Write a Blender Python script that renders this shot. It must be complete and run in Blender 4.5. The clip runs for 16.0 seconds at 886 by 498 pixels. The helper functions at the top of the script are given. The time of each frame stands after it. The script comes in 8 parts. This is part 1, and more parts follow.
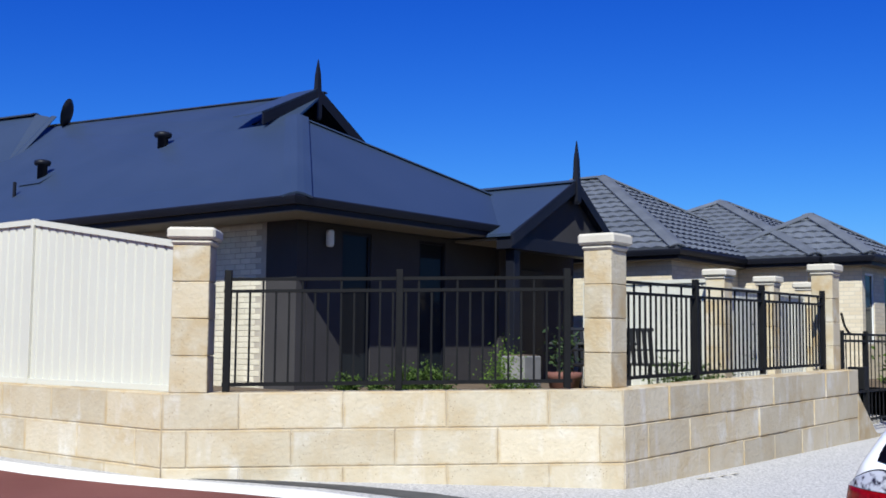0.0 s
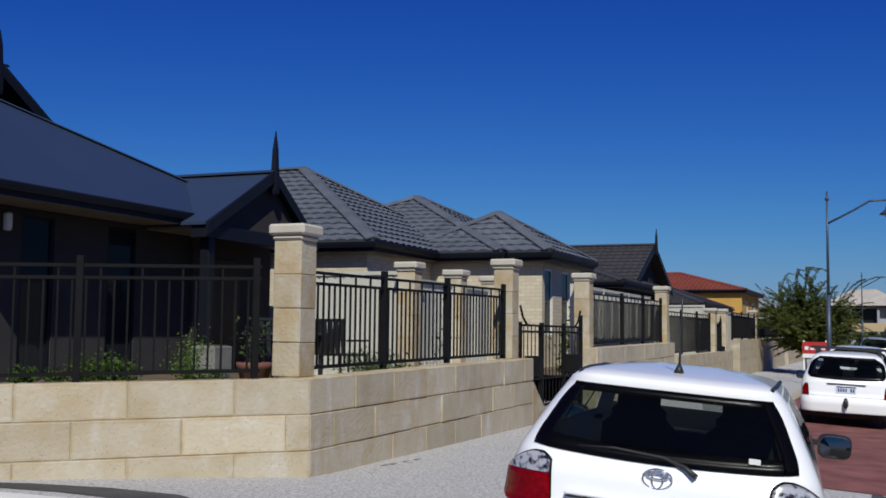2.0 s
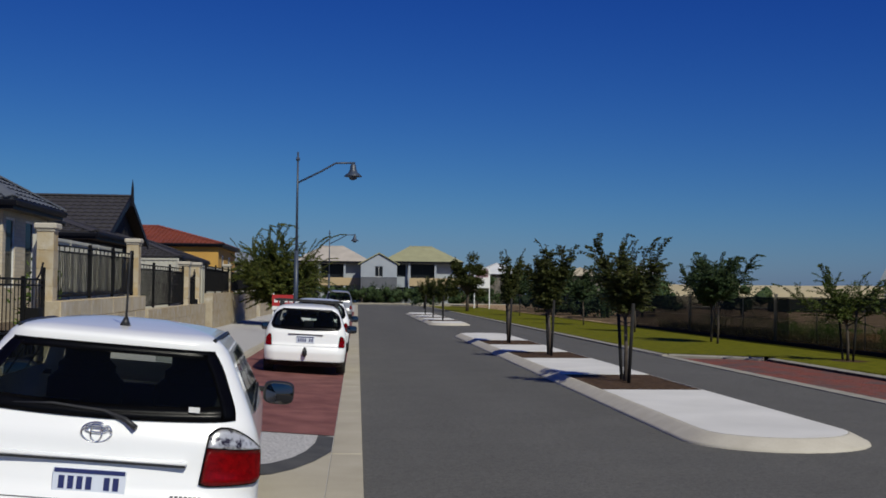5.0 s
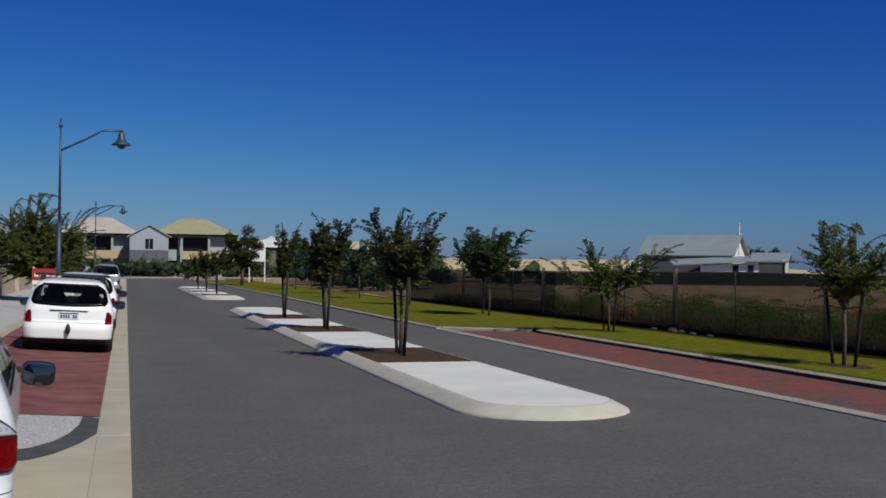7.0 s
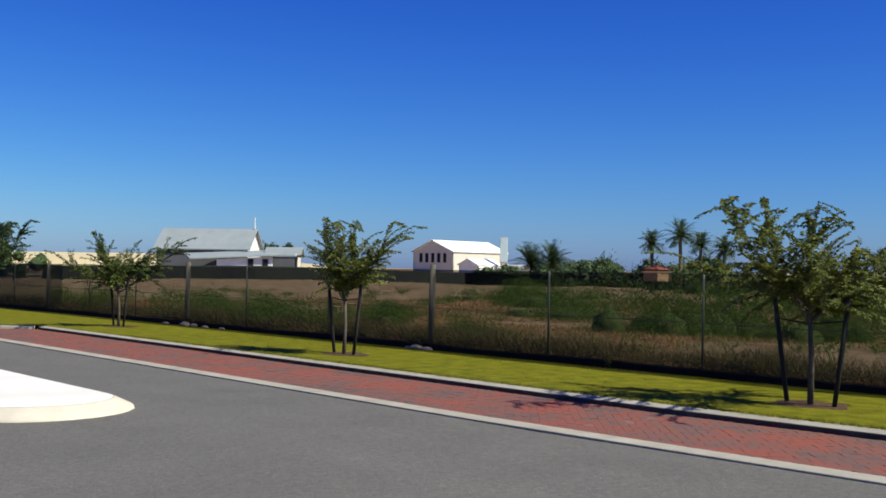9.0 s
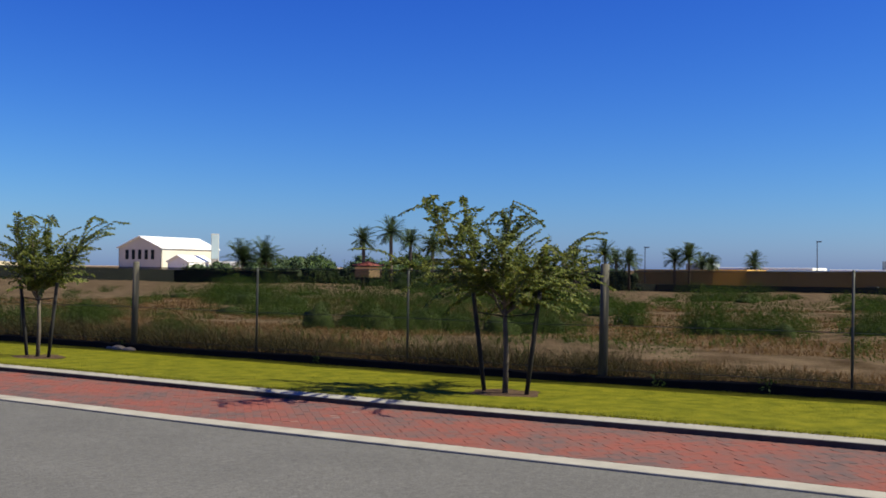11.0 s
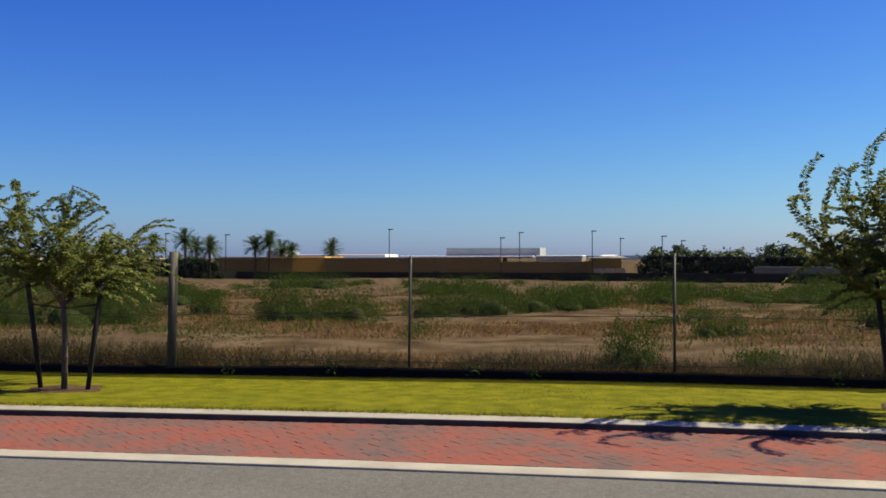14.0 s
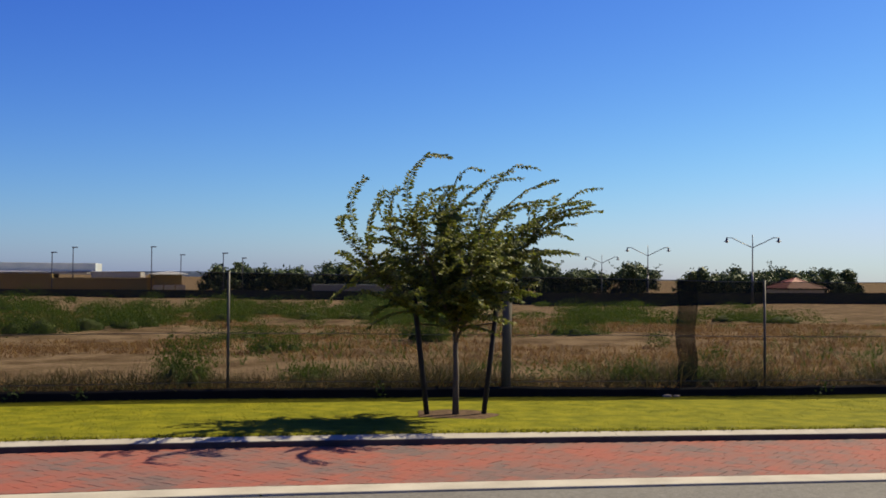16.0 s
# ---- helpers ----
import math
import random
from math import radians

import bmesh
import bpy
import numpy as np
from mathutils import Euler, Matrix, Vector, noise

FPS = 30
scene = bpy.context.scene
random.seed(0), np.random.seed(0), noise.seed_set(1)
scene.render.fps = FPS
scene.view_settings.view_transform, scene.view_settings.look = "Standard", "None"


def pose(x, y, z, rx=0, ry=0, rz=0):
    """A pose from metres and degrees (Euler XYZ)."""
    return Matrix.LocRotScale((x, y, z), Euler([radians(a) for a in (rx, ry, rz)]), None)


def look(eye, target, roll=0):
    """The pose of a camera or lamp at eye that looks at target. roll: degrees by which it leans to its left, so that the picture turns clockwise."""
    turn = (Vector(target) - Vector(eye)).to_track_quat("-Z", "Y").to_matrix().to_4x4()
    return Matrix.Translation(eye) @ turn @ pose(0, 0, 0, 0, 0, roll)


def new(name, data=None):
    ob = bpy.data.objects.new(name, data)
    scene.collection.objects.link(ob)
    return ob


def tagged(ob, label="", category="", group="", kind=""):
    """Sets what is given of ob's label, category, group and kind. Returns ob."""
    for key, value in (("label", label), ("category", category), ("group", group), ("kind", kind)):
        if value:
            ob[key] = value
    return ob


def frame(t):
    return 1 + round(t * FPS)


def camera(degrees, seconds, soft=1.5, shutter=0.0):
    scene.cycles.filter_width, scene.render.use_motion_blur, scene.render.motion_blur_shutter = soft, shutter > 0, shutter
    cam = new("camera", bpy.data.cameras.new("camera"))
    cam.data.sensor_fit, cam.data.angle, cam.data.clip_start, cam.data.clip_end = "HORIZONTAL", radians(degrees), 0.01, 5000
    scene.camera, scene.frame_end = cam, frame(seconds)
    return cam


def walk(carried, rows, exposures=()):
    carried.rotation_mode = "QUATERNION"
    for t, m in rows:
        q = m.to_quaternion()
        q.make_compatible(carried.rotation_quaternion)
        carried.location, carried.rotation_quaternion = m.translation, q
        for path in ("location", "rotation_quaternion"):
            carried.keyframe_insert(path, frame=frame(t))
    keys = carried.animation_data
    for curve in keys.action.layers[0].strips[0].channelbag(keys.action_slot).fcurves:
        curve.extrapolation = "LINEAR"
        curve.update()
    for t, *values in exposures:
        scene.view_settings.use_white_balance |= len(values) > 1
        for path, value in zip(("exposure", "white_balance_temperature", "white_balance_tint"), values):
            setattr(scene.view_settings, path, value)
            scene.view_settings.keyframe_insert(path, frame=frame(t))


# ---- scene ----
cam = camera(44.53, 16.0, soft=1.7)

# seconds, x, y, z, heading to the right of the street, tilt up, lean
PATH = [
    (0, 0, 0.001, 1.708, -38.195, 4.794, 0.549),
    (0.5, 0.022, 0.008, 1.711, -34.94, 4.741, 0.869),
    (1, 0.06, 0.006, 1.702, -31.219, 4.742, 0.75),
    (1.5, 0.097, 0.005, 1.698, -27.053, 4.641, 0.721),
    (2, 0.13, 0.022, 1.695, -22.542, 4.495, 0.623),
    (2.5, 0.182, 0.024, 1.695, -17.739, 4.291, 0.542),
    (3, 0.256, -0.112, 1.693, -12.845, 3.678, 0.473),
    (3.5, 0.307, -0.061, 1.682, -7.405, 3.237, 0.316),
    (4, 0.33, -0.054, 1.686, -0.844, 2.928, 0.474),
    (4.2, 0.333, -0.059, 1.687, 1.766, 2.831, 0.629),
    (4.4, 0.332, -0.056, 1.687, 3.776, 2.791, 0.628),
    (4.7, 0.329, -0.044, 1.689, 4.447, 2.607, 0.624),
    (5.25, 0.317, -0.009, 1.694, 4.558, 2.05, 0.614),
    (5.8, 0.305, 0.026, 1.7, 4.67, 1.493, 0.603),
    (6.1, 0.302, 0.038, 1.702, 5.452, 1.309, 0.599),
    (6.3, 0.301, 0.04, 1.702, 7.35, 1.269, 0.599),
    (6.5, 0.328, 0.046, 1.696, 9.889, 1.195, 0.594),
    (7, 0.329, 0.047, 1.702, 16.322, 1.055, 0.625),
    (7.5, 0.368, 0.004, 1.698, 22.655, 1.049, 0.647),
    (8, 0.369, -0.047, 1.697, 29.022, 1.078, 0.637),
    (8.5, 0.387, -0.079, 1.688, 35.391, 1.112, 0.707),
    (9, 0.382, -0.096, 1.704, 41.479, 1.038, 0.796),
    (9.5, 0.376, -0.136, 1.711, 46.533, 0.98, 0.765),
    (10, 0.407, -0.17, 1.704, 50.509, 0.91, 0.724),
    (10.2, 0.394, -0.155, 1.712, 51.974, 0.876, 0.668),
    (10.7, 0.403, -0.169, 1.71, 55.112, 0.942, 0.601),
    (11.25, 0.425, -0.204, 1.705, 57.77, 1.108, 0.432),
    (11.8, 0.448, -0.24, 1.7, 60.399, 1.273, 0.263),
    (12.3, 0.457, -0.254, 1.698, 63.461, 1.339, 0.196),
    (12.5, 0.464, -0.259, 1.699, 64.898, 1.416, 0.186),
    (13, 0.489, -0.264, 1.707, 68.841, 1.358, 0.143),
    (13.5, 0.522, -0.302, 1.713, 73.315, 0.953, 0.129),
    (14, 0.538, -0.334, 1.709, 78.455, 0.473, 0.048),
    (14.5, 0.542, -0.333, 1.704, 83.778, 0.353, 0.288),
    (15, 0.539, -0.361, 1.705, 89.321, 0.713, 0.48),
    (15.5, 0.533, -0.385, 1.696, 95.213, 1.204, 0.576),
    (16, 0.528, -0.427, 1.698, 101.352, 1.487, 0.504),
]


def heading(x, y, z, yaw, up, lean):
    a, b = radians(yaw), radians(up)
    return look((x, y, z), (x + math.sin(a) * math.cos(b), y + math.cos(a) * math.cos(b), z + math.sin(b)), lean)


EXPOSURES = [(0, 0.50, 5600, 11), (0.5, 0.50, 5600, 11), (1.0, 0.19, 5650, 11), (1.5, -0.04, 5800, 12), (2.0, -0.28, 5900, 12), (2.5, -0.38, 5950, 12), (4.2, -0.49, 6150, 11), (6.3, -0.52, 6150, 10), (7.5, -0.23, 6050, 8), (8.2, 0.08, 6250, 7), (9, 0.62, 6400, 7),
             (10.2, 0.70, 6550, 7), (12.5, 0.86, 7000, 8), (14, 0.87, 7450, 8), (16, 0.84, 7800, 11)]
walk(cam, [(r[0], heading(*r[1:])) for r in PATH], EXPOSURES)

# ---- world and sun ----
SUN_AZ, SUN_EL = 25.0, 44.5   # degrees from -y towards +x; above the horizon
sa, se = radians(SUN_AZ), radians(SUN_EL)
to_sun = Vector((math.sin(sa) * math.cos(se), -math.cos(sa) * math.cos(se), math.sin(se)))
world = bpy.data.worlds.new("world")
scene.world = world
world.use_nodes = True
wn = world.node_tree.nodes
sky = wn.new("ShaderNodeTexSky")
sky.sky_type = "NISHITA"
sky.sun_disc = False
sky.sun_elevation = se
sky.sun_rotation = math.atan2(to_sun.x, to_sun.y)
sky.altitude = 0
sky.air_density = 1.0
sky.dust_density = 0.4
sky.ozone_density = 3.0
wn["Background"].inputs["Strength"].default_value = 0.10
# clear-air contrast of the sky: each channel scaled, held below the glare round the sun, and raised to a power
wl = world.node_tree.links
split = wn.new("ShaderNodeSeparateColor")
join = wn.new("ShaderNodeCombineColor")
wl.new(sky.outputs[0], split.inputs[0])
for k, (top, power, gain) in enumerate(((0.77, 2.0, 4.8), (0.78, 1.7, 6.0), (0.95, 0.9, 7.2))):
    steps = []
    for op, v in (("MULTIPLY", 0.1), ("SMOOTH_MIN", top), ("POWER", power), ("MULTIPLY", gain)):
        st = wn.new("ShaderNodeMath")
        st.operation = op
        st.inputs[1].default_value = v
        if op == "SMOOTH_MIN":
            st.inputs[2].default_value = 0.2
        wl.new(steps[-1].outputs[0] if steps else split.outputs[k], st.inputs[0])
        steps.append(st)
    wl.new(steps[-1].outputs[0], join.inputs[k])
wl.new(join.outputs[0], wn["Background"].inputs[0])
sun = new("sun", bpy.data.lights.new("sun", "SUN"))
sun.data.energy, sun.data.angle, sun.data.color = 5.0, radians(0.5), (1.0, 0.945, 0.76)
sun.matrix_world = look(to_sun * 50, (0, 0, 0))

# ---- small tools ----
def node_mat(name):
    m = bpy.data.materials.new(name)
    m.use_nodes = True
    return m, m.node_tree.nodes, m.node_tree.links, m.node_tree.nodes["Principled BSDF"]


def mat(name, c1, c2=None, rough=0.7, scale=6.0, fine=60.0, bump=0.15, metal=0.0, coat=0.0, per=0.0, detail=6.0, spec=0.5, stretch=(1, 1, 1), lo=0.5, hi=0.95):
    """Two colours mixed by a coarse and a fine noise in metres, with fine relief; per: brightness spread from piece to piece."""
    m, n, l, b = node_mat(name)
    c2 = c2 or tuple(v * 0.8 for v in c1)
    geo = n.new("ShaderNodeNewGeometry")
    mp = n.new("ShaderNodeVectorMath")
    mp.operation = "MULTIPLY"
    mp.inputs[1].default_value = stretch
    l.new(geo.outputs["Position"], mp.inputs[0])
    big = n.new("ShaderNodeTexNoise")
    big.inputs["Scale"].default_value, big.inputs["Detail"].default_value = scale, detail
    small = n.new("ShaderNodeTexNoise")
    small.inputs["Scale"].default_value, small.inputs["Detail"].default_value = fine, 3.0
    l.new(mp.outputs[0], big.inputs["Vector"])
    l.new(mp.outputs[0], small.inputs["Vector"])
    add = n.new("ShaderNodeMath")
    add.operation = "MULTIPLY_ADD"
    l.new(small.outputs["Fac"], add.inputs[0])
    add.inputs[1].default_value = 0.45
    l.new(big.outputs["Fac"], add.inputs[2])
    ramp = n.new("ShaderNodeMapRange")
    ramp.inputs["From Min"].default_value, ramp.inputs["From Max"].default_value = lo, hi
    l.new(add.outputs[0], ramp.inputs["Value"])
    mix = n.new("ShaderNodeMix")
    mix.data_type = "RGBA"
    mix.inputs["A"].default_value, mix.inputs["B"].default_value = (*c1, 1), (*c2, 1)
    l.new(ramp.outputs[0], mix.inputs["Factor"])
    out = mix.outputs["Result"]
    if per:
        info = n.new("ShaderNodeObjectInfo")
        pr = n.new("ShaderNodeMapRange")
        pr.inputs["To Min"].default_value, pr.inputs["To Max"].default_value = 1 - per, 1 + per
        l.new(info.outputs["Random"], pr.inputs["Value"])
        hsv = n.new("ShaderNodeHueSaturation")
        l.new(pr.outputs[0], hsv.inputs["Value"])
        l.new(out, hsv.inputs["Color"])
        out = hsv.outputs[0]
    l.new(out, b.inputs["Base Color"])
    b.inputs["Roughness"].default_value, b.inputs["Metallic"].default_value = rough, metal
    b.inputs["Specular IOR Level"].default_value = spec
    b.inputs["Coat Weight"].default_value = coat
    if bump:
        bp = n.new("ShaderNodeBump")
        bp.inputs["Strength"].default_value, bp.inputs["Distance"].default_value = bump, 0.02
        l.new(add.outputs[0], bp.inputs["Height"])
        l.new(bp.outputs[0], b.inputs["Normal"])
    return m


def island_mat(name, c1, c2, rough=0.6, back=0.25):
    """Leaves: a colour of its own for every piece, some light shining through."""
    m, n, l, b = node_mat(name)
    geo = n.new("ShaderNodeNewGeometry")
    mix = n.new("ShaderNodeMix")
    mix.data_type = "RGBA"
    mix.inputs["A"].default_value, mix.inputs["B"].default_value = (*c1, 1), (*c2, 1)
    l.new(geo.outputs["Random Per Island"], mix.inputs["Factor"])
    l.new(mix.outputs["Result"], b.inputs["Base Color"])
    b.inputs["Roughness"].default_value = rough
    b.inputs["Specular IOR Level"].default_value = 0.2
    if back:
        tr = n.new("ShaderNodeBsdfTranslucent")
        l.new(mix.outputs["Result"], tr.inputs["Color"])
        ms = n.new("ShaderNodeMixShader")
        ms.inputs[0].default_value = back
        l.new(b.outputs[0], ms.inputs[1])
        l.new(tr.outputs[0], ms.inputs[2])
        l.new(ms.outputs[0], n["Material Output"].inputs["Surface"])
    return m


def see_through(name, colour, opaque, rough=0.8):
    """A thin woven or tinted sheet that lets part of the light pass."""
    m, n, l, b = node_mat(name)
    b.inputs["Base Color"].default_value = (*colour, 1)
    b.inputs["Roughness"].default_value = rough
    b.inputs["Specular IOR Level"].default_value = 0.1
    tr = n.new("ShaderNodeBsdfTransparent")
    ms = n.new("ShaderNodeMixShader")
    ms.inputs[0].default_value = opaque
    l.new(tr.outputs[0], ms.inputs[1])
    l.new(b.outputs[0], ms.inputs[2])
    l.new(ms.outputs[0], n["Material Output"].inputs["Surface"])
    return m


def mesh_of(bm, name, material, smooth=False):
    me = bpy.data.meshes.new(name)
    bm.to_mesh(me)
    bm.free()
    if material:
        me.materials.append(material)
    if smooth:
        me.polygons.foreach_set("use_smooth", [True] * len(me.polygons))
    return me


def origin_of(ob):
    v = Vector((0, 0, 0))
    while ob:
        v += ob.location
        ob = ob.parent
    return v


def thing(name, at, label, category, group="", kind=""):
    e = new(name)
    e.location = at
    e.empty_display_size = 0.2
    return tagged(e, label, category, group, kind)


def part(name, bm, material, parent=None, label="", smooth=False, kind=""):
    """One mesh under a thing; the bmesh is in world places."""
    if parent:
        bm.transform(Matrix.Translation(-origin_of(parent)))
    ob = new(name, mesh_of(bm, name, material, smooth))
    ob.parent = parent
    if label:
        ob["label"] = label
    if kind:
        ob["kind"] = kind
    return ob


def solo(name, bm, material, label, category, group="", kind="", smooth=False):
    return tagged(new(name, mesh_of(bm, name, material, smooth)), label, category, group, kind)


def bm_new():
    return bmesh.new()


def box(bm, x0, x1, y0, y1, z0, z1, m=None, bev=0.0):
    vs = [bm.verts.new((x, y, z)) for x in (x0, x1) for y in (y0, y1) for z in (z0, z1)]
    if m is not None:
        for v in vs:
            v.co = m @ v.co
    fs = [bm.faces.new([vs[i] for i in q]) for q in ((0, 1, 3, 2), (4, 6, 7, 5), (0, 4, 5, 1), (2, 3, 7, 6), (0, 2, 6, 4), (1, 5, 7, 3))]
    if bev:
        es = list({e for f in fs for e in f.edges})
        bmesh.ops.bevel(bm, geom=es, offset=bev, segments=1, affect="EDGES")
    return bm


def boxm(*a, m=None, bev=0.0):
    return box(bm_new(), *a, m=m, bev=bev)


def rod(bm, p0, p1, r0, r1=None, n=8, caps=True):
    p0, p1 = Vector(p0), Vector(p1)
    r1 = r0 if r1 is None else r1
    d = (p1 - p0).normalized()
    u = d.orthogonal().normalized()
    v = d.cross(u)
    a = [bm.verts.new(p0 + (u * math.cos(t) + v * math.sin(t)) * r0) for t in (2 * math.pi * i / n for i in range(n))]
    b = [bm.verts.new(p1 + (u * math.cos(t) + v * math.sin(t)) * r1) for t in (2 * math.pi * i / n for i in range(n))]
    for i in range(n):
        bm.faces.new((a[i], a[(i + 1) % n], b[(i + 1) % n], b[i]))
    if caps:
        bm.faces.new(a[::-1])
        bm.faces.new(b)
    return bm


def bent(bm, pts, radii, n=7):
    """A tapered tube through points."""
    rings = []
    for i, p in enumerate(pts):
        p = Vector(p)
        d = (Vector(pts[min(i + 1, len(pts) - 1)]) - Vector(pts[max(i - 1, 0)])).normalized()
        u = d.cross(Vector((0.3, 0.9, 0.2))).normalized()
        v = d.cross(u)
        rings.append([bm.verts.new(p + (u * math.cos(2 * math.pi * k / n) + v * math.sin(2 * math.pi * k / n)) * radii[i]) for k in range(n)])
    for a, b in zip(rings, rings[1:]):
        for k in range(n):
            bm.faces.new((a[k], a[(k + 1) % n], b[(k + 1) % n], b[k]))
    bm.faces.new(rings[0][::-1])
    bm.faces.new(rings[-1])
    return bm


def turned(bm, profile, at=(0, 0, 0), n=20, m=None):
    """A body of revolution from (radius, z) pairs."""
    rings = []
    for r, z in profile:
        ring = [Vector((at[0] + r * math.cos(2 * math.pi * k / n), at[1] + r * math.sin(2 * math.pi * k / n), at[2] + z)) for k in range(n)]
        rings.append([bm.verts.new(m @ v if m is not None else v) for v in ring])
    for a, b in zip(rings, rings[1:]):
        for k in range(n):
            bm.faces.new((a[k], a[(k + 1) % n], b[(k + 1) % n], b[k]))
    bm.faces.new(rings[0][::-1])
    bm.faces.new(rings[-1])
    return bm


def slab(bm, pts, dz):
    """A sheet through 3D points, thickened by the vector dz."""
    dz = Vector(dz)
    a = [bm.verts.new(Vector(p)) for p in pts]
    b = [bm.verts.new(Vector(p) + dz) for p in pts]
    bm.faces.new(a)
    bm.faces.new(b[::-1])
    for i in range(len(a)):
        j = (i + 1) % len(a)
        bm.faces.new((a[i], b[i], b[j], a[j]))
    return bm


def grid(xs, ys, z):
    bm = bm_new()
    v = [[bm.verts.new((x, y, z(x, y))) for y in ys] for x in xs]
    for i in range(len(xs) - 1):
        for j in range(len(ys) - 1):
            bm.faces.new((v[i][j], v[i + 1][j], v[i + 1][j + 1], v[i][j + 1]))
    return bm


def span(a, b, step):
    n = max(1, round((b - a) / step))
    return [a + (b - a) * i / n for i in range(n + 1)]


def clamp(v, lo=0.0, hi=1.0):
    return max(lo, min(hi, v))


def swept(bm, path, section):
    """A section of (across, up) pairs drawn along a level path; across is to the right of the way."""
    rings = []
    for i, p in enumerate(path):
        a, b = Vector(path[max(i - 1, 0)]), Vector(path[min(i + 1, len(path) - 1)])
        d = Vector((b.x - a.x, b.y - a.y, 0)).normalized()
        r = Vector((d.y, -d.x, 0))
        rings.append([bm.verts.new(Vector(p) + r * s + Vector((0, 0, h))) for s, h in section])
    n = len(section)
    for a, b in zip(rings, rings[1:]):
        for k in range(n):
            bm.faces.new((a[k], a[(k + 1) % n], b[(k + 1) % n], b[k]))
    bm.faces.new(rings[0][::-1])
    bm.faces.new(rings[-1])
    return bm

# ---- materials ----


def asphalt():
    """Worn asphalt: pale and dark stone chips in grey binder, faint wheel tracks along the road, patchy fading."""
    m, n, l, b = node_mat("asphalt")
    geo = n.new("ShaderNodeNewGeometry")

    def field(scale, detail, lo, hi, a, c, stretch=(1, 1, 1)):
        v = n.new("ShaderNodeVectorMath")
        v.operation = "MULTIPLY"
        v.inputs[1].default_value = stretch
        l.new(geo.outputs["Position"], v.inputs[0])
        t = n.new("ShaderNodeTexNoise")
        t.inputs["Scale"].default_value, t.inputs["Detail"].default_value = scale, detail
        l.new(v.outputs[0], t.inputs["Vector"])
        r = n.new("ShaderNodeMapRange")
        r.inputs["From Min"].default_value, r.inputs["From Max"].default_value = lo, hi
        r.inputs["To Min"].default_value, r.inputs["To Max"].default_value = a, c
        l.new(t.outputs["Fac"], r.inputs["Value"])
        return r.outputs[0]

    vor = n.new("ShaderNodeTexVoronoi")
    vor.inputs["Scale"].default_value = 85
    l.new(geo.outputs["Position"], vor.inputs["Vector"])
    chip = n.new("ShaderNodeSeparateColor")
    l.new(vor.outputs["Color"], chip.inputs[0])
    grain = n.new("ShaderNodeMapRange")
    grain.inputs["To Min"].default_value, grain.inputs["To Max"].default_value = 0.78, 1.24
    l.new(chip.outputs[0], grain.inputs["Value"])
    value = grain.outputs[0]
    for f in (field(0.9, 6, 0.3, 0.7, 0.93, 1.07), field(0.55, 3, 0.35, 0.65, 0.95, 1.05, (1, 0.06, 1)), field(14, 6, 0.3, 0.75, 0.86, 1.14)):
        x = n.new("ShaderNodeMath")
        x.operation = "MULTIPLY"
        l.new(value, x.inputs[0]), l.new(f, x.inputs[1])
        value = x.outputs[0]
    hs = n.new("ShaderNodeHueSaturation")
    hs.inputs["Color"].default_value = (0.108, 0.104, 0.095, 1)
    l.new(value, hs.inputs["Value"])
    l.new(hs.outputs[0], b.inputs["Base Color"])
    b.inputs["Roughness"].default_value = 0.88
    b.inputs["Specular IOR Level"].default_value = 0.2
    bp = n.new("ShaderNodeBump")
    bp.inputs["Strength"].default_value, bp.inputs["Distance"].default_value = 0.35, 0.006
    l.new(vor.outputs["Distance"], bp.inputs["Height"])
    l.new(bp.outputs[0], b.inputs["Normal"])
    return m


M_ASPHALT = asphalt()
M_REDROAD = mat("red_asphalt", (0.115, 0.036, 0.03), (0.165, 0.06, 0.05), 0.85, 0.8, 150, 0.25, spec=0.2)
M_BAY = mat("red_bay_asphalt", (0.12, 0.046, 0.040), (0.25, 0.105, 0.09), 0.85, 2.2, 120, 0.2, spec=0.2)
M_CONC = mat("concrete", (0.36, 0.32, 0.24), (0.45, 0.405, 0.315), 0.85, 1.2, 70, 0.15, spec=0.2)
M_KERB = mat("kerb_concrete", (0.255, 0.235, 0.195), (0.36, 0.335, 0.28), 0.88, 2.4, 60, 0.25, spec=0.2)
M_WHITECONC = mat("pale_concrete", (0.58, 0.565, 0.53), (0.70, 0.68, 0.64), 0.8, 0.9, 90, 0.12, spec=0.2)
M_AGG = mat("exposed_aggregate", (0.245, 0.238, 0.230), (0.59, 0.57, 0.55), 0.85, 38, 150, 0.35, detail=2, spec=0.2)
M_DARKBAND = mat("dark_band", (0.055, 0.055, 0.055), (0.09, 0.088, 0.085), 0.85, 3, 90, 0.2, spec=0.2)


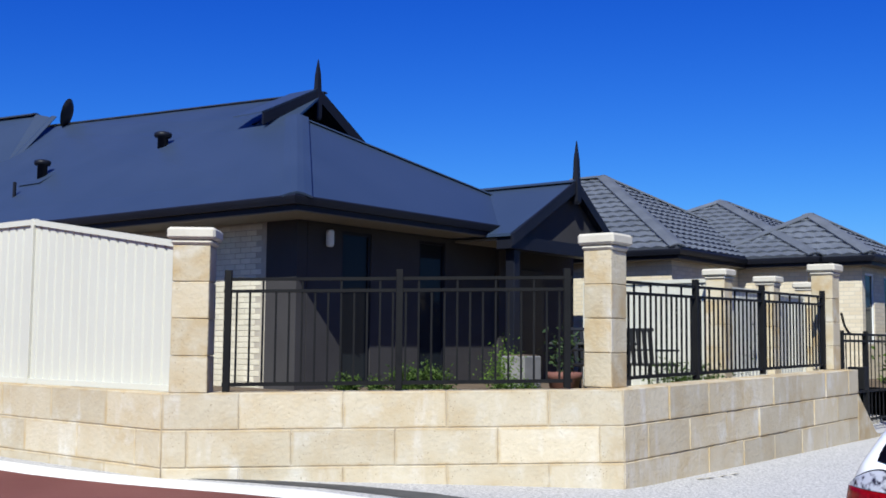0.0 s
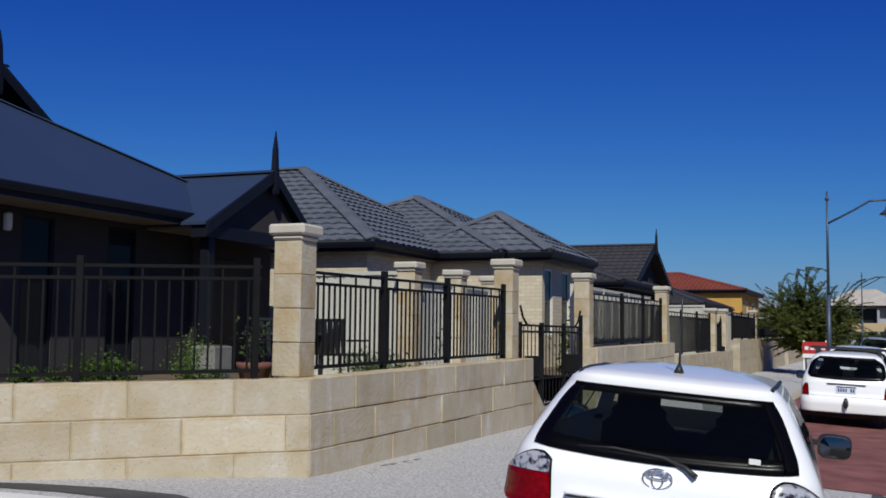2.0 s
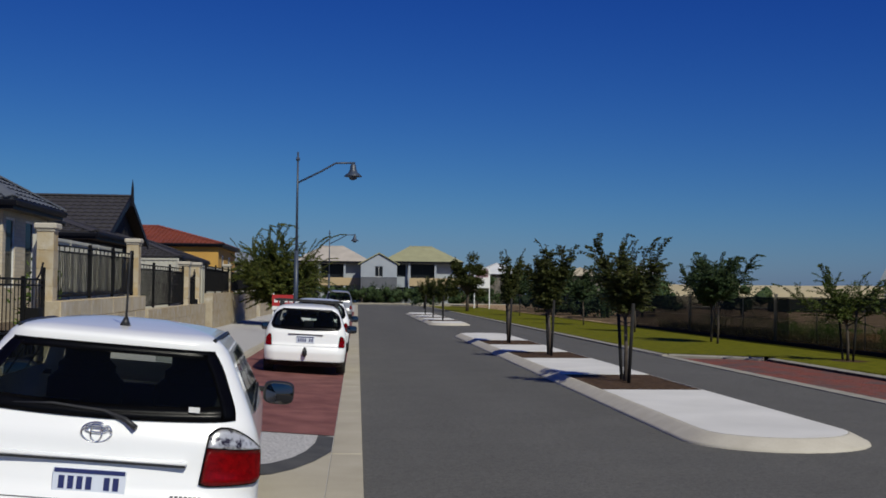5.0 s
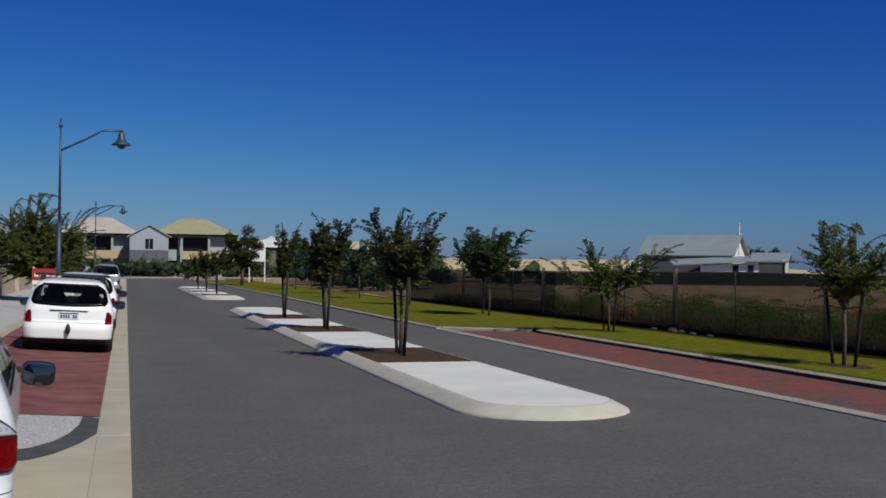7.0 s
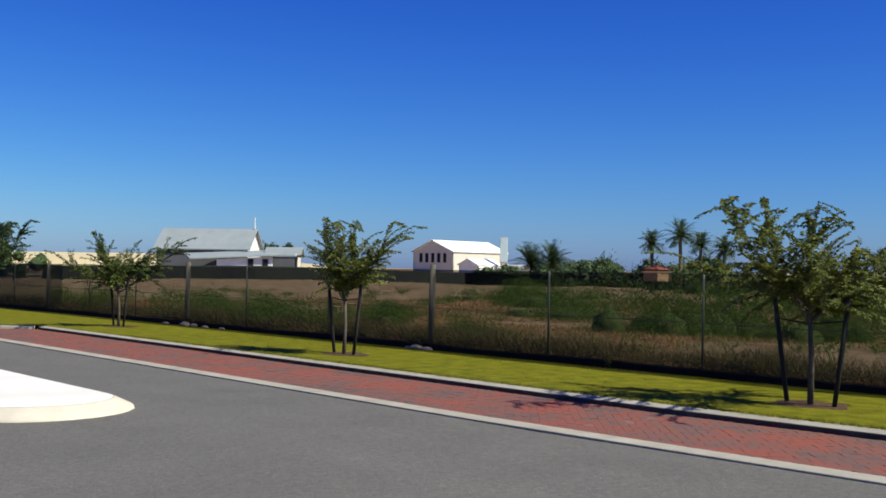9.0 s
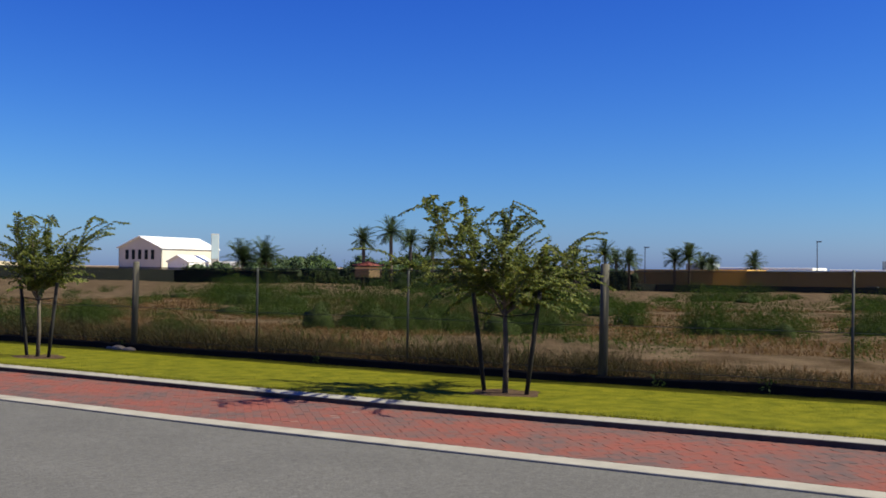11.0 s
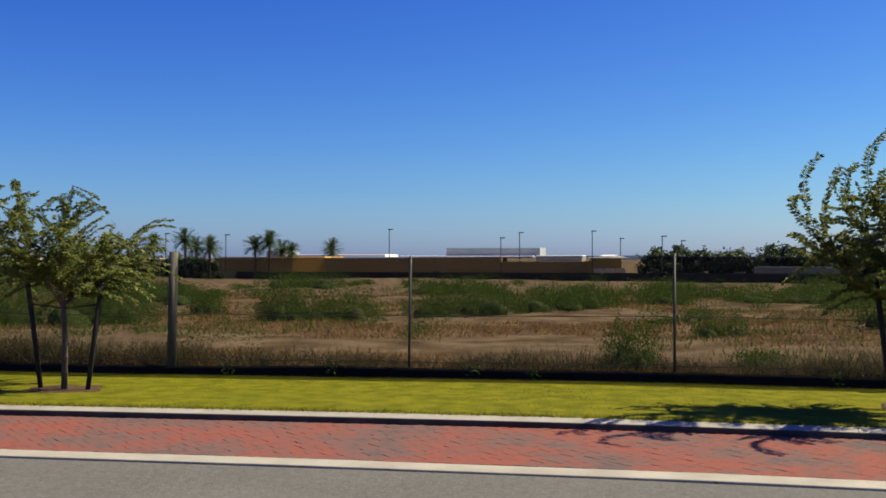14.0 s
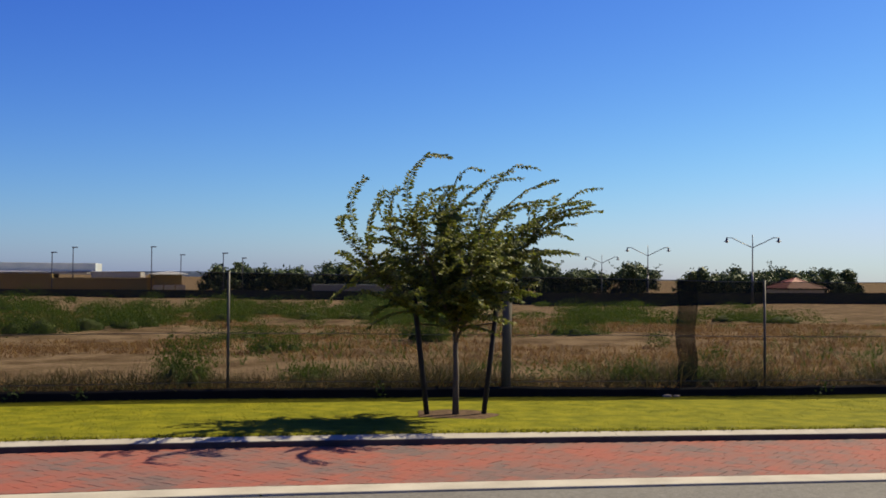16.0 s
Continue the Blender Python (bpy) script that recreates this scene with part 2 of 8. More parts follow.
def limestone(name, base, stain, pale, spread, edged=False):
    """Reconstituted limestone: cream, ochre stains, chalky patches, small dark pits."""
    m, n, l, b = node_mat(name)
    geo = n.new("ShaderNodeNewGeometry")
    info = n.new("ShaderNodeObjectInfo")

    def times(fac, k):
        q = n.new("ShaderNodeMath")
        q.operation = "MULTIPLY"
        l.new(fac, q.inputs[0])
        q.inputs[1].default_value = k
        return q.outputs[0]

    def noisy(scale, detail, lo, hi, stretch=(1, 1, 1)):
        t = n.new("ShaderNodeTexNoise")
        t.inputs["Scale"].default_value, t.inputs["Detail"].default_value = scale, detail
        mp = n.new("ShaderNodeVectorMath")
        mp.operation = "MULTIPLY"
        mp.inputs[1].default_value = stretch
        l.new(geo.outputs["Position"], mp.inputs[0])
        l.new(mp.outputs[0], t.inputs["Vector"])
        r = n.new("ShaderNodeMapRange")
        r.inputs["From Min"].default_value, r.inputs["From Max"].default_value = lo, hi
        l.new(t.outputs["Fac"], r.inputs["Value"])
        return r.outputs[0]

    def blend(fac, a, c):
        x = n.new("ShaderNodeMix")
        x.data_type = "RGBA"
        l.new(fac, x.inputs["Factor"])
        if isinstance(a, tuple):
            x.inputs["A"].default_value = (*a, 1)
        else:
            l.new(a, x.inputs["A"])
        x.inputs["B"].default_value = (*c, 1)
        return x.outputs["Result"]

    col = blend(noisy(2.2, 7, 0.42, 0.72), base, stain)
    col = blend(noisy(3.1, 5, 0.56, 0.75), col, pale)
    # lime runs down the face, and ochre mortar smeared over the edges of each block
    col = blend(times(noisy(4.2, 6, 0.57, 0.70, (1, 1, 0.28)), 0.42), col, tuple(0.4 * v + 0.42 for v in pale))
    col = blend(times(noisy(11, 5, 0.46, 0.62), 0.45), col, tuple(0.9 * v for v in base))
    if edged:
        gen = n.new("ShaderNodeTexCoord")
        sep = n.new("ShaderNodeSeparateXYZ")
        l.new(gen.outputs["Generated"], sep.inputs[0])
        edges = []
        for axis, lo in ((0, 0.465), (2, 0.40)):
            off = n.new("ShaderNodeMath")
            off.operation = "SUBTRACT"
            l.new(sep.outputs[axis], off.inputs[0])
            off.inputs[1].default_value = 0.5
            ab = n.new("ShaderNodeMath")
            ab.operation = "ABSOLUTE"
            l.new(off.outputs[0], ab.inputs[0])
            r = n.new("ShaderNodeMapRange")
            r.inputs["From Min"].default_value, r.inputs["From Max"].default_value = lo, 0.505
            l.new(ab.outputs[0], r.inputs["Value"])
            edges.append(r.outputs[0])
        mx = n.new("ShaderNodeMath")
        mx.operation = "MAXIMUM"
        l.new(edges[0], mx.inputs[0]), l.new(edges[1], mx.inputs[1])
        pw = n.new("ShaderNodeMath")
        pw.operation = "MULTIPLY"
        l.new(mx.outputs[0], pw.inputs[0]), l.new(noisy(5, 6, 0.38, 0.62), pw.inputs[1])
        col = blend(pw.outputs[0], col, tuple(v * w for v, w in zip(stain, (0.95, 0.86, 0.68))))
    vor = n.new("ShaderNodeTexVoronoi")
    vor.inputs["Scale"].default_value = 30
    l.new(geo.outputs["Position"], vor.inputs["Vector"])
    pit = n.new("ShaderNodeMapRange")
    pit.inputs["From Min"].default_value, pit.inputs["From Max"].default_value = 0.2, 0.1
    l.new(vor.outputs["Distance"], pit.inputs["Value"])
    some = n.new("ShaderNodeMath")
    some.operation = "MULTIPLY"
    l.new(pit.outputs[0], some.inputs[0])
    l.new(noisy(7, 4, 0.46, 0.6), some.inputs[1])
    half = n.new("ShaderNodeMath")
    half.operation = "MULTIPLY"
    half.inputs[1].default_value = 0.7
    l.new(some.outputs[0], half.inputs[0])
    col = blend(half.outputs[0], col, tuple(v * 0.45 for v in stain))
    pr = n.new("ShaderNodeMapRange")
    pr.inputs["To Min"].default_value, pr.inputs["To Max"].default_value = 1 - spread, 1 + spread
    l.new(info.outputs["Random"], pr.inputs["Value"])
    hsv = n.new("ShaderNodeHueSaturation")
    l.new(pr.outputs[0], hsv.inputs["Value"])
    l.new(col, hsv.inputs["Color"])
    l.new(hsv.outputs[0], b.inputs["Base Color"])
    b.inputs["Roughness"].default_value = 0.92
    hgt = n.new("ShaderNodeMath")
    hgt.operation = "SUBTRACT"
    l.new(noisy(26, 8, 0.3, 0.7), hgt.inputs[0])
    l.new(some.outputs[0], hgt.inputs[1])
    bp = n.new("ShaderNodeBump")
    bp.inputs["Strength"].default_value, bp.inputs["Distance"].default_value = 0.3, 0.012
    l.new(hgt.outputs[0], bp.inputs["Height"])
    l.new(bp.outputs[0], b.inputs["Normal"])
    return m


M_LIME = limestone("limestone_block", (0.495, 0.428, 0.308), (0.425, 0.337, 0.205), (0.54, 0.50, 0.415), 0.11, True)
M_LIMECORE = limestone("limestone_joint", (0.42, 0.355, 0.25), (0.29, 0.225, 0.14), (0.52, 0.47, 0.38), 0.0)
M_CAP = mat("limestone_cap", (0.52, 0.48, 0.40), (0.45, 0.41, 0.335), 0.85, 4.0, 40, 0.2)
M_BLACK = mat("black_powder_coat", (0.007, 0.007, 0.008), (0.011, 0.011, 0.011), 0.6, 5, 60, 0.03, spec=0.1)
M_CREAM = mat("cream_steel_sheet", (0.52, 0.505, 0.435), (0.49, 0.475, 0.41), 0.5, 1.0, 30, 0.0, spec=0.3)
M_CREAMBRICK = mat("cream_brick", (0.60, 0.55, 0.43), (0.50, 0.45, 0.34), 0.9, 3, 40, 0.3, per=0.08)
M_MORTAR = mat("mortar", (0.40, 0.36, 0.29), (0.33, 0.29, 0.23), 0.95, 5, 60, 0.2)
M_RENDER = mat("grey_render", (0.040, 0.037, 0.038), (0.050, 0.047, 0.048), 0.9, 1.5, 50, 0.1, spec=0.15)
M_STEELROOF = mat("dark_steel_roof", (0.025, 0.040, 0.074), (0.031, 0.047, 0.086), 0.42, 0.7, 25, 0.02)
M_FASCIA = mat("dark_fascia", (0.006, 0.007, 0.012), (0.009, 0.010, 0.016), 0.5, 2, 30, 0.02, spec=0.2)
M_SOFFIT = mat("cream_soffit", (0.17, 0.155, 0.13), (0.15, 0.135, 0.11), 0.8, 2, 30, 0.02)
M_TILE = mat("grey_roof_tile", (0.074, 0.083, 0.102), (0.115, 0.127, 0.152), 0.7, 2.0, 30, 0.15, per=0.12)
M_DARKTILE = mat("charcoal_roof_tile", (0.035, 0.032, 0.033), (0.05, 0.046, 0.046), 0.6, 2.0, 30, 0.15)
M_REDTILE = mat("red_roof_tile", (0.24, 0.055, 0.03), (0.17, 0.04, 0.024), 0.7, 1.0, 20, 0.15)
M_YELLOW = mat("ochre_render", (0.55, 0.32, 0.07), (0.48, 0.27, 0.06), 0.85, 1, 20, 0.05)
M_PLANT = island_mat("garden_leaf", (0.022, 0.048, 0.010), (0.085, 0.13, 0.022))
M_LEAF = island_mat("tree_leaf", (0.03, 0.055, 0.012), (0.12, 0.15, 0.03), back=0.35)
M_MIDLEAF = island_mat("median_tree_leaf", (0.02, 0.034, 0.008), (0.085, 0.088, 0.02), back=0.25)
M_LEAFY = island_mat("tree_leaf_yellowing", (0.035, 0.065, 0.014), (0.19, 0.20, 0.04), back=0.4)
M_DKLEAF = island_mat("dark_leaf", (0.02, 0.04, 0.015), (0.06, 0.09, 0.03), back=0.15)
M_SCRUB = island_mat("scrub_leaf", (0.075, 0.145, 0.016), (0.155, 0.24, 0.034), back=0.4)
M_WEED = island_mat("weed_leaf", (0.05, 0.06, 0.018), (0.20, 0.15, 0.065), back=0.4)
M_DRY = island_mat("dry_grass", (0.26, 0.13, 0.045), (0.52, 0.35, 0.16), back=0.4)
M_BARK = mat("bark", (0.055, 0.044, 0.034), (0.105, 0.083, 0.064), 0.9, 9, 60, 0.4)
M_STAKE = mat("black_stake", (0.009, 0.008, 0.008), (0.015, 0.014, 0.013), 0.9, 8, 60, 0.2)
M_MULCH = mat("bark_mulch", (0.034, 0.021, 0.012), (0.105, 0.066, 0.040), 0.95, 12, 80, 0.8, spec=0.1)
M_GRASS = mat("lawn", (0.076, 0.084, 0.005), (0.150, 0.142, 0.010), 0.9, 3.2, 30, 0.8, detail=9, spec=0.05, lo=0.55, hi=0.88)
M_BLADE = island_mat("lawn_blade", (0.115, 0.12, 0.006), (0.15, 0.145, 0.012), back=0.3)
M_SOIL = mat("dry_field_soil", (0.175, 0.112, 0.060), (0.44, 0.315, 0.19), 0.95, 0.8, 9, 0.8, detail=12, spec=0.05, lo=0.58, hi=0.86)
M_LOT = mat("garden_soil", (0.10, 0.075, 0.05), (0.16, 0.12, 0.085), 0.95, 2, 40, 0.5, spec=0.1)
M_GALV = mat("galvanised_steel", (0.055, 0.058, 0.052), (0.04, 0.042, 0.038), 0.6, 6, 60, 0.05, metal=0.2)
M_POST = mat("weathered_timber_post", (0.055, 0.05, 0.036), (0.10, 0.09, 0.068), 0.9, 8, 50, 0.4, stretch=(1, 1, 0.2))
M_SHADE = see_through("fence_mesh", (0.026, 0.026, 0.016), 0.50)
M_BLACKSTRIP = mat("black_strip", (0.008, 0.008, 0.008), (0.014, 0.013, 0.012), 0.9, 5, 40, 0.3, spec=0.1)
M_LAMPBLUE = mat("slate_blue_paint", (0.035, 0.048, 0.075), (0.045, 0.06, 0.09), 0.45, 4, 40, 0.05)
M_WHITE = mat("white_paint", (0.78, 0.78, 0.76), (0.70, 0.70, 0.68), 0.6, 1, 20, 0.03)
M_FARWALL = mat("far_pale_wall", (0.55, 0.52, 0.45), (0.5, 0.47, 0.4), 0.8, 0.5, 5, 0.0)


def glass_mat():
    m, n, l, b = node_mat("window_glass")
    b.inputs["Base Color"].default_value = (0.015, 0.018, 0.022, 1)
    b.inputs["Roughness"].default_value = 0.04
    b.inputs["Specular IOR Level"].default_value = 0.08
    return m


M_GLASS = glass_mat()

# ---- ground, roads, kerbs ----
LOT = 0.95          # level of the gardens behind the limestone walls


def zl(x, y):
    """The pavement falls from the walls to the road."""
    z = 0.02 + clamp((0.1 - x) / 5.1) * 0.33
    return z + clamp((9.5 - y) / 3) * 0.09 * clamp(-x / 6)


def fall(y):
    """Level of the far kerb line: the road crests at the side street and falls away to both sides."""
    return 0.012 - 0.06 * clamp((abs(y) - 0.5) / 7.5) ** 1.3


def field_z(x, y):
    d = max(0.0, x - 17)
    g = clamp(-6.4 + 0.05 * y, -2.4, 0.6)
    bumps = 0.08 * noise.noise((x * 0.45, y * 0.45, 4)) + 0.22 * noise.noise((x * 0.13, y * 0.13, 0)) + 0.5 * noise.noise((x * 0.03, y * 0.03, 5))
    return 0.02 + g * clamp(d / 180) + bumps * clamp(d / 12)


def ground_z(x, y):
    if x > 15.9:
        return field_z(x, y)
    if x < -5.6 and y > 7:
        return 0.2
    return -0.08


far = [-2500, -900, -400, -200, -100, -50, -20, -5.7, -5.5, 15.8, 16.0] + span(17, 60, 1.4) + span(64, 260, 7) + [320, 420, 600, 1000, 2500]
wide = [-2500, -800, -300, -120] + span(-70, 90, 1.8) + span(96, 260, 8) + [330, 500, 900, 2500]
solo("ground", grid(far, wide, ground_z), M_SOIL, "dry sandy ground with patches of dead grass", "ground", kind="structure", smooth=True)

# main road with its side arm
bm = grid(span(0.4, 8.96, 1.07), span(-90, 148, 2), lambda x, y: fall(y) * clamp((x - 6.8) / 2.1))
for a, b, c, d in ((-2.2, 0.4, -90, 3.2), (-80, 90, 148, 158)):
    v = [bm.verts.new(p) for p in ((a, c, 0), (b, c, 0), (b, d, 0), (a, d, 0))]
    bm.faces.new(v)
solo("junction_strip", boxm(-2.4, 13.0, 146.4, 147.9, -0.2, 0.012), M_CONC, "pale flush concrete strip across the junction mouth", "pavement", kind="structure")
solo("far_pavement", boxm(-80, 90, 158.05, 161.2, -0.2, 0.13, bev=0.03), M_CONC, "pale concrete footpath along the cross street", "pavement", kind="structure")
solo("road", bm, M_ASPHALT, "dark grey asphalt street running straight to a junction", "road", kind="structure")


SIDE = ((-80, 5.85), (-9.2, 5.95), (-8.1, 6.12), (-6.6, 6.5), (-5.2, 6.55), (-3.9, 6.0), (-2.9, 4.8), (-2.2, 3.2))


def side_top(x):
    for (x0, y0), (x1, y1) in zip(SIDE, SIDE[1:]):
        if x <= x1:
            return y0 + (y1 - y0) * (x - x0) / (x1 - x0)
    return 3.2


# pavement of exposed aggregate
bm = bm_new()
cols = span(-22, 0.1, 0.5)
ys = span(0, 1, 0.02)
rows = []
for x in cols:
    y0 = side_top(x) - 0.05
    rows.append([bm.verts.new((x, y0 + (140 - y0) * t ** 2.2, zl(x, y0 + (140 - y0) * t ** 2.2))) for t in ys])
for a, b in zip(rows, rows[1:]):
    for j in range(len(ys) - 1):
        bm.faces.new((a[j], b[j], b[j + 1], a[j + 1]))
solo("pavement", bm, M_AGG, "pale exposed-aggregate concrete footpath", "pavement", kind="structure", smooth=True)

bm = bm_new()
cols = [-80, -50, -30] + span(-22, -2.2, 0.6)
rows = []
for x in cols:
    y1 = side_top(x) - 0.28
    rows.append([bm.verts.new((x, y1 - d, zl(x, y1 - d) - 0.02)) for d in (0, 1, 2, 4, 7, 12, 40)])
for a, b in zip(rows, rows[1:]):
    for j in range(6):
        bm.faces.new((a[j], a[j + 1], b[j + 1], b[j]))
solo("side_road", bm, M_REDROAD, "dull red asphalt side street", "road", kind="structure", smooth=True)

path = [(x, side_top(x) - 0.14, zl(x, side_top(x))) for x in [-80, -40, -22] + span(-14, -2.4, 0.5)]
solo("kerb_1", swept(bm_new(), path, ((-0.14, -0.1), (-0.14, 0.012), (0.02, 0.012), (0.10, -0.005), (0.15, -0.03), (0.15, -0.1))), M_WHITECONC, "white concrete kerb along the side street", "kerb", kind="structure")
# dark paving band beside the kerb
bm = bm_new()
pts = [(-8.0, 6.3, 0.05), (-7.3, 6.55, 0.28), (-6.6, 6.75, 0.36), (-5.9, 6.8, 0.42), (-5.2, 6.75, 0.45), (-4.3, 6.4, 0.45)]
a = [bm.verts.new((x, y, zl(x, y) + 0.006)) for x, y, w in pts]
b = [bm.verts.new((x + w * 0.3, y + w, zl(x, y + w) + 0.006)) for x, y, w in pts]
for i in range(len(pts) - 1):
    bm.faces.new((a[i], a[i + 1], b[i + 1], b[i]))
solo("paving_band", bm, M_DARKBAND, "dark grey paving band let into the footpath", "paving", kind="structure")

# flush concrete edge strip of the road, in cast lengths
for i, y in enumerate(span(3.2, 140, 4.0)[:-1]):
    solo("edge_strip", boxm(0.08, 0.40, y + 0.006, y + 3.99, -0.1, 0.026, bev=0.008), M_CONC, "pale concrete edge strip between road and parking", "kerb", "edge strips of the near side", "structure")
# concrete apron and dark curved band at the end of the parking bay
outer = ((0.078, 12.45), (0.078, 11.35), (-0.07, 10.66), (-0.25, 10.1), (-0.42, 9.77), (-0.75, 9.45), (-1.2, 9.25))
inner = ((-0.1, 12.6), (-0.11, 11.93), (-0.18, 11.29), (-0.29, 10.79), (-0.47, 10.37), (-0.8, 10.0), (-1.25, 9.8))


def strip_between(a, b, lift):
    bm = bm_new()
    va = [bm.verts.new((x, y, zl(x, y) + lift)) for x, y in a]
    vb = [bm.verts.new((x, y, zl(x, y) + lift)) for x, y in b]
    for k in range(len(a) - 1):
        bm.faces.new((va[k], va[k + 1], vb[k + 1], vb[k])) if (Vector(a[k]) - Vector(b[k])).length > 1e-3 else bm.faces.new((va[k], va[k + 1], vb[k + 1]))
    return bm


solo("curved_band", strip_between(outer, inner, 0.012), M_DARKBAND, "dark grey curved paving band at the parking bay", "paving", kind="structure")
solo("apron", strip_between(outer[1:] + ((-1.6, 8.6), (-1.7, 7.0)), [(0.079, y) for y in (11.34, 10.66, 10.1, 9.77, 9.45, 9.25, 8.6, 7.0)], 0.008), M_CONC, "plain concrete apron beside the road", "pavement", kind="structure")
# red parking bays along the kerb side
for y0, y1 in ((12.62, 33.5), (39.5, 62), (67, 92)):
    bm = grid(span(-2.15, 0.079, 0.4), span(y0, y1, 1.0), lambda x, y: zl(x, y) + 0.008)
    solo("parking_bay", bm, M_BAY, "faded red asphalt parking bay", "parking bay", "kerbside parking bays", "structure")
    bm = swept(bm_new(), [(-2.25, y0, zl(-2.2, y0)), (-2.25, y1, zl(-2.2, y1))], ((-0.1, -0.05), (-0.1, 0.07), (0.08, 0.07), (0.12, 0.0), (0.12, -0.05)))
    solo("bay_kerb", bm, M_CONC, "low concrete kerb behind the parking bay", "kerb", "kerbs of the parking bays", "structure")

# right-hand side: edge strip, brick paving bed, kerb, lawn
for y in span(-40, 140, 3.3)[:-1]:
    bm = swept(bm_new(), [(9.095, y + 0.004, fall(y)), (9.095, y + 3.296, fall(y + 3.3))], ((-0.145, -0.1), (-0.145, 0.016), (-0.14, 0.021), (0.14, 0.021), (0.145, 0.016), (0.145, -0.1)))
    solo("edge_strip", bm, M_KERB, "pale concrete edge strip beside brick paving", "kerb", "edge strips of the far side", "structure")


def bay_z(x, y):
    """The brick bay drains towards the lawn kerb."""
    return fall(y) + 0.012 - 0.032 * clamp((x - 9.24) / 2.18)


solo("paving_bed", grid((9.24, 11.43), span(-40, 29.4, 1.5), lambda x, y: bay_z(x, y) + 0.0015), mat("paving_sand", (0.17, 0.135, 0.115), (0.24, 0.195, 0.165), 0.95, 6, 90, 0.3), "sand bed of the brick parking strip", "paving", kind="structure")
# mountable kerb: dark upright face, rounded nose, pale sloping top
KERB = ((0.0, -0.15), (0.0, 0.044), (0.005, 0.050), (0.014, 0.053), (0.15, 0.078), (0.17, 0.06), (0.17, -0.15))


def kerb_run(pts, seg=2.4):
    pts = [Vector(p) for p in pts]
    for a, b in zip(pts, pts[1:]):
        n = max(1, round((b - a).length / seg))
        for i in range(n):
            p, q = a.lerp(b, i / n), a.lerp(b, (i + 1) / n)
            g = (q - p).normalized() * 0.003
            p.z, q.z = fall(p.y), fall(q.y)
            solo("kerb_stone", swept(bm_new(), [p + g, q - g], KERB), M_KERB, "cast concrete kerb length beside lawn", "kerb", "kerb lengths along the lawn", "structure")


def lawn_z(x, y=0.0):
    """The lawn falls from the kerb to the fence."""
    return 0.088 + fall(y) - 0.0245 * max(0.0, x - 11.6)


kerb_run([(11.425, -40, 0), (11.425, 28.6, 0)])
# grime and shade put into the colour of that kerb's upright face
M_GRIME_SHADE = mat("kerb_grime_shade", (0.045, 0.039, 0.034), (0.09, 0.077, 0.066), 0.95, 3, 60, 0.3, spec=0.1)
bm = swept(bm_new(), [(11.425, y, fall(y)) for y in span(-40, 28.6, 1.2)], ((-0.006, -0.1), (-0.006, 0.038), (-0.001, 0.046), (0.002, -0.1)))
solo("kerb_face", bm, M_GRIME_SHADE, "dark face of the lawn kerb, grime and shade in its colour", "kerb", kind="structure")
kerb_run([(11.35, 28.75, 0), (9.15, 30.2, 0)], 1.2)
kerb_run([(9.0, 30.3, 0), (8.95, 36, 0), (8.95, 140, 0)], 4)
bm = grid([11.585, 11.62, 11.75, 12.0, 12.4, 12.9, 13.4, 13.9, 14.4, 15.0, 15.7], span(-40, 29.0, 0.8), lambda x, y: lawn_z(x, y) + 0.012 * noise.noise((x, y * 0.5, 2)) - (0.03 if x < 11.6 else 0))
for p in (((9.12, 30.4), (15.7, 29.0), (15.7, 140), (9.12, 140)), ((11.59, 28.95), (15.7, 28.95), (15.7, 29.05), (9.25, 30.35))):
    bm.faces.new([bm.verts.new((x, y, lawn_z(x, y))) for x, y in p])
solo("verge_lawn", bm, M_GRASS, "bright yellow-green mown lawn verge", "lawn", kind="structure", smooth=True)

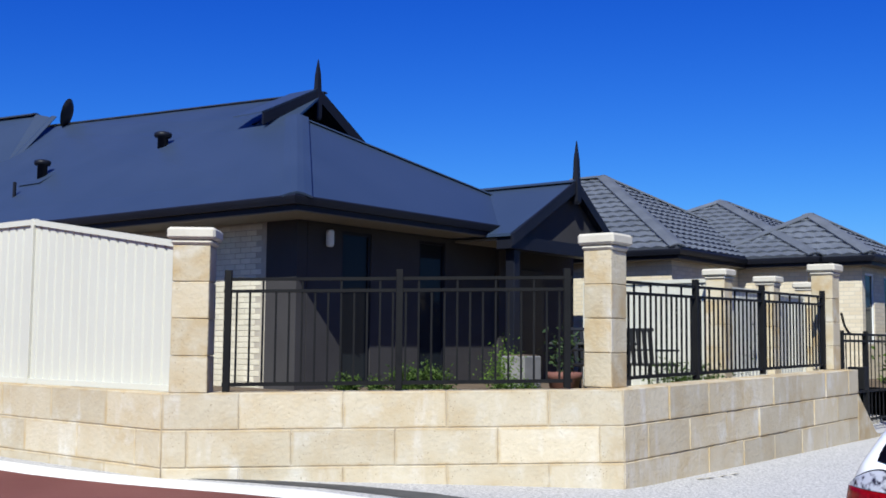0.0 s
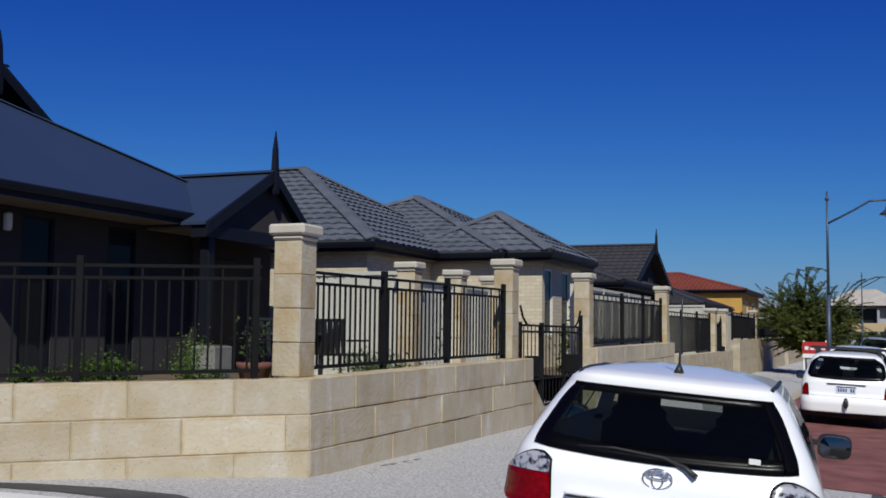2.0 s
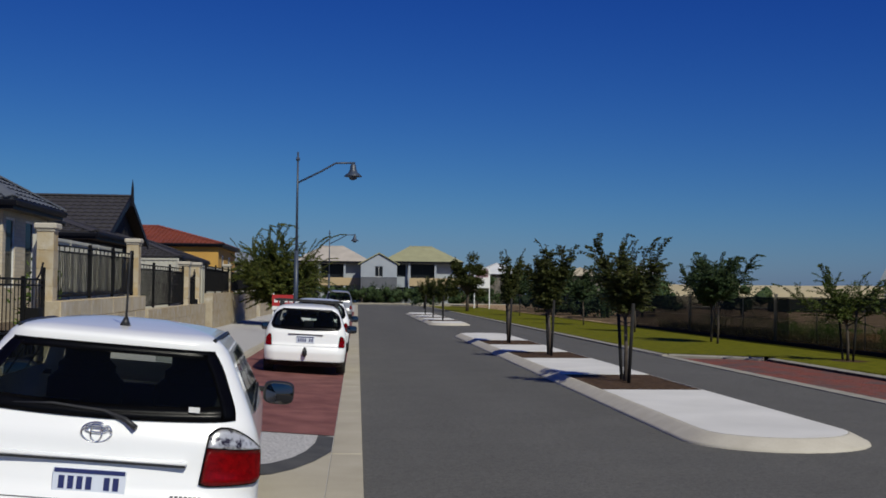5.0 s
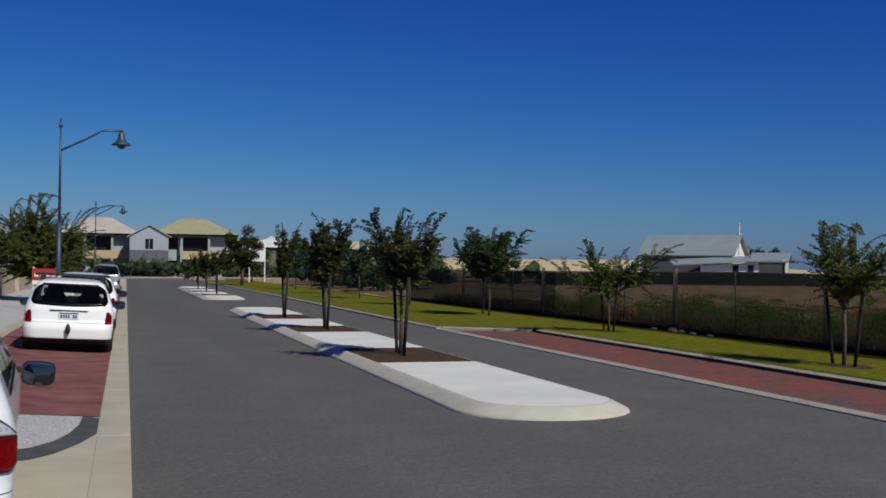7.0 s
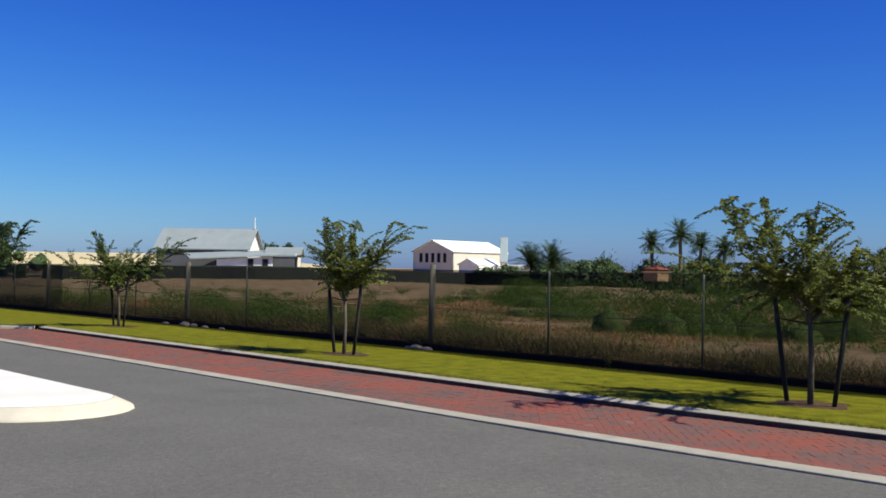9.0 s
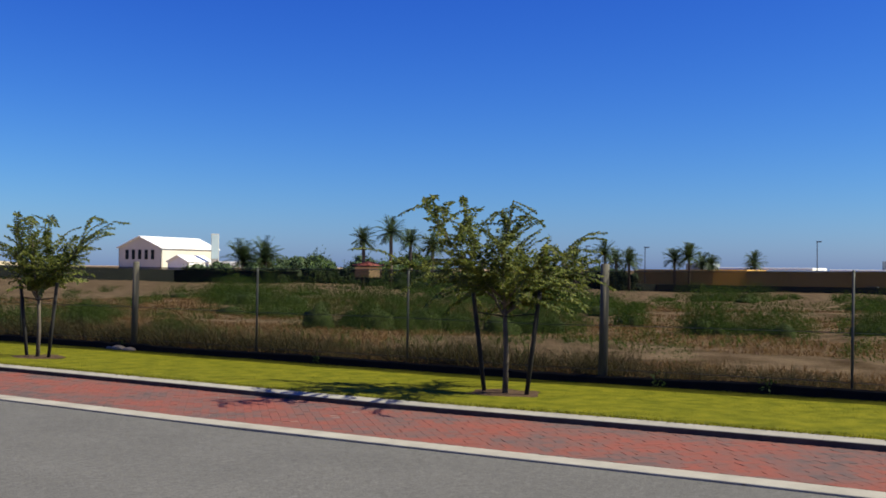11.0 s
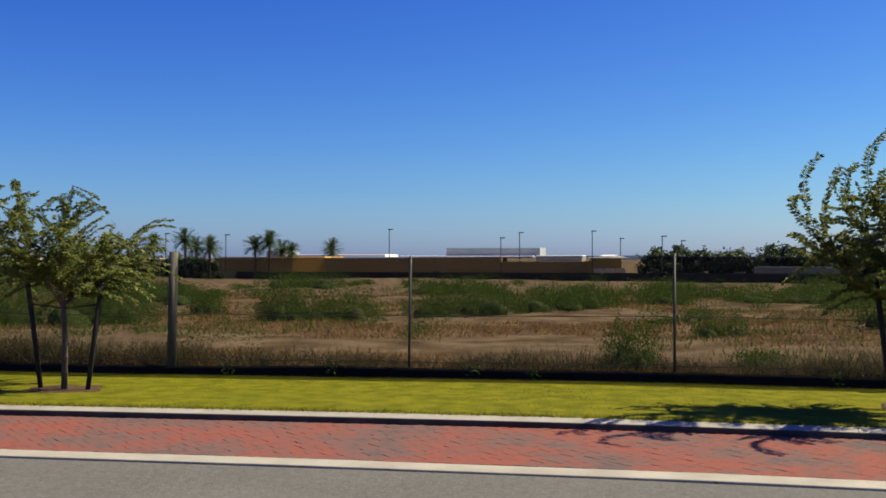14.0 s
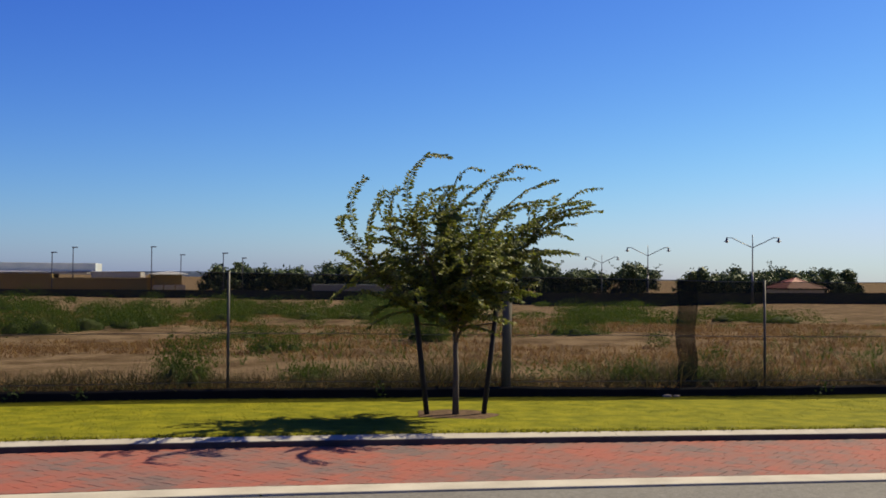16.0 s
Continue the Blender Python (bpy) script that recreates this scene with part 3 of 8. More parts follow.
# ---- median islands ----
def island(y0, y1, beds, label):
    t = thing("median_island", (5.22, (y0 + y1) / 2, 0), label, "traffic island", "median islands", "structure")
    r = 1.1
    pts = []
    for i in range(13):
        a = math.pi + math.pi * i / 12
        pts.append((5.22 + r * math.cos(a), y0 + r + r * math.sin(a) * 0.95))
    pts += [(5.22 + r, y) for y in span(y0 + 2, y1 - 2, 3)]
    for i in range(13):
        a = math.pi * i / 12
        pts.append((5.22 + r * math.cos(a), y1 - r + r * math.sin(a)))
    pts += [(5.22 - r, y) for y in reversed(span(y0 + 2, y1 - 2, 3))]
    n = len(pts)
    bm = bm_new()
    prof = ((0.0, -0.05), (0.0, 0.012), (0.03, 0.035), (0.20, 0.118), (0.225, 0.13), (0.25, 0.132), (0.25, -0.05))
    rings = []
    for i, (x, y) in enumerate(pts):
        p, q = pts[i - 1], pts[(i + 1) % n]
        d = Vector((q[0] - p[0], q[1] - p[1], 0)).normalized()
        inw = Vector((-d.y, d.x, 0))
        rings.append([bm.verts.new(Vector((x, y, 0)) + inw * s + Vector((0, 0, h))) for s, h in prof])
    for i in range(n):
        a, b = rings[i], rings[(i + 1) % n]
        for k in range(len(prof) - 1):
            bm.faces.new((a[k], b[k], b[k + 1], a[k + 1]))
    part("kerb", bm, M_CAP, t, "rounded cream concrete kerb", True)
    # paving panels between the planting beds
    cuts = [y0 + 0.3] + [v for b in beds for v in b] + [y1 - 0.3]
    for a, b in zip(cuts[0::2], cuts[1::2]):
        bm = bm_new()
        poly = [(x, y) for x, y in pts]
        ins = []
        for i, (x, y) in enumerate(poly):
            p, q = poly[i - 1], poly[(i + 1) % n]
            d = Vector((q[0] - p[0], q[1] - p[1], 0)).normalized()
            ins.append((x - d.y * 0.248, clamp(y + d.x * 0.248, a, b)))
        seen = []
        for p in ins:
            if not seen or (abs(p[0] - seen[-1][0]) + abs(p[1] - seen[-1][1])) > 0.01:
                seen.append(p)
        slab(bm, [(x, y, 0.135) for x, y in seen], (0, 0, -0.1))
        part("paving_panel", bm, M_WHITECONC, t, "near-white concrete infill")
    for a, b in beds:
        part("planting_bed", grid(span(5.22 - 0.86, 5.22 + 0.86, 0.16), span(a - 0.01, b + 0.01, 0.16), lambda x, y: 0.126 + 0.012 * noise.noise((x * 6, y * 6, 1))), M_MULCH, t, "bark mulch bed", True)


island(11.35, 43.0, ((17.6, 21.0), (26.2, 29.2), (33.0, 36.2)), "long concrete median island with mulched tree beds")
island(56.0, 86.0, ((60, 63), (68, 71), (76, 79)), "farther concrete median island with young trees")

# ---- limestone walls and piers ----
COURSE = 0.336
block_cache = {}


def block_mesh(length, height, depth):
    key = (round(length, 2), round(height, 2), round(depth, 2))
    if key not in block_cache:
        rnd = random.Random(hash(key) & 1023)
        bm = boxm(-length / 2, length / 2, -depth / 2, depth / 2, -height / 2, height / 2, bev=0.007)
        for v in bm.verts:
            v.co += Vector((rnd.uniform(-1, 1), rnd.uniform(-0.1, 0.1), rnd.uniform(-1, 1))) * 0.003
        block_cache[key] = mesh_of(bm, "limestone_block", M_LIME)
    return block_cache[key]


def piece(name, me, parent, m):
    ob = new(name, me)
    ob.parent = parent
    ob.matrix_basis = Matrix.Translation(-origin_of(parent)) @ m
    return ob


def block_wall(name, a, b, courses, label, depth=0.30, first=0.57, joined=False, unit=0.94, sunk=0.008):
    """A wall of blocks from a to b; a and b give the wall's top edge."""
    a, b = Vector(a), Vector(b)
    d = b - a
    flat = Vector((d.x, d.y, 0))
    L = flat.length
    ux = d.normalized()
    side = Vector((-flat.y, flat.x, 0)).normalized()
    up = ux.cross(side) * -1 if ux.cross(side).z < 0 else ux.cross(side)
    rot = Matrix((ux, side, up)).transposed().to_4x4()
    t = thing(name, (a + b) / 2 - Vector((0, 0, courses * COURSE)), label, "wall", kind="structure")
    core = boxm(0, L, -depth / 2 + sunk, depth / 2 - sunk, -courses * COURSE, -0.006, m=Matrix.Translation(a) @ rot)
    part("wall_core", core, M_LIMECORE, t)
    rnd = random.Random(len(name) + int(L * 10))
    lump = bm_new() if joined else None
    for c in range(courses):
        cuts = [0.0]
        x = first if c % 2 == 0 else (first + unit / 2) % unit
        x += unit if x < 0.15 else 0
        while x < L - 0.12:
            cuts.append(x)
            x += unit
        cuts.append(L)
        for p, q in zip(cuts, cuts[1:]):
            m = Matrix.Translation(a) @ rot @ pose((p + q) / 2, rnd.uniform(-0.3, 0.3) * sunk, -COURSE * (c + 0.5), 0, 0, rnd.uniform(-6, 6) * sunk)
            if joined:
                box(lump, -(q - p) / 2 + 0.005, (q - p) / 2 - 0.005, -depth / 2, depth / 2, -COURSE / 2 + 0.005, COURSE / 2 - 0.005, m=m)
            else:
                piece("block", block_mesh(q - p - 0.007, COURSE - 0.007, depth), t, m)
    if joined:
        part("blocks", lump, M_LIME, t)
    return t


def pier(x, y, z0, top, turn=0.0, w=0.30, label="square limestone gate pier with a moulded cap"):
    t = thing("limestone_pier", (x, y, z0), label, "pier", "limestone piers")
    hgt = top - z0 - 0.17
    n = max(1, round(hgt / COURSE))
    h = hgt / n
    me = block_mesh(w, h - 0.003, w)
    for i in range(n):
        piece("block", me, t, pose(x, y, z0 + h * (i + 0.5), 0, 0, turn + 90 * (i % 4)))
    bm = bm_new()
    m = pose(x, y, z0 + hgt, 0, 0, turn)
    for g, za, zb in ((0.022, 0.0, 0.05), (0.05, 0.052, 0.16)):
        box(bm, -w / 2 - g, w / 2 + g, -w / 2 - g, w / 2 + g, za, zb, m=m, bev=0.022)
    part("cap", bm, M_CAP, t, "pale moulded cap stone", False)
    return t


CORNER, LEFT_END, RIGHT_END = (-5.05, 9.01, 1.27), (-8.12, 6.32, 1.205), (-5.05, 15.75, 1.345)
block_wall("wall_1", (-20.0, 6.45, 1.20), (-8.064, 6.319, 1.205), 3, "cream limestone block wall under a steel fence", first=0.75)
block_wall("wall_2", (-8.16, 6.283, 1.204), (-4.999, 9.055, 1.27), 3, "cream limestone block wall across the street corner", first=0.69)
block_wall("wall_3", (-5.05, 8.945, 1.268), RIGHT_END, 4, "limestone block wall in grazing light along the footpath", first=0.93, unit=0.91, sunk=0.022)
block_wall("wall_4", (-5.05, 19.6, 1.47), (-5.05, 27.3, 1.55), 4, "limestone block wall along the footpath", first=0.4, sunk=0.02)
block_wall("wall_5", (-5.05, 27.7, 1.2), (-5.05, 38.0, 1.25), 3, "low limestone block wall along the footpath", joined=True)
block_wall("wall_6", (-4.95, 39.0, 1.6), (-4.95, 56.0, 1.65), 5, "tall limestone block wall along the footpath", joined=True)
block_wall("wall_7", (-4.95, 58.0, 1.6), (-4.95, 110.0, 1.65), 5, "far limestone block wall along the footpath", joined=True)
# sloping return at the gate
bm = slab(bm_new(), [(-5.2, 15.76, 0.1), (-5.2, 15.76, 1.0), (-5.2, 16.55, 0.42), (-5.2, 16.75, 0.38), (-5.2, 16.75, 0.1)], (0.3, 0, 0))
solo("wall_return", bm, M_LIME, "sloping limestone end of the wall at the gate", "wall", kind="structure")

pier(-8.0, 6.45, 1.205, 2.72, 40, 0.34)
pier(-5.235, 9.2, 1.27, 2.75, 0)
pier(-5.25, 15.5, 1.34, 2.84)
pier(-5.25, 19.95, 0.4, 2.88)
pier(-5.25, 27.5, 1.2, 2.97)
for y, top in ((35.2, 2.62), (37.6, 2.66), (46.5, 2.82), (56.5, 2.8), (66, 2.85)):
    pier(-5.2, y, 0.4, top)
for x, y in ((-6.9, 15.6), (-6.95, 17.7), (-7.05, 19.8)):
    pier(x, y, LOT, 2.83)
# garden ground behind the walls
bm = bm_new()
for poly in (((-8.4, 6.55), (-5.15, 9.2), (-5.15, 15.7), (-30, 15.7), (-30, 6.55)), ((-5.15, 19.7), (-30, 19.7), (-30, 130), (-5.15, 130)), ((-6.9, 15.7), (-6.9, 19.7), (-30, 19.7), (-30, 15.7))):
    bm.faces.new([bm.verts.new((x, y, LOT)) for x, y in poly])
solo("garden_ground", bm, M_LOT, "raised garden soil behind the limestone walls", "ground", kind="structure")


# ---- black picket fences, steel sheet fences, gates ----
def picket_fence(a, b, posts, h=1.06, gap=0.118, label="black steel picket fence on the limestone wall", rise=0.06):
    """Posts at the given shares of the length; two top rails, one bottom rail, bars."""
    a, b = Vector(a), Vector(b)
    L = Vector((b.x - a.x, b.y - a.y, 0)).length
    ang = math.degrees(math.atan2(b.y - a.y, b.x - a.x))
    slope = (b.z - a.z) / L
    m = pose(*a, 0, 0, ang)
    t = thing("picket_fence", (a + b) / 2, label, "fence", "black picket fences")
    me = mesh_of(boxm(-0.032, 0.032, -0.032, 0.032, 0, h + 0.1, bev=0.004), "post", M_BLACK)
    for s in posts:
        piece("post", me, t, m @ pose(s * L, 0, s * L * slope))
    for z, hh in ((0.05, 0.035), (h - 0.11, 0.03), (h, 0.03)):
        bm = slab(bm_new(), [(0, -0.018, z), (L, -0.018, z + slope * L), (L, -0.018, z + hh + slope * L), (0, -0.018, z + hh)], (0, 0.036, 0))
        bm.transform(m)
        part("rail", bm, M_BLACK, t)
    bar = mesh_of(boxm(-0.009, 0.009, -0.009, 0.009, 0.06, h - 0.09), "bar", M_BLACK)
    tall = mesh_of(boxm(-0.009, 0.009, -0.009, 0.009, 0.06, h + 0.01), "tall_bar", M_BLACK)
    n = int(L / gap)
    for i in range(1, n):
        s = i * L / n
        if all(abs(s - q * L) > 0.05 for q in posts):
            piece("bar", tall if i % 3 == 0 else bar, t, m @ pose(s, 0, s * slope))
    return t


picket_fence((-7.78, 6.62, 1.21), (-5.34, 8.76, 1.27), (0.012, 0.5, 0.985), h=1.02)
picket_fence((-5.2, 9.36, 1.28), (-5.2, 15.28, 1.345), (0.30, 0.62, 0.99), h=1.0)
picket_fence((-5.2, 20.2, 1.48), (-5.2, 27.2, 1.55), (0.38, 0.68, 0.98), h=1.0)
picket_fence((-5.2, 27.75, 1.2), (-5.2, 35.0, 1.24), (0.0, 0.3, 0.65, 0.98), h=1.12, gap=0.13)
picket_fence((-5.1, 39.2, 1.6), (-5.1, 46.2, 1.62), (0.02, 0.4, 0.7, 0.98), h=0.95, gap=0.14)
picket_fence((-5.1, 46.8, 1.62), (-5.1, 55.5, 1.65), (0.02, 0.35, 0.7, 0.98), h=0.95, gap=0.16)


def sheet_fence(a, b, h, label, name="steel_sheet_fence", panel=2.35, rake=0.0):
    a, b = Vector(a), Vector(b)
    L = Vector((b.x - a.x, b.y - a.y, 0)).length
    ang = math.degrees(math.atan2(b.y - a.y, b.x - a.x))
    slope = (b.z - a.z) / L
    m = pose(*a, 0, 0, ang)
    t = thing(name, (a + b) / 2, label, "fence", "cream steel sheet fences")
    n = max(1, round(L / panel))
    w = L / n
    for i in range(n):
        bm = bm_new()
        pts, x = [(0.0, 0.0)], 0.03
        while x < w - 0.13:
            pts += [(x + 0.075, 0.0), (x + 0.085, 0.014), (x + 0.115, 0.014), (x + 0.125, 0.0)]
            x += 0.155
        pts.append((w, 0))
        rows = []
        for dy in (0.0, 0.003):
            for at in (lambda p: 0.02 + slope * p, lambda p: h + (slope + rake) * p):
                rows.append([bm.verts.new(m @ Vector((i * w + p, q + dy, at(i * w + p)))) for p, q in pts])
        for k in range(len(pts) - 1):
            bm.faces.new((rows[0][k], rows[0][k + 1], rows[1][k + 1], rows[1][k]))
            bm.faces.new((rows[2][k + 1], rows[2][k], rows[3][k], rows[3][k + 1]))
            bm.faces.new((rows[1][k], rows[1][k + 1], rows[3][k + 1], rows[3][k]))
        part("sheet", bm, M_CREAM, t)
        for z, hh, sl in ((0.0, 0.055, slope), (h - 0.035, 0.06, slope + rake)):
            bm = slab(bm_new(), [(i * w, -0.028, z + sl * i * w), ((i + 1) * w, -0.028, z + sl * (i + 1) * w), ((i + 1) * w, -0.028, z + hh + sl * (i + 1) * w), (i * w, -0.028, z + hh + sl * i * w)], (0, 0.06, 0))
            bm.transform(m)
            part("rail", bm, M_CREAM, t)
    for i in range(n + 1):
        part("post", boxm(-0.028, 0.028, -0.036, 0.04, 0, h + 0.03 + rake * i * w, m=m @ pose(i * w, 0, slope * i * w), bev=0.004), M_CREAM, t)
    return t


sheet_fence((-19.5, 6.47, 1.2), (-10.7, 6.44, 1.2), 1.74, "cream steel sheet fence on a limestone wall")
sheet_fence((-10.7, 6.44, 1.2), (-8.2, 6.42, 1.205), 1.74, "raked end panel of a cream steel sheet fence", rake=-0.145)
sheet_fence((-9.4, 15.85, LOT), (-7.1, 15.75, LOT), 1.72, "cream steel dividing fence between two gardens")
sheet_fence((-6.92, 15.85, LOT), (-6.95, 17.5, LOT), 1.6, "cream steel fence between limestone piers")
sheet_fence((-6.97, 17.9, LOT), (-7.05, 19.6, LOT), 1.6, "cream steel fence between limestone piers")
sheet_fence((-5.6, 20.4, LOT), (-5.6, 27.6, LOT), 1.72, "cream steel fence in shade behind pickets")
sheet_fence((-8.5, 28.2, LOT), (-5.6, 28.1, LOT), 1.65, "cream steel dividing fence behind pickets")
sheet_fence((-7.5, 35.8, LOT), (-5.5, 35.7, LOT), 1.75, "cream steel dividing fence behind pickets")
sheet_fence((-6.2, 38.5, LOT), (-6.2, 56, LOT), 1.75, "cream steel fence behind pickets")


def gate(y0, y1, z0, z1, x=-5.2):
    t = thing("pedestrian_gate", (x, (y0 + y1) / 2, z0), "closed black steel picket gate with letter boxes", "gate", "pedestrian gates")
    for y in (y0, y0 + (y1 - y0) * 0.32, y0 + (y1 - y0) * 0.68, y1):
        part("post", boxm(x - 0.032, x + 0.032, y - 0.032, y + 0.032, z0, z1 + (0.22 if y in (y1,) else 0.05), bev=0.004), M_BLACK, t)
    for z in (z0 + 0.12, z0 + 0.55, z1 - 0.12, z1 - 0.02):
        part("rail", boxm(x - 0.018, x + 0.018, y0, y1, z, z + 0.035), M_BLACK, t)
    me = mesh_of(boxm(-0.007, 0.007, -0.007, 0.007, 0.1, z1 - z0), "bar", M_BLACK)
    for i in range(1, 18):
        y = y0 + (y1 - y0) * i / 18
        piece("bar", me, t, pose(x, y, z0))
    for y in (y0 + 0.3, y1 - 1.0):
        part("letter_box", boxm(x + 0.02, x + 0.26, y - 0.12, y + 0.12, z0 + 0.62, z0 + 0.95, bev=0.012), M_BLACK, t, "black steel letter box")
    for s in (0, 1):
        bm = bm_new()
        y = y0 + 0.02 if s == 0 else y1 - 0.02
        d = 0.45 if s == 0 else -0.45
        bent(bm, [(x, y, z1 + 0.3), (x, y + d * 0.3, z1 + 0.12), (x, y + d * 0.7, z1 + 0.02), (x, y + d, z1)], [0.018] * 4, 6)
        part("scroll", bm, M_BLACK, t, "curved black top rail")
    return t


gate(16.0, 19.55, 0.42, 1.85)
gate(35.6, 37.3, 0.45, 2.1)
# steps behind the gate
for i in range(4):
    solo("step", boxm(-6.9 + i * 0.32, -6.6 + i * 0.32, 16.1, 19.4, 0.2, LOT - 0.155 * i, bev=0.01), M_CAP, "pale limestone garden step behind the gate", "step", "garden steps")
solo("path_lot", boxm(-5.95, -5.0, 16.0, 19.6, 0.1, 0.37), M_AGG, "short concrete path behind the gate", "path", kind="structure")

# ---- houses ----
def wall_panel(t, name, x0, x1, y0, y1, z0, z1, material, holes=(), axis="y", label=""):
    """A wall 0.24 thick with rectangular openings; holes as (from, to, bottom, top) along the axis."""
    bm = bm_new()
    lo, hi = (y0, y1) if axis == "y" else (x0, x1)
    cuts = sorted({lo, hi, *[v for h in holes for v in h[:2]]})
    zc = sorted({z0, z1, *[v for h in holes for v in h[2:4]]})
    for a, b in zip(cuts, cuts[1:]):
        for c, d in zip(zc, zc[1:]):
            if any(h[0] <= a and b <= h[1] and h[2] <= c and d <= h[3] for h in holes):
                continue
            if axis == "y":
                box(bm, x0, x1, a, b, c, d)
            else:
                box(bm, a, b, y0, y1, c, d)
    bmesh.ops.remove_doubles(bm, verts=bm.verts[:], dist=0.0005)
    return part(name, bm, material, t, label)


def window(t, axis, at, lo, hi, z0, z1, frame_mat, mull=1, depth=0.06, sill=True, sign=1):
    """A framed window in an opening; at: the plane of the frame's outside."""
    w = part("window", boxm(*((at - depth * sign, at - depth * sign + 0.012) if axis == "y" else (lo + 0.05, hi - 0.05)), *((lo + 0.05, hi - 0.05) if axis == "y" else (at - depth * sign, at - depth * sign + 0.012)), z0 + 0.05, z1 - 0.05), M_GLASS, t, "dark glazed window")
    f = bm_new()
    bars = [(lo, lo + 0.05), (hi - 0.05, hi)] + [(lo + (hi - lo) * k / (mull + 1) - 0.022, lo + (hi - lo) * k / (mull + 1) + 0.022) for k in range(1, mull + 1)]
    d0, d1 = sorted((at - (depth + 0.03) * sign, at - (depth - 0.04) * sign))
    for a, b in bars:
        box(f, *((d0, d1, a, b) if axis == "y" else (a, b, d0, d1)), z0, z1)
    for a, b in ((z0, z0 + 0.05), (z1 - 0.05, z1)):
        box(f, *((d0 + 0.002, d1 - 0.002, lo + 0.05, hi - 0.05) if axis == "y" else (lo + 0.05, hi - 0.05, d0 + 0.002, d1 - 0.002)), a, b)
    part("frame", f, frame_mat, w, "dark aluminium frame")


def fascia_gutter(t, pts, z, closed=False, h=0.2):
    pts = [Vector((*p, z)) for p in pts]
    bm = swept(bm_new(), pts, ((-0.02, -h), (-0.02, 0.0), (0.0, 0.0), (0.0, -h)))
    part("fascia", bm, M_FASCIA, t, "dark painted fascia")
    bm = swept(bm_new(), pts, ((0.003, -0.125), (0.003, -0.01), (0.02, 0.0), (0.11, 0.0), (0.13, -0.02), (0.12, -0.06), (0.09, -0.125)))
    part("gutter", bm, M_FASCIA, t, "dark steel gutter")


def finial(t, x, y, z, up=0.62, down=0.5):
    bm = bm_new()
    s = ((-down, 0.05), (-down + 0.05, 0.062), (-0.15, 0.062), (0.0, 0.055), (0.1, 0.05), (up * 0.55, 0.04), (up, 0.006))
    rings = []
    for h, r in s:
        rings.append([bm.verts.new((x + a * r, y + b * r, z + h)) for a, b in ((-1, -1), (1, -1), (1, 1), (-1, 1))])
    for a, b in zip(rings, rings[1:]):
        for k in range(4):
            bm.faces.new((a[k], a[(k + 1) % 4], b[(k + 1) % 4], b[k]))
    bm.faces.new(rings[0][::-1]), bm.faces.new(rings[-1])
    part("finial", bm, M_FASCIA, t, "tall pointed dark timber finial")


def steel_sheet(t, pts, down=(0, 0, -0.05), name="roof_sheet"):
    return part(name, slab(bm_new(), pts, down), M_STEELROOF, t, "dark blue-grey steel sheet roof")


def ridge_cap(t, a, b, material=None, r=0.09):
    bm = bm_new()
    a, b = Vector(a), Vector(b)
    d = (b - a).normalized()
    s = d.cross(Vector((0, 0, 1))).normalized()
    u = s.cross(d)
    prof = ((-1, -0.3), (-0.45, 0.05), (0, 0.2), (0.45, 0.05), (1, -0.3))
    prof += tuple((c, h - 0.25) for c, h in reversed(prof))
    ring = [[bm.verts.new(p + s * c * r * 1.6 + u * h * r) for c, h in prof] for p in (a, b)]
    n = len(prof)
    for k in range(n):
        bm.faces.new((ring[0][k], ring[0][(k + 1) % n], ring[1][(k + 1) % n], ring[1][k]))
    for k in range(4):
        for e in ring:
            bm.faces.new((e[k], e[k + 1], e[n - 2 - k], e[n - 1 - k]))
    bmesh.ops.recalc_face_normals(bm, faces=bm.faces[:])
    part("ridge_cap", bm, material or M_STEELROOF, t, "ridge capping")


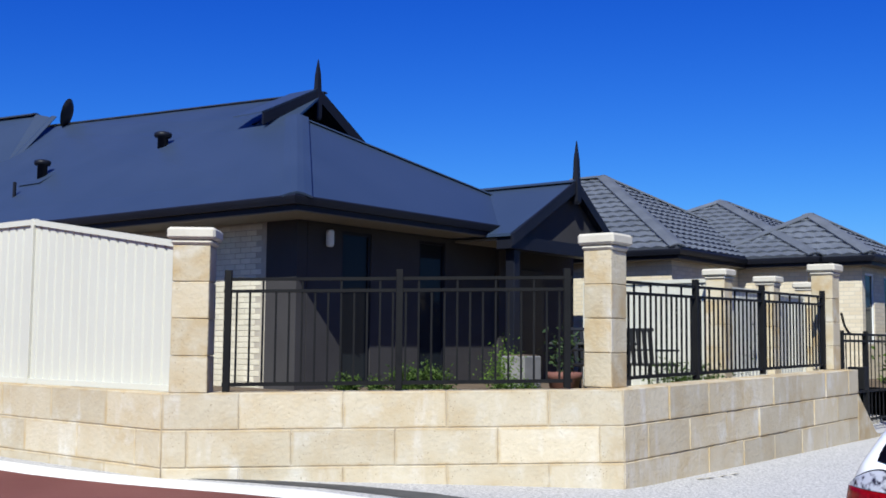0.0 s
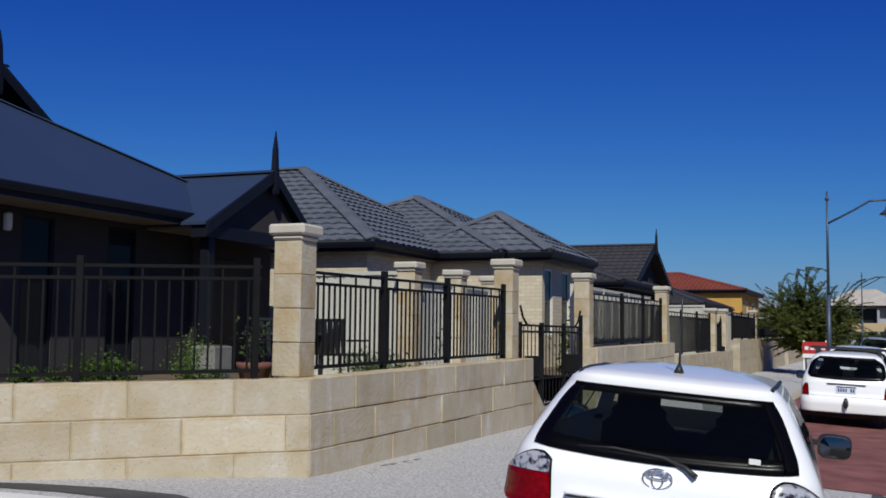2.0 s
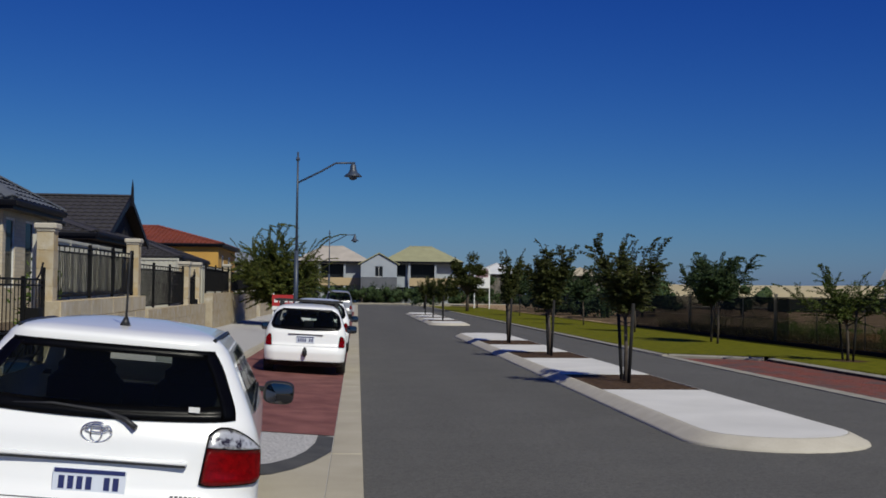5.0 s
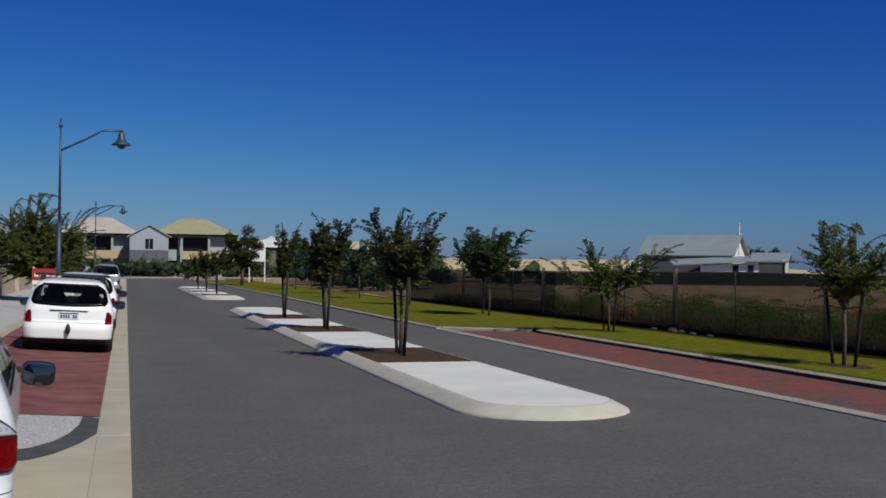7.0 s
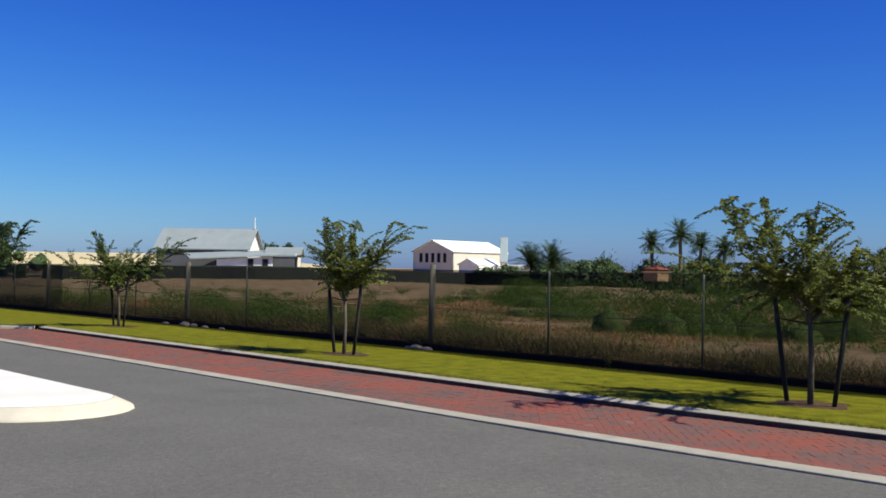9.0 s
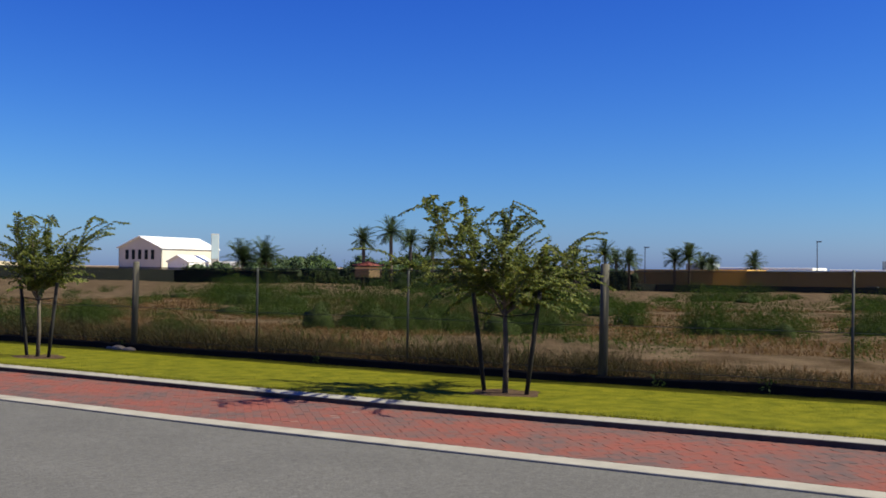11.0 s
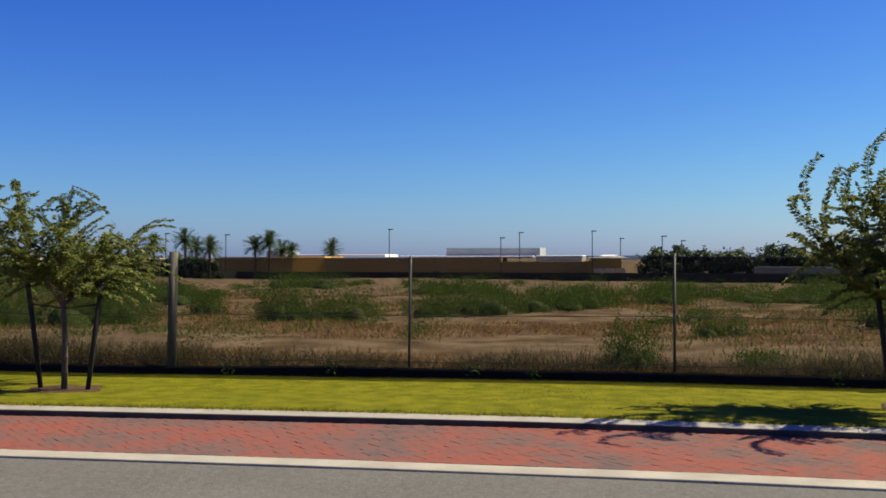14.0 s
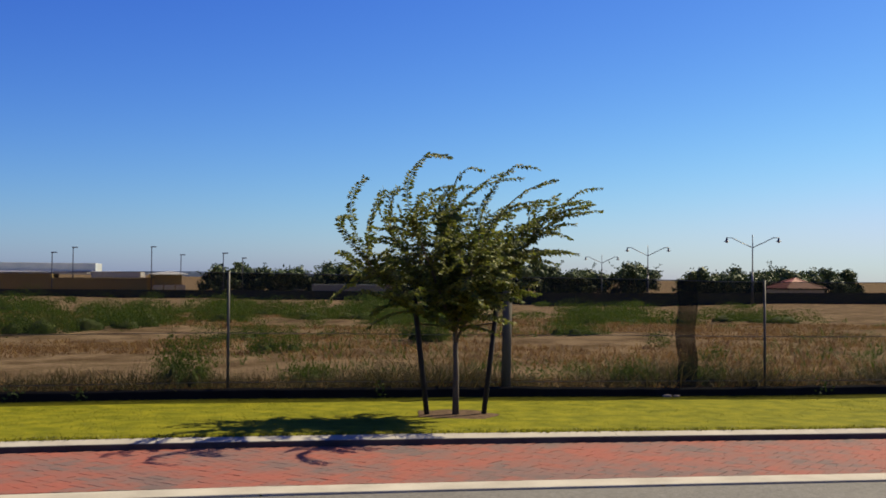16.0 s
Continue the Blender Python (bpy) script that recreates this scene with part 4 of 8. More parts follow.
def corner_house():
    t = thing("corner_house", (-16, 15, LOT), "single-storey house with dark steel roof, grey render and cream brick", "house")
    EX, EY0, EY1, ZE = -10.75, 10.4, 18.9, 3.69       # front eave, side eaves, eave level
    RY, RZ, WX, RF, GY = (EY0 + EY1) / 2, 6.40, -24.4, 6.87, 14.46
    tanp = (RZ - ZE) / ((EY1 - EY0) / 2)
    GX = -14.95                                        # gablet plane
    dx = EX - GX                                       # run of the front hip below the gablet
    hz = ZE + 3.2 * tanp
    # main slopes
    hl, gx, zr = (EX - 3.1, EY0 + 2.95, ZE + 3.08 * tanp), GX + 0.45, ZE - 0.45
    steel_sheet(t, [(EX, EY0, ZE), (EX, EY1, ZE), hl])
    steel_sheet(t, [(EX, EY0, ZE), hl, (GX + 0.45, RY, RZ), (WX, RY, RF), (WX, EY0, ZE)])
    steel_sheet(t, [(gx, EY1, zr), (WX, EY1, zr), (WX, RY, RF), (gx, RY, RZ)])
    steel_sheet(t, [(EX, EY1, ZE), (gx, EY1, zr), (gx, 15.8, 5.52), hl])
    ridge_cap(t, (EX, EY0, ZE + 0.02), (hl[0], hl[1], hl[2] + 0.03), r=0.13)
    ridge_cap(t, (EX, EY1, ZE + 0.02), (hl[0], hl[1], hl[2] + 0.02), r=0.06)
    ridge_cap(t, (GX + 0.5, RY, RZ + 0.03), (WX, RY, RF + 0.03), r=0.05)
    part("gable_end", slab(bm_new(), [(WX, EY0 + 0.4, LOT), (WX, EY1 - 0.4, LOT), (WX, EY1 - 0.4, ZE), (WX, RY, RF - 0.1), (WX, EY0 + 0.4, ZE)], (0.2, 0, 0)), M_CREAMBRICK, t)
    # gablet: dark infill and barge boards
    part("gablet", slab(bm_new(), [(GX + 0.1, hl[1] - 0.1, hz - 0.1), (GX + 0.1, 15.75, 5.5), (GX + 0.1, GY, RZ - 0.08)], (-0.1, 0, 0)), M_FASCIA, t, "dark louvred gablet infill")
    for s in (-1, 1):
        a, b = Vector((GX + 0.55, GY, RZ + 0.06)), Vector((GX + 0.6, GY + s * (1.45 if s < 0 else 1.33), 5.76 if s < 0 else 5.56))
        part("barge_board", slab(bm_new(), [a, b, b + Vector((0, 0, -0.24)), a + Vector((0, 0, -0.24))], (-0.04, 0, 0)), M_FASCIA, t, "dark barge board")
        c = Vector((-0.8, 0, 0))
        part("roof_sheet", slab(bm_new(), [a, b, b + c, a + c], (0, 0, -0.03)), M_STEELROOF, t)
    finial(t, GX + 0.5, GY, RZ, 0.62, 0.55)
    fascia_gutter(t, [(WX, EY0), (EX, EY0), (EX, EY1), (WX, EY1)], ZE - 0.01)
    # soffit
    bm = bm_new()
    box(bm, EX - 0.75, EX - 0.02, EY0 + 0.02, EY1 - 0.02, ZE - 0.225, ZE - 0.2)
    box(bm, WX, EX - 0.75, EY0 + 0.02, EY0 + 0.8, ZE - 0.225, ZE - 0.2)
    part("soffit", bm, M_SOFFIT, t, "cream soffit lining")
    # walls
    wx, wy, top = -11.55, 11.2, ZE - 0.225
    wins = ((12.15, 12.83, LOT + 0.08, 3.38), (14.04, 14.75, LOT + 0.05, 3.38))
    wall_panel(t, "front_wall", wx - 0.24, wx, wy + 0.21, 19.0, LOT - 0.1, top, M_RENDER, wins, label="grey rendered front wall")
    for a, b, c, d in wins:
        window(t, "y", wx, a, b, c, d, M_FASCIA, 0)
    part("pilaster", boxm(wx - 0.02, wx + 0.08, 16.25, 16.42, LOT, top), M_RENDER, t, "rendered downpipe pilaster")
    # cream brick side wall: brick courses with recessed joints
    part("side_wall", boxm(WX, wx - 0.66, wy + 0.012, wy + 0.24, LOT - 0.1, top), M_MORTAR, t, "mortar bed of the brick wall")
    bm = bm_new()
    part("side_return", boxm(wx - 0.66, wx - 0.002, wy - 0.008, wy + 0.2, LOT - 0.1, top), M_RENDER, t, "rendered wall edge")
    rows = int((top - LOT) / 0.086)
    meb = mesh_of(boxm(-0.115, 0.115, -0.05, 0.05, -0.038, 0.038, bev=0.004), "brick", M_CREAMBRICK)
    n = 0
    for r in range(rows):
        for k in range(10):
            x = wx - 0.90 - k * 0.24 - (0.12 if r % 2 else 0)
            piece("brick", meb, t, pose(x, wy + 0.055, LOT + 0.045 + r * 0.086))
    for r in range(rows):
        for k in range(10, 60):
            x = wx - 0.90 - k * 0.24 - (0.12 if r % 2 else 0)
            if x > WX + 0.2:
                box(bm, x - 0.115, x + 0.115, wy + 0.005, wy + 0.1, LOT + 0.007 + r * 0.086, LOT + 0.083 + r * 0.086)
    part("bricks", bm, M_CREAMBRICK, t, kind="stuff")
    # porch gable
    px, y0, y1, zb, za = -10.25, 14.85, 18.55, 3.50, 4.62
    ym = (y0 + y1) / 2 + 0.24
    for s, ya in ((-1, y0), (1, y1)):
        steel_sheet(t, [(px, ya, zb), (px, ym, za), (-13.6, ym, za), (-12.4, ya, zb)] if s < 0 else [(px, ya, zb), (-12.4, ya, zb), (-13.6, ym, za), (px, ym, za)], name="porch_roof")
        a, b = Vector((px + 0.05, ym, za + 0.03)), Vector((px + 0.05, ya - 0.0 * s, zb - 0.02))
        part("barge_board", slab(bm_new(), [a, b, b + Vector((0, 0, -0.2)), a + Vector((0, 0, -0.22))], (-0.045, 0, 0)), M_FASCIA, t, "dark barge board")
    ridge_cap(t, (px + 0.03, ym, za + 0.02), (-13.6, ym, za + 0.02))
    part("porch_gable", slab(bm_new(), [(px - 0.12, y0 + 0.25, zb - 0.02), (px - 0.12, y1 - 0.25, zb - 0.02), (px - 0.12, ym, za - 0.14)], (-0.08, 0, 0)), M_RENDER, t, "grey rendered porch gable")
    part("porch_beam", boxm(px - 0.32, px - 0.02, y0 + 0.05, y1 - 0.05, zb - 0.25, zb - 0.025), M_FASCIA, t, "dark porch beam")
    part("porch_ceiling", boxm(-11.5, px - 0.33, y0 + 0.1, y1 - 0.1, zb - 0.1, zb - 0.06), M_SOFFIT, t, "cream porch ceiling")
    for y in (y0 + 0.32, y1 - 0.1):
        part("porch_post", boxm(px - 0.26, px - 0.08, y - 0.09, y + 0.09, LOT, zb - 0.25, bev=0.01), M_FASCIA, t, "dark square porch post")
    finial(t, px + 0.02, ym, za, 0.75, 0.42)
    # front door behind the porch
    part("front_door", boxm(wx - 0.02, wx + 0.03, 16.9, 17.85, LOT, LOT + 2.1, bev=0.01), M_FASCIA, t, "dark front door")
    part("wall_light", boxm(wx, wx + 0.12, 11.77, 11.88, 3.1, 3.36, bev=0.03), M_WHITE, t, "white security floodlight on the wall")
    # vents and dish
    for x, y in ((-16.87, 12.75), (-20.0, 12.15)):
        z = ZE + (y - EY0) * (tanp + (-14.5 - x) * 0.0141)
        bm = turned(bm_new(), ((0.10, -0.25), (0.10, 0.24), (0.15, 0.24), (0.17, 0.28), (0.16, 0.33), (0.06, 0.36)), (x, y, z), 14)
        part("roof_vent", bm, M_FASCIA, t, "dark round roof vent", True)
        part("flashing", slab(bm_new(), [(x - 0.4, y - 0.3, z - 0.3 * tanp + 0.012), (x + 0.4, y - 0.3, z - 0.3 * tanp + 0.012), (x + 0.4, y + 0.3, z + 0.3 * tanp + 0.012), (x - 0.4, y + 0.3, z + 0.3 * tanp + 0.012)], (0, 0, -0.01)), M_STEELROOF, t, "grey vent flashing")
    m = Matrix.Translation((-22.95, RY - 0.1, RF + 0.17)) @ pose(0, 0, 0, 76, 0, -52) @ Matrix.Scale(0.78, 4)
    bm = turned(bm_new(), ((0.02, -0.09), (0.2, -0.07), (0.38, -0.02), (0.45, 0.03), (0.46, 0.035), (0.37, -0.01), (0.18, -0.055)), n=24, m=m)
    dish = part("satellite_dish", bm, M_STAKE, t, "dark satellite dish", True)
    part("dish_arm", rod(bm_new(), (-23.1, RY, RF - 0.4), (-23.1, RY - 0.1, RF + 0.18), 0.025), M_GALV, dish)
    # second wing behind
    steel_sheet(t, [(-23.5, 14.5, 6.99), (-23.86, 14.28, 7.08), (-28, 13.5, 7.06), (-27, 11.5, 5.0), (-22.93, 12.88, 5.36)], name="wing_roof")
    ridge_cap(t, (-23.5, 14.5, 7.03), (-22.93, 12.88, 5.4), r=0.06)
    ridge_cap(t, (-23.86, 14.28, 7.1), (-28, 13.5, 7.08))
    ridge_cap(t, (-24.3, 14.2, 7.05), (-24.0, 12.55, 5.35), r=0.04)
    part("wing_wall", boxm(-27.6, -24.62, 12.6, 18.3, LOT - 0.1, 5.2), M_CREAMBRICK, t, "cream brick wing wall")
    part("pipe", rod(bm_new(), (-19.9, 11.5, 4.2), (-19.9, 11.5, 4.75), 0.035), M_FASCIA, t)
    return t


corner_house()


def tiled_face(bm, e0, e1, r0, r1, rows, gap=0.30, lift=0.035):
    """Courses of wavy tiles on a roof face between an eave e0-e1 and a ridge r0-r1 (which may be one point)."""
    e0, e1, r0, r1 = (Vector(v) for v in (e0, e1, r0, r1))
    nrm = (e1 - e0).cross(r0 - e0).normalized()
    nrm = nrm if nrm.z > 0 else -nrm
    for i in range(rows):
        a0, a1 = e0.lerp(r0, i / rows), e1.lerp(r1, i / rows)
        b0, b1 = e0.lerp(r0, (i + 1) / rows), e1.lerp(r1, (i + 1) / rows)
        n = max(2, int((a1 - a0).length / gap)) * 4
        lo, hi, fr = [], [], []
        for k in range(n + 1):
            s = k / n
            wave = (0.0, 0.02, 0.035, 0.02)[k % 4]
            p, q = a0.lerp(a1, s), b0.lerp(b1, s)
            lo.append(bm.verts.new(p + nrm * (lift + wave)))
            hi.append(bm.verts.new(q + nrm * (wave * 0.6 + 0.004)))
            fr.append(bm.verts.new(p + nrm * 0.0))
        for k in range(n):
            bm.faces.new((lo[k], lo[k + 1], hi[k + 1], hi[k]))
            bm.faces.new((fr[k], fr[k + 1], lo[k + 1], lo[k]))


def hip_house(name, label, x0, x1, y0, y1, ze, zr, roofmat, wallmat, run=None, fascia=True, tiles=True, base=LOT, wins=()):
    """A hipped block: eaves x0..x1, y0..y1."""
    t = thing(name, ((x0 + x1) / 2, (y0 + y1) / 2, base), label, "house")
    w, l = x1 - x0, y1 - y0
    if w >= l:
        ra, rb = (x0 + l / 2, (y0 + y1) / 2, zr), (x1 - l / 2, (y0 + y1) / 2, zr)
    else:
        ra, rb = ((x0 + x1) / 2, y0 + w / 2, zr), ((x0 + x1) / 2, y1 - w / 2, zr)
    c = [(x0, y0, ze), (x1, y0, ze), (x1, y1, ze), (x0, y1, ze)]
    if w >= l:
        faces = ((c[0], c[1], ra, rb), (c[1], c[2], rb, rb), (c[2], c[3], rb, ra), (c[3], c[0], ra, ra))
    else:
        faces = ((c[0], c[1], ra, ra), (c[1], c[2], ra, rb), (c[2], c[3], rb, rb), (c[3], c[0], rb, ra))
    for e0, e1, r0, r1 in faces:
        pts = [e0, e1, r1] + ([r0] if r0 != r1 else [])
        part("roof_face", slab(bm_new(), pts, (0, 0, -0.06)), roofmat, t)
        if tiles:
            bm = bm_new()
            tiled_face(bm, e0, e1, r0, r1, max(4, int((Vector(r0) - Vector(e0)).length / 0.40)))
            part("roof_tiles", bm, roofmat, t, "courses of wavy concrete roof tiles", kind="stuff")
    for p, q in ((c[0], ra), (c[3], ra), (c[1], rb), (c[2], rb)) if w >= l else ((c[0], ra), (c[1], ra), (c[2], rb), (c[3], rb)):
        ridge_cap(t, Vector(p) + Vector((0, 0, 0.07)), Vector(q) + Vector((0, 0, 0.07)), roofmat, 0.11)
    if ra != rb:
        ridge_cap(t, Vector(ra) + Vector((0, 0, 0.06)), Vector(rb) + Vector((0, 0, 0.06)), roofmat, 0.11)
    fascia_gutter(t, [(x0, y1), (x0, y0), (x1, y0), (x1, y1), (x0, y1)], ze - 0.01)
    part("soffit", boxm(x0 + 0.02, x1 - 0.02, y0 + 0.02, y1 - 0.02, ze - 0.22, ze - 0.19), M_SOFFIT, t, "pale soffit lining")
    o = 0.3
    top = ze - 0.22
    wall_panel(t, "front_wall", x1 - o - 0.2, x1 - o, y0 + o, y1 - o, base - 0.1, top, wallmat, wins)
    for a, b, z0, z1 in wins:
        window(t, "y", x1 - o, a, b, z0, z1, M_WHITE, 0)
    wall_panel(t, "side_wall", x0 + o, x1 - o - 0.2, y0 + o, y0 + o + 0.2, base - 0.1, top, wallmat, axis="x")
    wall_panel(t, "side_wall", x0 + o, x1 - o - 0.2, y1 - o - 0.2, y1 - o, base - 0.1, top, wallmat, axis="x")
    wall_panel(t, "back_wall", x0 + o, x0 + o + 0.2, y0 + o + 0.2, y1 - o - 0.2, base - 0.1, top, wallmat)
    return t


def brick_mat(name, c1, c2, joint, bw=0.24, bh=0.086):
    """Brickwork seen from afar: bricks by position along the wall, with sunk joints."""
    m, n, l, b = node_mat(name)
    geo = n.new("ShaderNodeNewGeometry")
    sep = n.new("ShaderNodeSeparateXYZ")
    l.new(geo.outputs["Position"], sep.inputs[0])
    add = n.new("ShaderNodeMath")
    l.new(sep.outputs[0], add.inputs[0]), l.new(sep.outputs[1], add.inputs[1])
    com = n.new("ShaderNodeCombineXYZ")
    l.new(add.outputs[0], com.inputs[0]), l.new(sep.outputs[2], com.inputs[1])
    br = n.new("ShaderNodeTexBrick")
    br.inputs["Scale"].default_value = 1.0
    br.inputs["Brick Width"].default_value, br.inputs["Row Height"].default_value, br.inputs["Mortar Size"].default_value = bw, bh, 0.006
    br.inputs["Color1"].default_value, br.inputs["Color2"].default_value, br.inputs["Mortar"].default_value = (*c1, 1), (*c2, 1), (*joint, 1)
    l.new(com.outputs[0], br.inputs["Vector"])
    l.new(br.outputs["Color"], b.inputs["Base Color"])
    b.inputs["Roughness"].default_value = 0.9
    bp = n.new("ShaderNodeBump")
    bp.inputs["Strength"].default_value, bp.inputs["Distance"].default_value = 0.4, 0.01
    bp.invert = True
    l.new(br.outputs["Fac"], bp.inputs["Height"])
    l.new(bp.outputs[0], b.inputs["Normal"])
    return m


M_FARBRICK = brick_mat("cream_brickwork", (0.60, 0.53, 0.40), (0.52, 0.44, 0.31), (0.42, 0.38, 0.31))
# next house: three stepped hipped blocks under grey tiles
hip_house("tiled_house", "cream brick house wing under a grey tiled hip roof", -18.5, -9.7, 20.0, 28.0, 3.6, 5.85, M_TILE, M_FARBRICK)
hip_house("tiled_house", "cream brick house wing stepping forward under grey tiles", -15.9, -8.1, 23.4, 31.5, 3.6, 5.45, M_TILE, M_FARBRICK)
hip_house("tiled_house", "cream brick house front with tall windows under grey tiles", -10.95, -7.0, 23.6, 27.5, 3.6, 4.72, M_TILE, M_FARBRICK, wins=((24.1, 24.75, 1.7, 3.25), (25.5, 26.2, 1.9, 3.25)))


def gable_house(name, label, x0, x1, y0, y1, ze, zr, roofmat, wallmat, fin=True):
    """Ridge along x with a gable towards the street."""
    t = thing(name, ((x0 + x1) / 2, (y0 + y1) / 2, LOT), label, "house")
    ym = (y0 + y1) / 2
    for a in (y0, y1):
        part("roof_face", slab(bm_new(), [(x0, a, ze), (x1, a, ze), (x1, ym, zr), (x0, ym, zr)], (0, 0, -0.08)), roofmat, t)
        bm = bm_new()
        tiled_face(bm, (x0, a, ze), (x1, a, ze), (x0, ym, zr), (x1, ym, zr), 11)
        part("roof_tiles", bm, roofmat, t, "courses of dark roof tiles", kind="stuff")
        p, q = Vector((x1 + 0.03, ym, zr + 0.05)), Vector((x1 + 0.03, a, ze + 0.05))
        part("barge_board", slab(bm_new(), [p, q, q + Vector((0, 0, -0.25)), p + Vector((0, 0, -0.25))], (-0.05, 0, 0)), M_FASCIA, t, "dark barge board")
    ridge_cap(t, (x0, ym, zr + 0.06), (x1, ym, zr + 0.06), roofmat, 0.11)
    part("gable_wall", slab(bm_new(), [(x1 - 0.4, y0 + 0.4, LOT), (x1 - 0.4, y1 - 0.4, LOT), (x1 - 0.4, y1 - 0.4, ze), (x1 - 0.4, ym, zr - 0.25), (x1 - 0.4, y0 + 0.4, ze)], (-0.2, 0, 0)), wallmat, t, "grey rendered gable wall")
    wall_panel(t, "side_wall", x0, x1 - 0.6, y0 + 0.4, y0 + 0.6, LOT, ze, wallmat, axis="x")
    wall_panel(t, "side_wall", x0, x1 - 0.6, y1 - 0.6, y1 - 0.4, LOT, ze, wallmat, axis="x")
    fascia_gutter(t, [(x0, y0), (x1, y0)], ze - 0.02)
    if fin:
        finial(t, x1 + 0.05, ym, zr, 0.7, 0.4)
    return t


gable_house("gabled_house", "dark tiled house with a grey gable and finial", -18, -8.9, 41.0, 48.5, 3.68, 5.47, M_DARKTILE, M_RENDER)
hip_house("dark_house", "low house under charcoal tiles", -16, -8.2, 36.0, 43.5, 3.55, 4.7, M_DARKTILE, M_RENDER)
hip_house("dark_house", "low house under charcoal tiles", -17, -8.2, 53.0, 63.0, 3.3, 4.9, M_DARKTILE, M_RENDER)
hip_house("ochre_house", "ochre rendered house with a red tiled roof", -22, -8.3, 70, 80, 4.7, 6.05, M_REDTILE, M_YELLOW, wins=((72, 73.2, 2.2, 4.0), (75.5, 77, 2.2, 4.0)))
hip_house("grey_house", "grey roofed house among trees", -22, -8, 100, 112, 4.2, 6.6, mat("pale_grey_roof", (0.18, 0.2, 0.23), (0.23, 0.25, 0.28), 0.6, 1, 10), M_FARWALL, tiles=False)

# ---- two-storey houses at the end of the street ----
def two_storey(x0, x1, y, roofc, label, gable=None):
    t = thing("two_storey_house", ((x0 + x1) / 2, y + 5, 0), label, "house", "houses at the junction")
    rm = mat("pale_roof_tile", roofc, tuple(v * 0.8 for v in roofc), 0.7, 0.8, 8, 0.1)
    body = mat("house_render", (0.36, 0.39, 0.43), (0.31, 0.34, 0.38), 0.85, 0.6, 6, 0)
    w = x1 - x0
    holes = [(x0 + w * 0.08, x0 + w * 0.30, 4.1, 5.9), (x0 + w * 0.36, x0 + w * 0.66, 3.9, 6.0), (x0 + w * 0.14, x0 + w * 0.3, 0.6, 2.5), (x0 + w * 0.4, x0 + w * 0.64, 0.2, 2.5)]
    wall_panel(t, "front_wall", x0 + 0.4, x1 - 0.4, y + 0.5, y + 0.8, 0, 6.4, body, holes, axis="x", label="grey and white rendered front")
    for a, b, c, d in holes:
        window(t, "x", y + 0.5, a, b, c, d, M_FASCIA, 1, sign=-1, depth=0.2)
    part("house_body", boxm(x0 + 0.4, x1 - 0.4, y + 1.2, y + 9, 0, 6.4), body, t)
    part("floor_band", boxm(x0 + w * 0.34, x1 - 0.3, y - 0.6, y + 0.495, 2.7, 3.9), mat("sand_render", (0.5, 0.38, 0.22), (0.44, 0.33, 0.19), 0.85, 1, 9, 0), t, "sand-coloured balcony front")
    for k in (0.34, 0.66, 0.95):
        part("balcony_column", boxm(x0 + w * k - 0.15, x0 + w * k + 0.15, y - 0.55, y - 0.25, 0, 6.3), body, t)
    a, b = (x0 + w * 0.36, y + 4.8, 8.9), (x1 - w * 0.36, y + 4.8, 8.9)
    c = [(x0, y - 0.9, 6.4), (x1, y - 0.9, 6.4), (x1, y + 10, 6.4), (x0, y + 10, 6.4)]
    for pts in ((c[0], c[1], b, a), (c[1], c[2], b), (c[2], c[3], a, b), (c[3], c[0], a)):
        part("roof_face", slab(bm_new(), pts, (0, 0, -0.12)), rm, t, "pale tiled hip roof")
    ridge_cap(t, a, b, rm, 0.2)
    fascia_gutter(t, [(x0, y + 10), (x0, y - 0.9), (x1, y - 0.9), (x1, y + 10)], 6.38, h=0.3)
    if gable:
        g0, g1 = gable
        gm = (g0 + g1) / 2
        wall_panel(t, "gable_front", g0, g1, y - 1.4, y - 1.1, 0, 5.9, mat("dark_grey_render", (0.10, 0.105, 0.12), (0.13, 0.135, 0.15), 0.85, 1, 9, 0), ((gm - 0.6, gm + 0.6, 0.4, 2.3), (gm - 0.55, gm + 0.55, 4.0, 5.6)), axis="x", label="dark grey rendered gable front")
        for c, d in ((0.4, 2.3), (4.0, 5.6)):
            window(t, "x", y - 1.4, gm - 0.6, gm + 0.6, c, d, M_WHITE, 1, sign=-1)
        wall_panel(t, "gable_cladding", g0, g1, y - 1.45, y - 1.403, 3.95, 5.9, body, ((gm - 0.55, gm + 0.55, 4.0, 5.6),), axis="x", label="pale blue-grey upper cladding")
        part("gable_head", slab(bm_new(), [(g0, y - 1.45, 5.9), (g1, y - 1.45, 5.9), (gm, y - 1.45, 7.4)], (0, 0.3, 0)), body, t, "white gable head")
        for s, e in ((g0 - 0.4, 1), (g1 + 0.4, -1)):
            part("gable_roof", slab(bm_new(), [(gm, y - 1.7, 7.65), (s, y - 1.7, 5.9), (s, y + 2, 5.9), (gm, y + 4, 7.65)], (0, 0, -0.14)), rm, t)
    return t


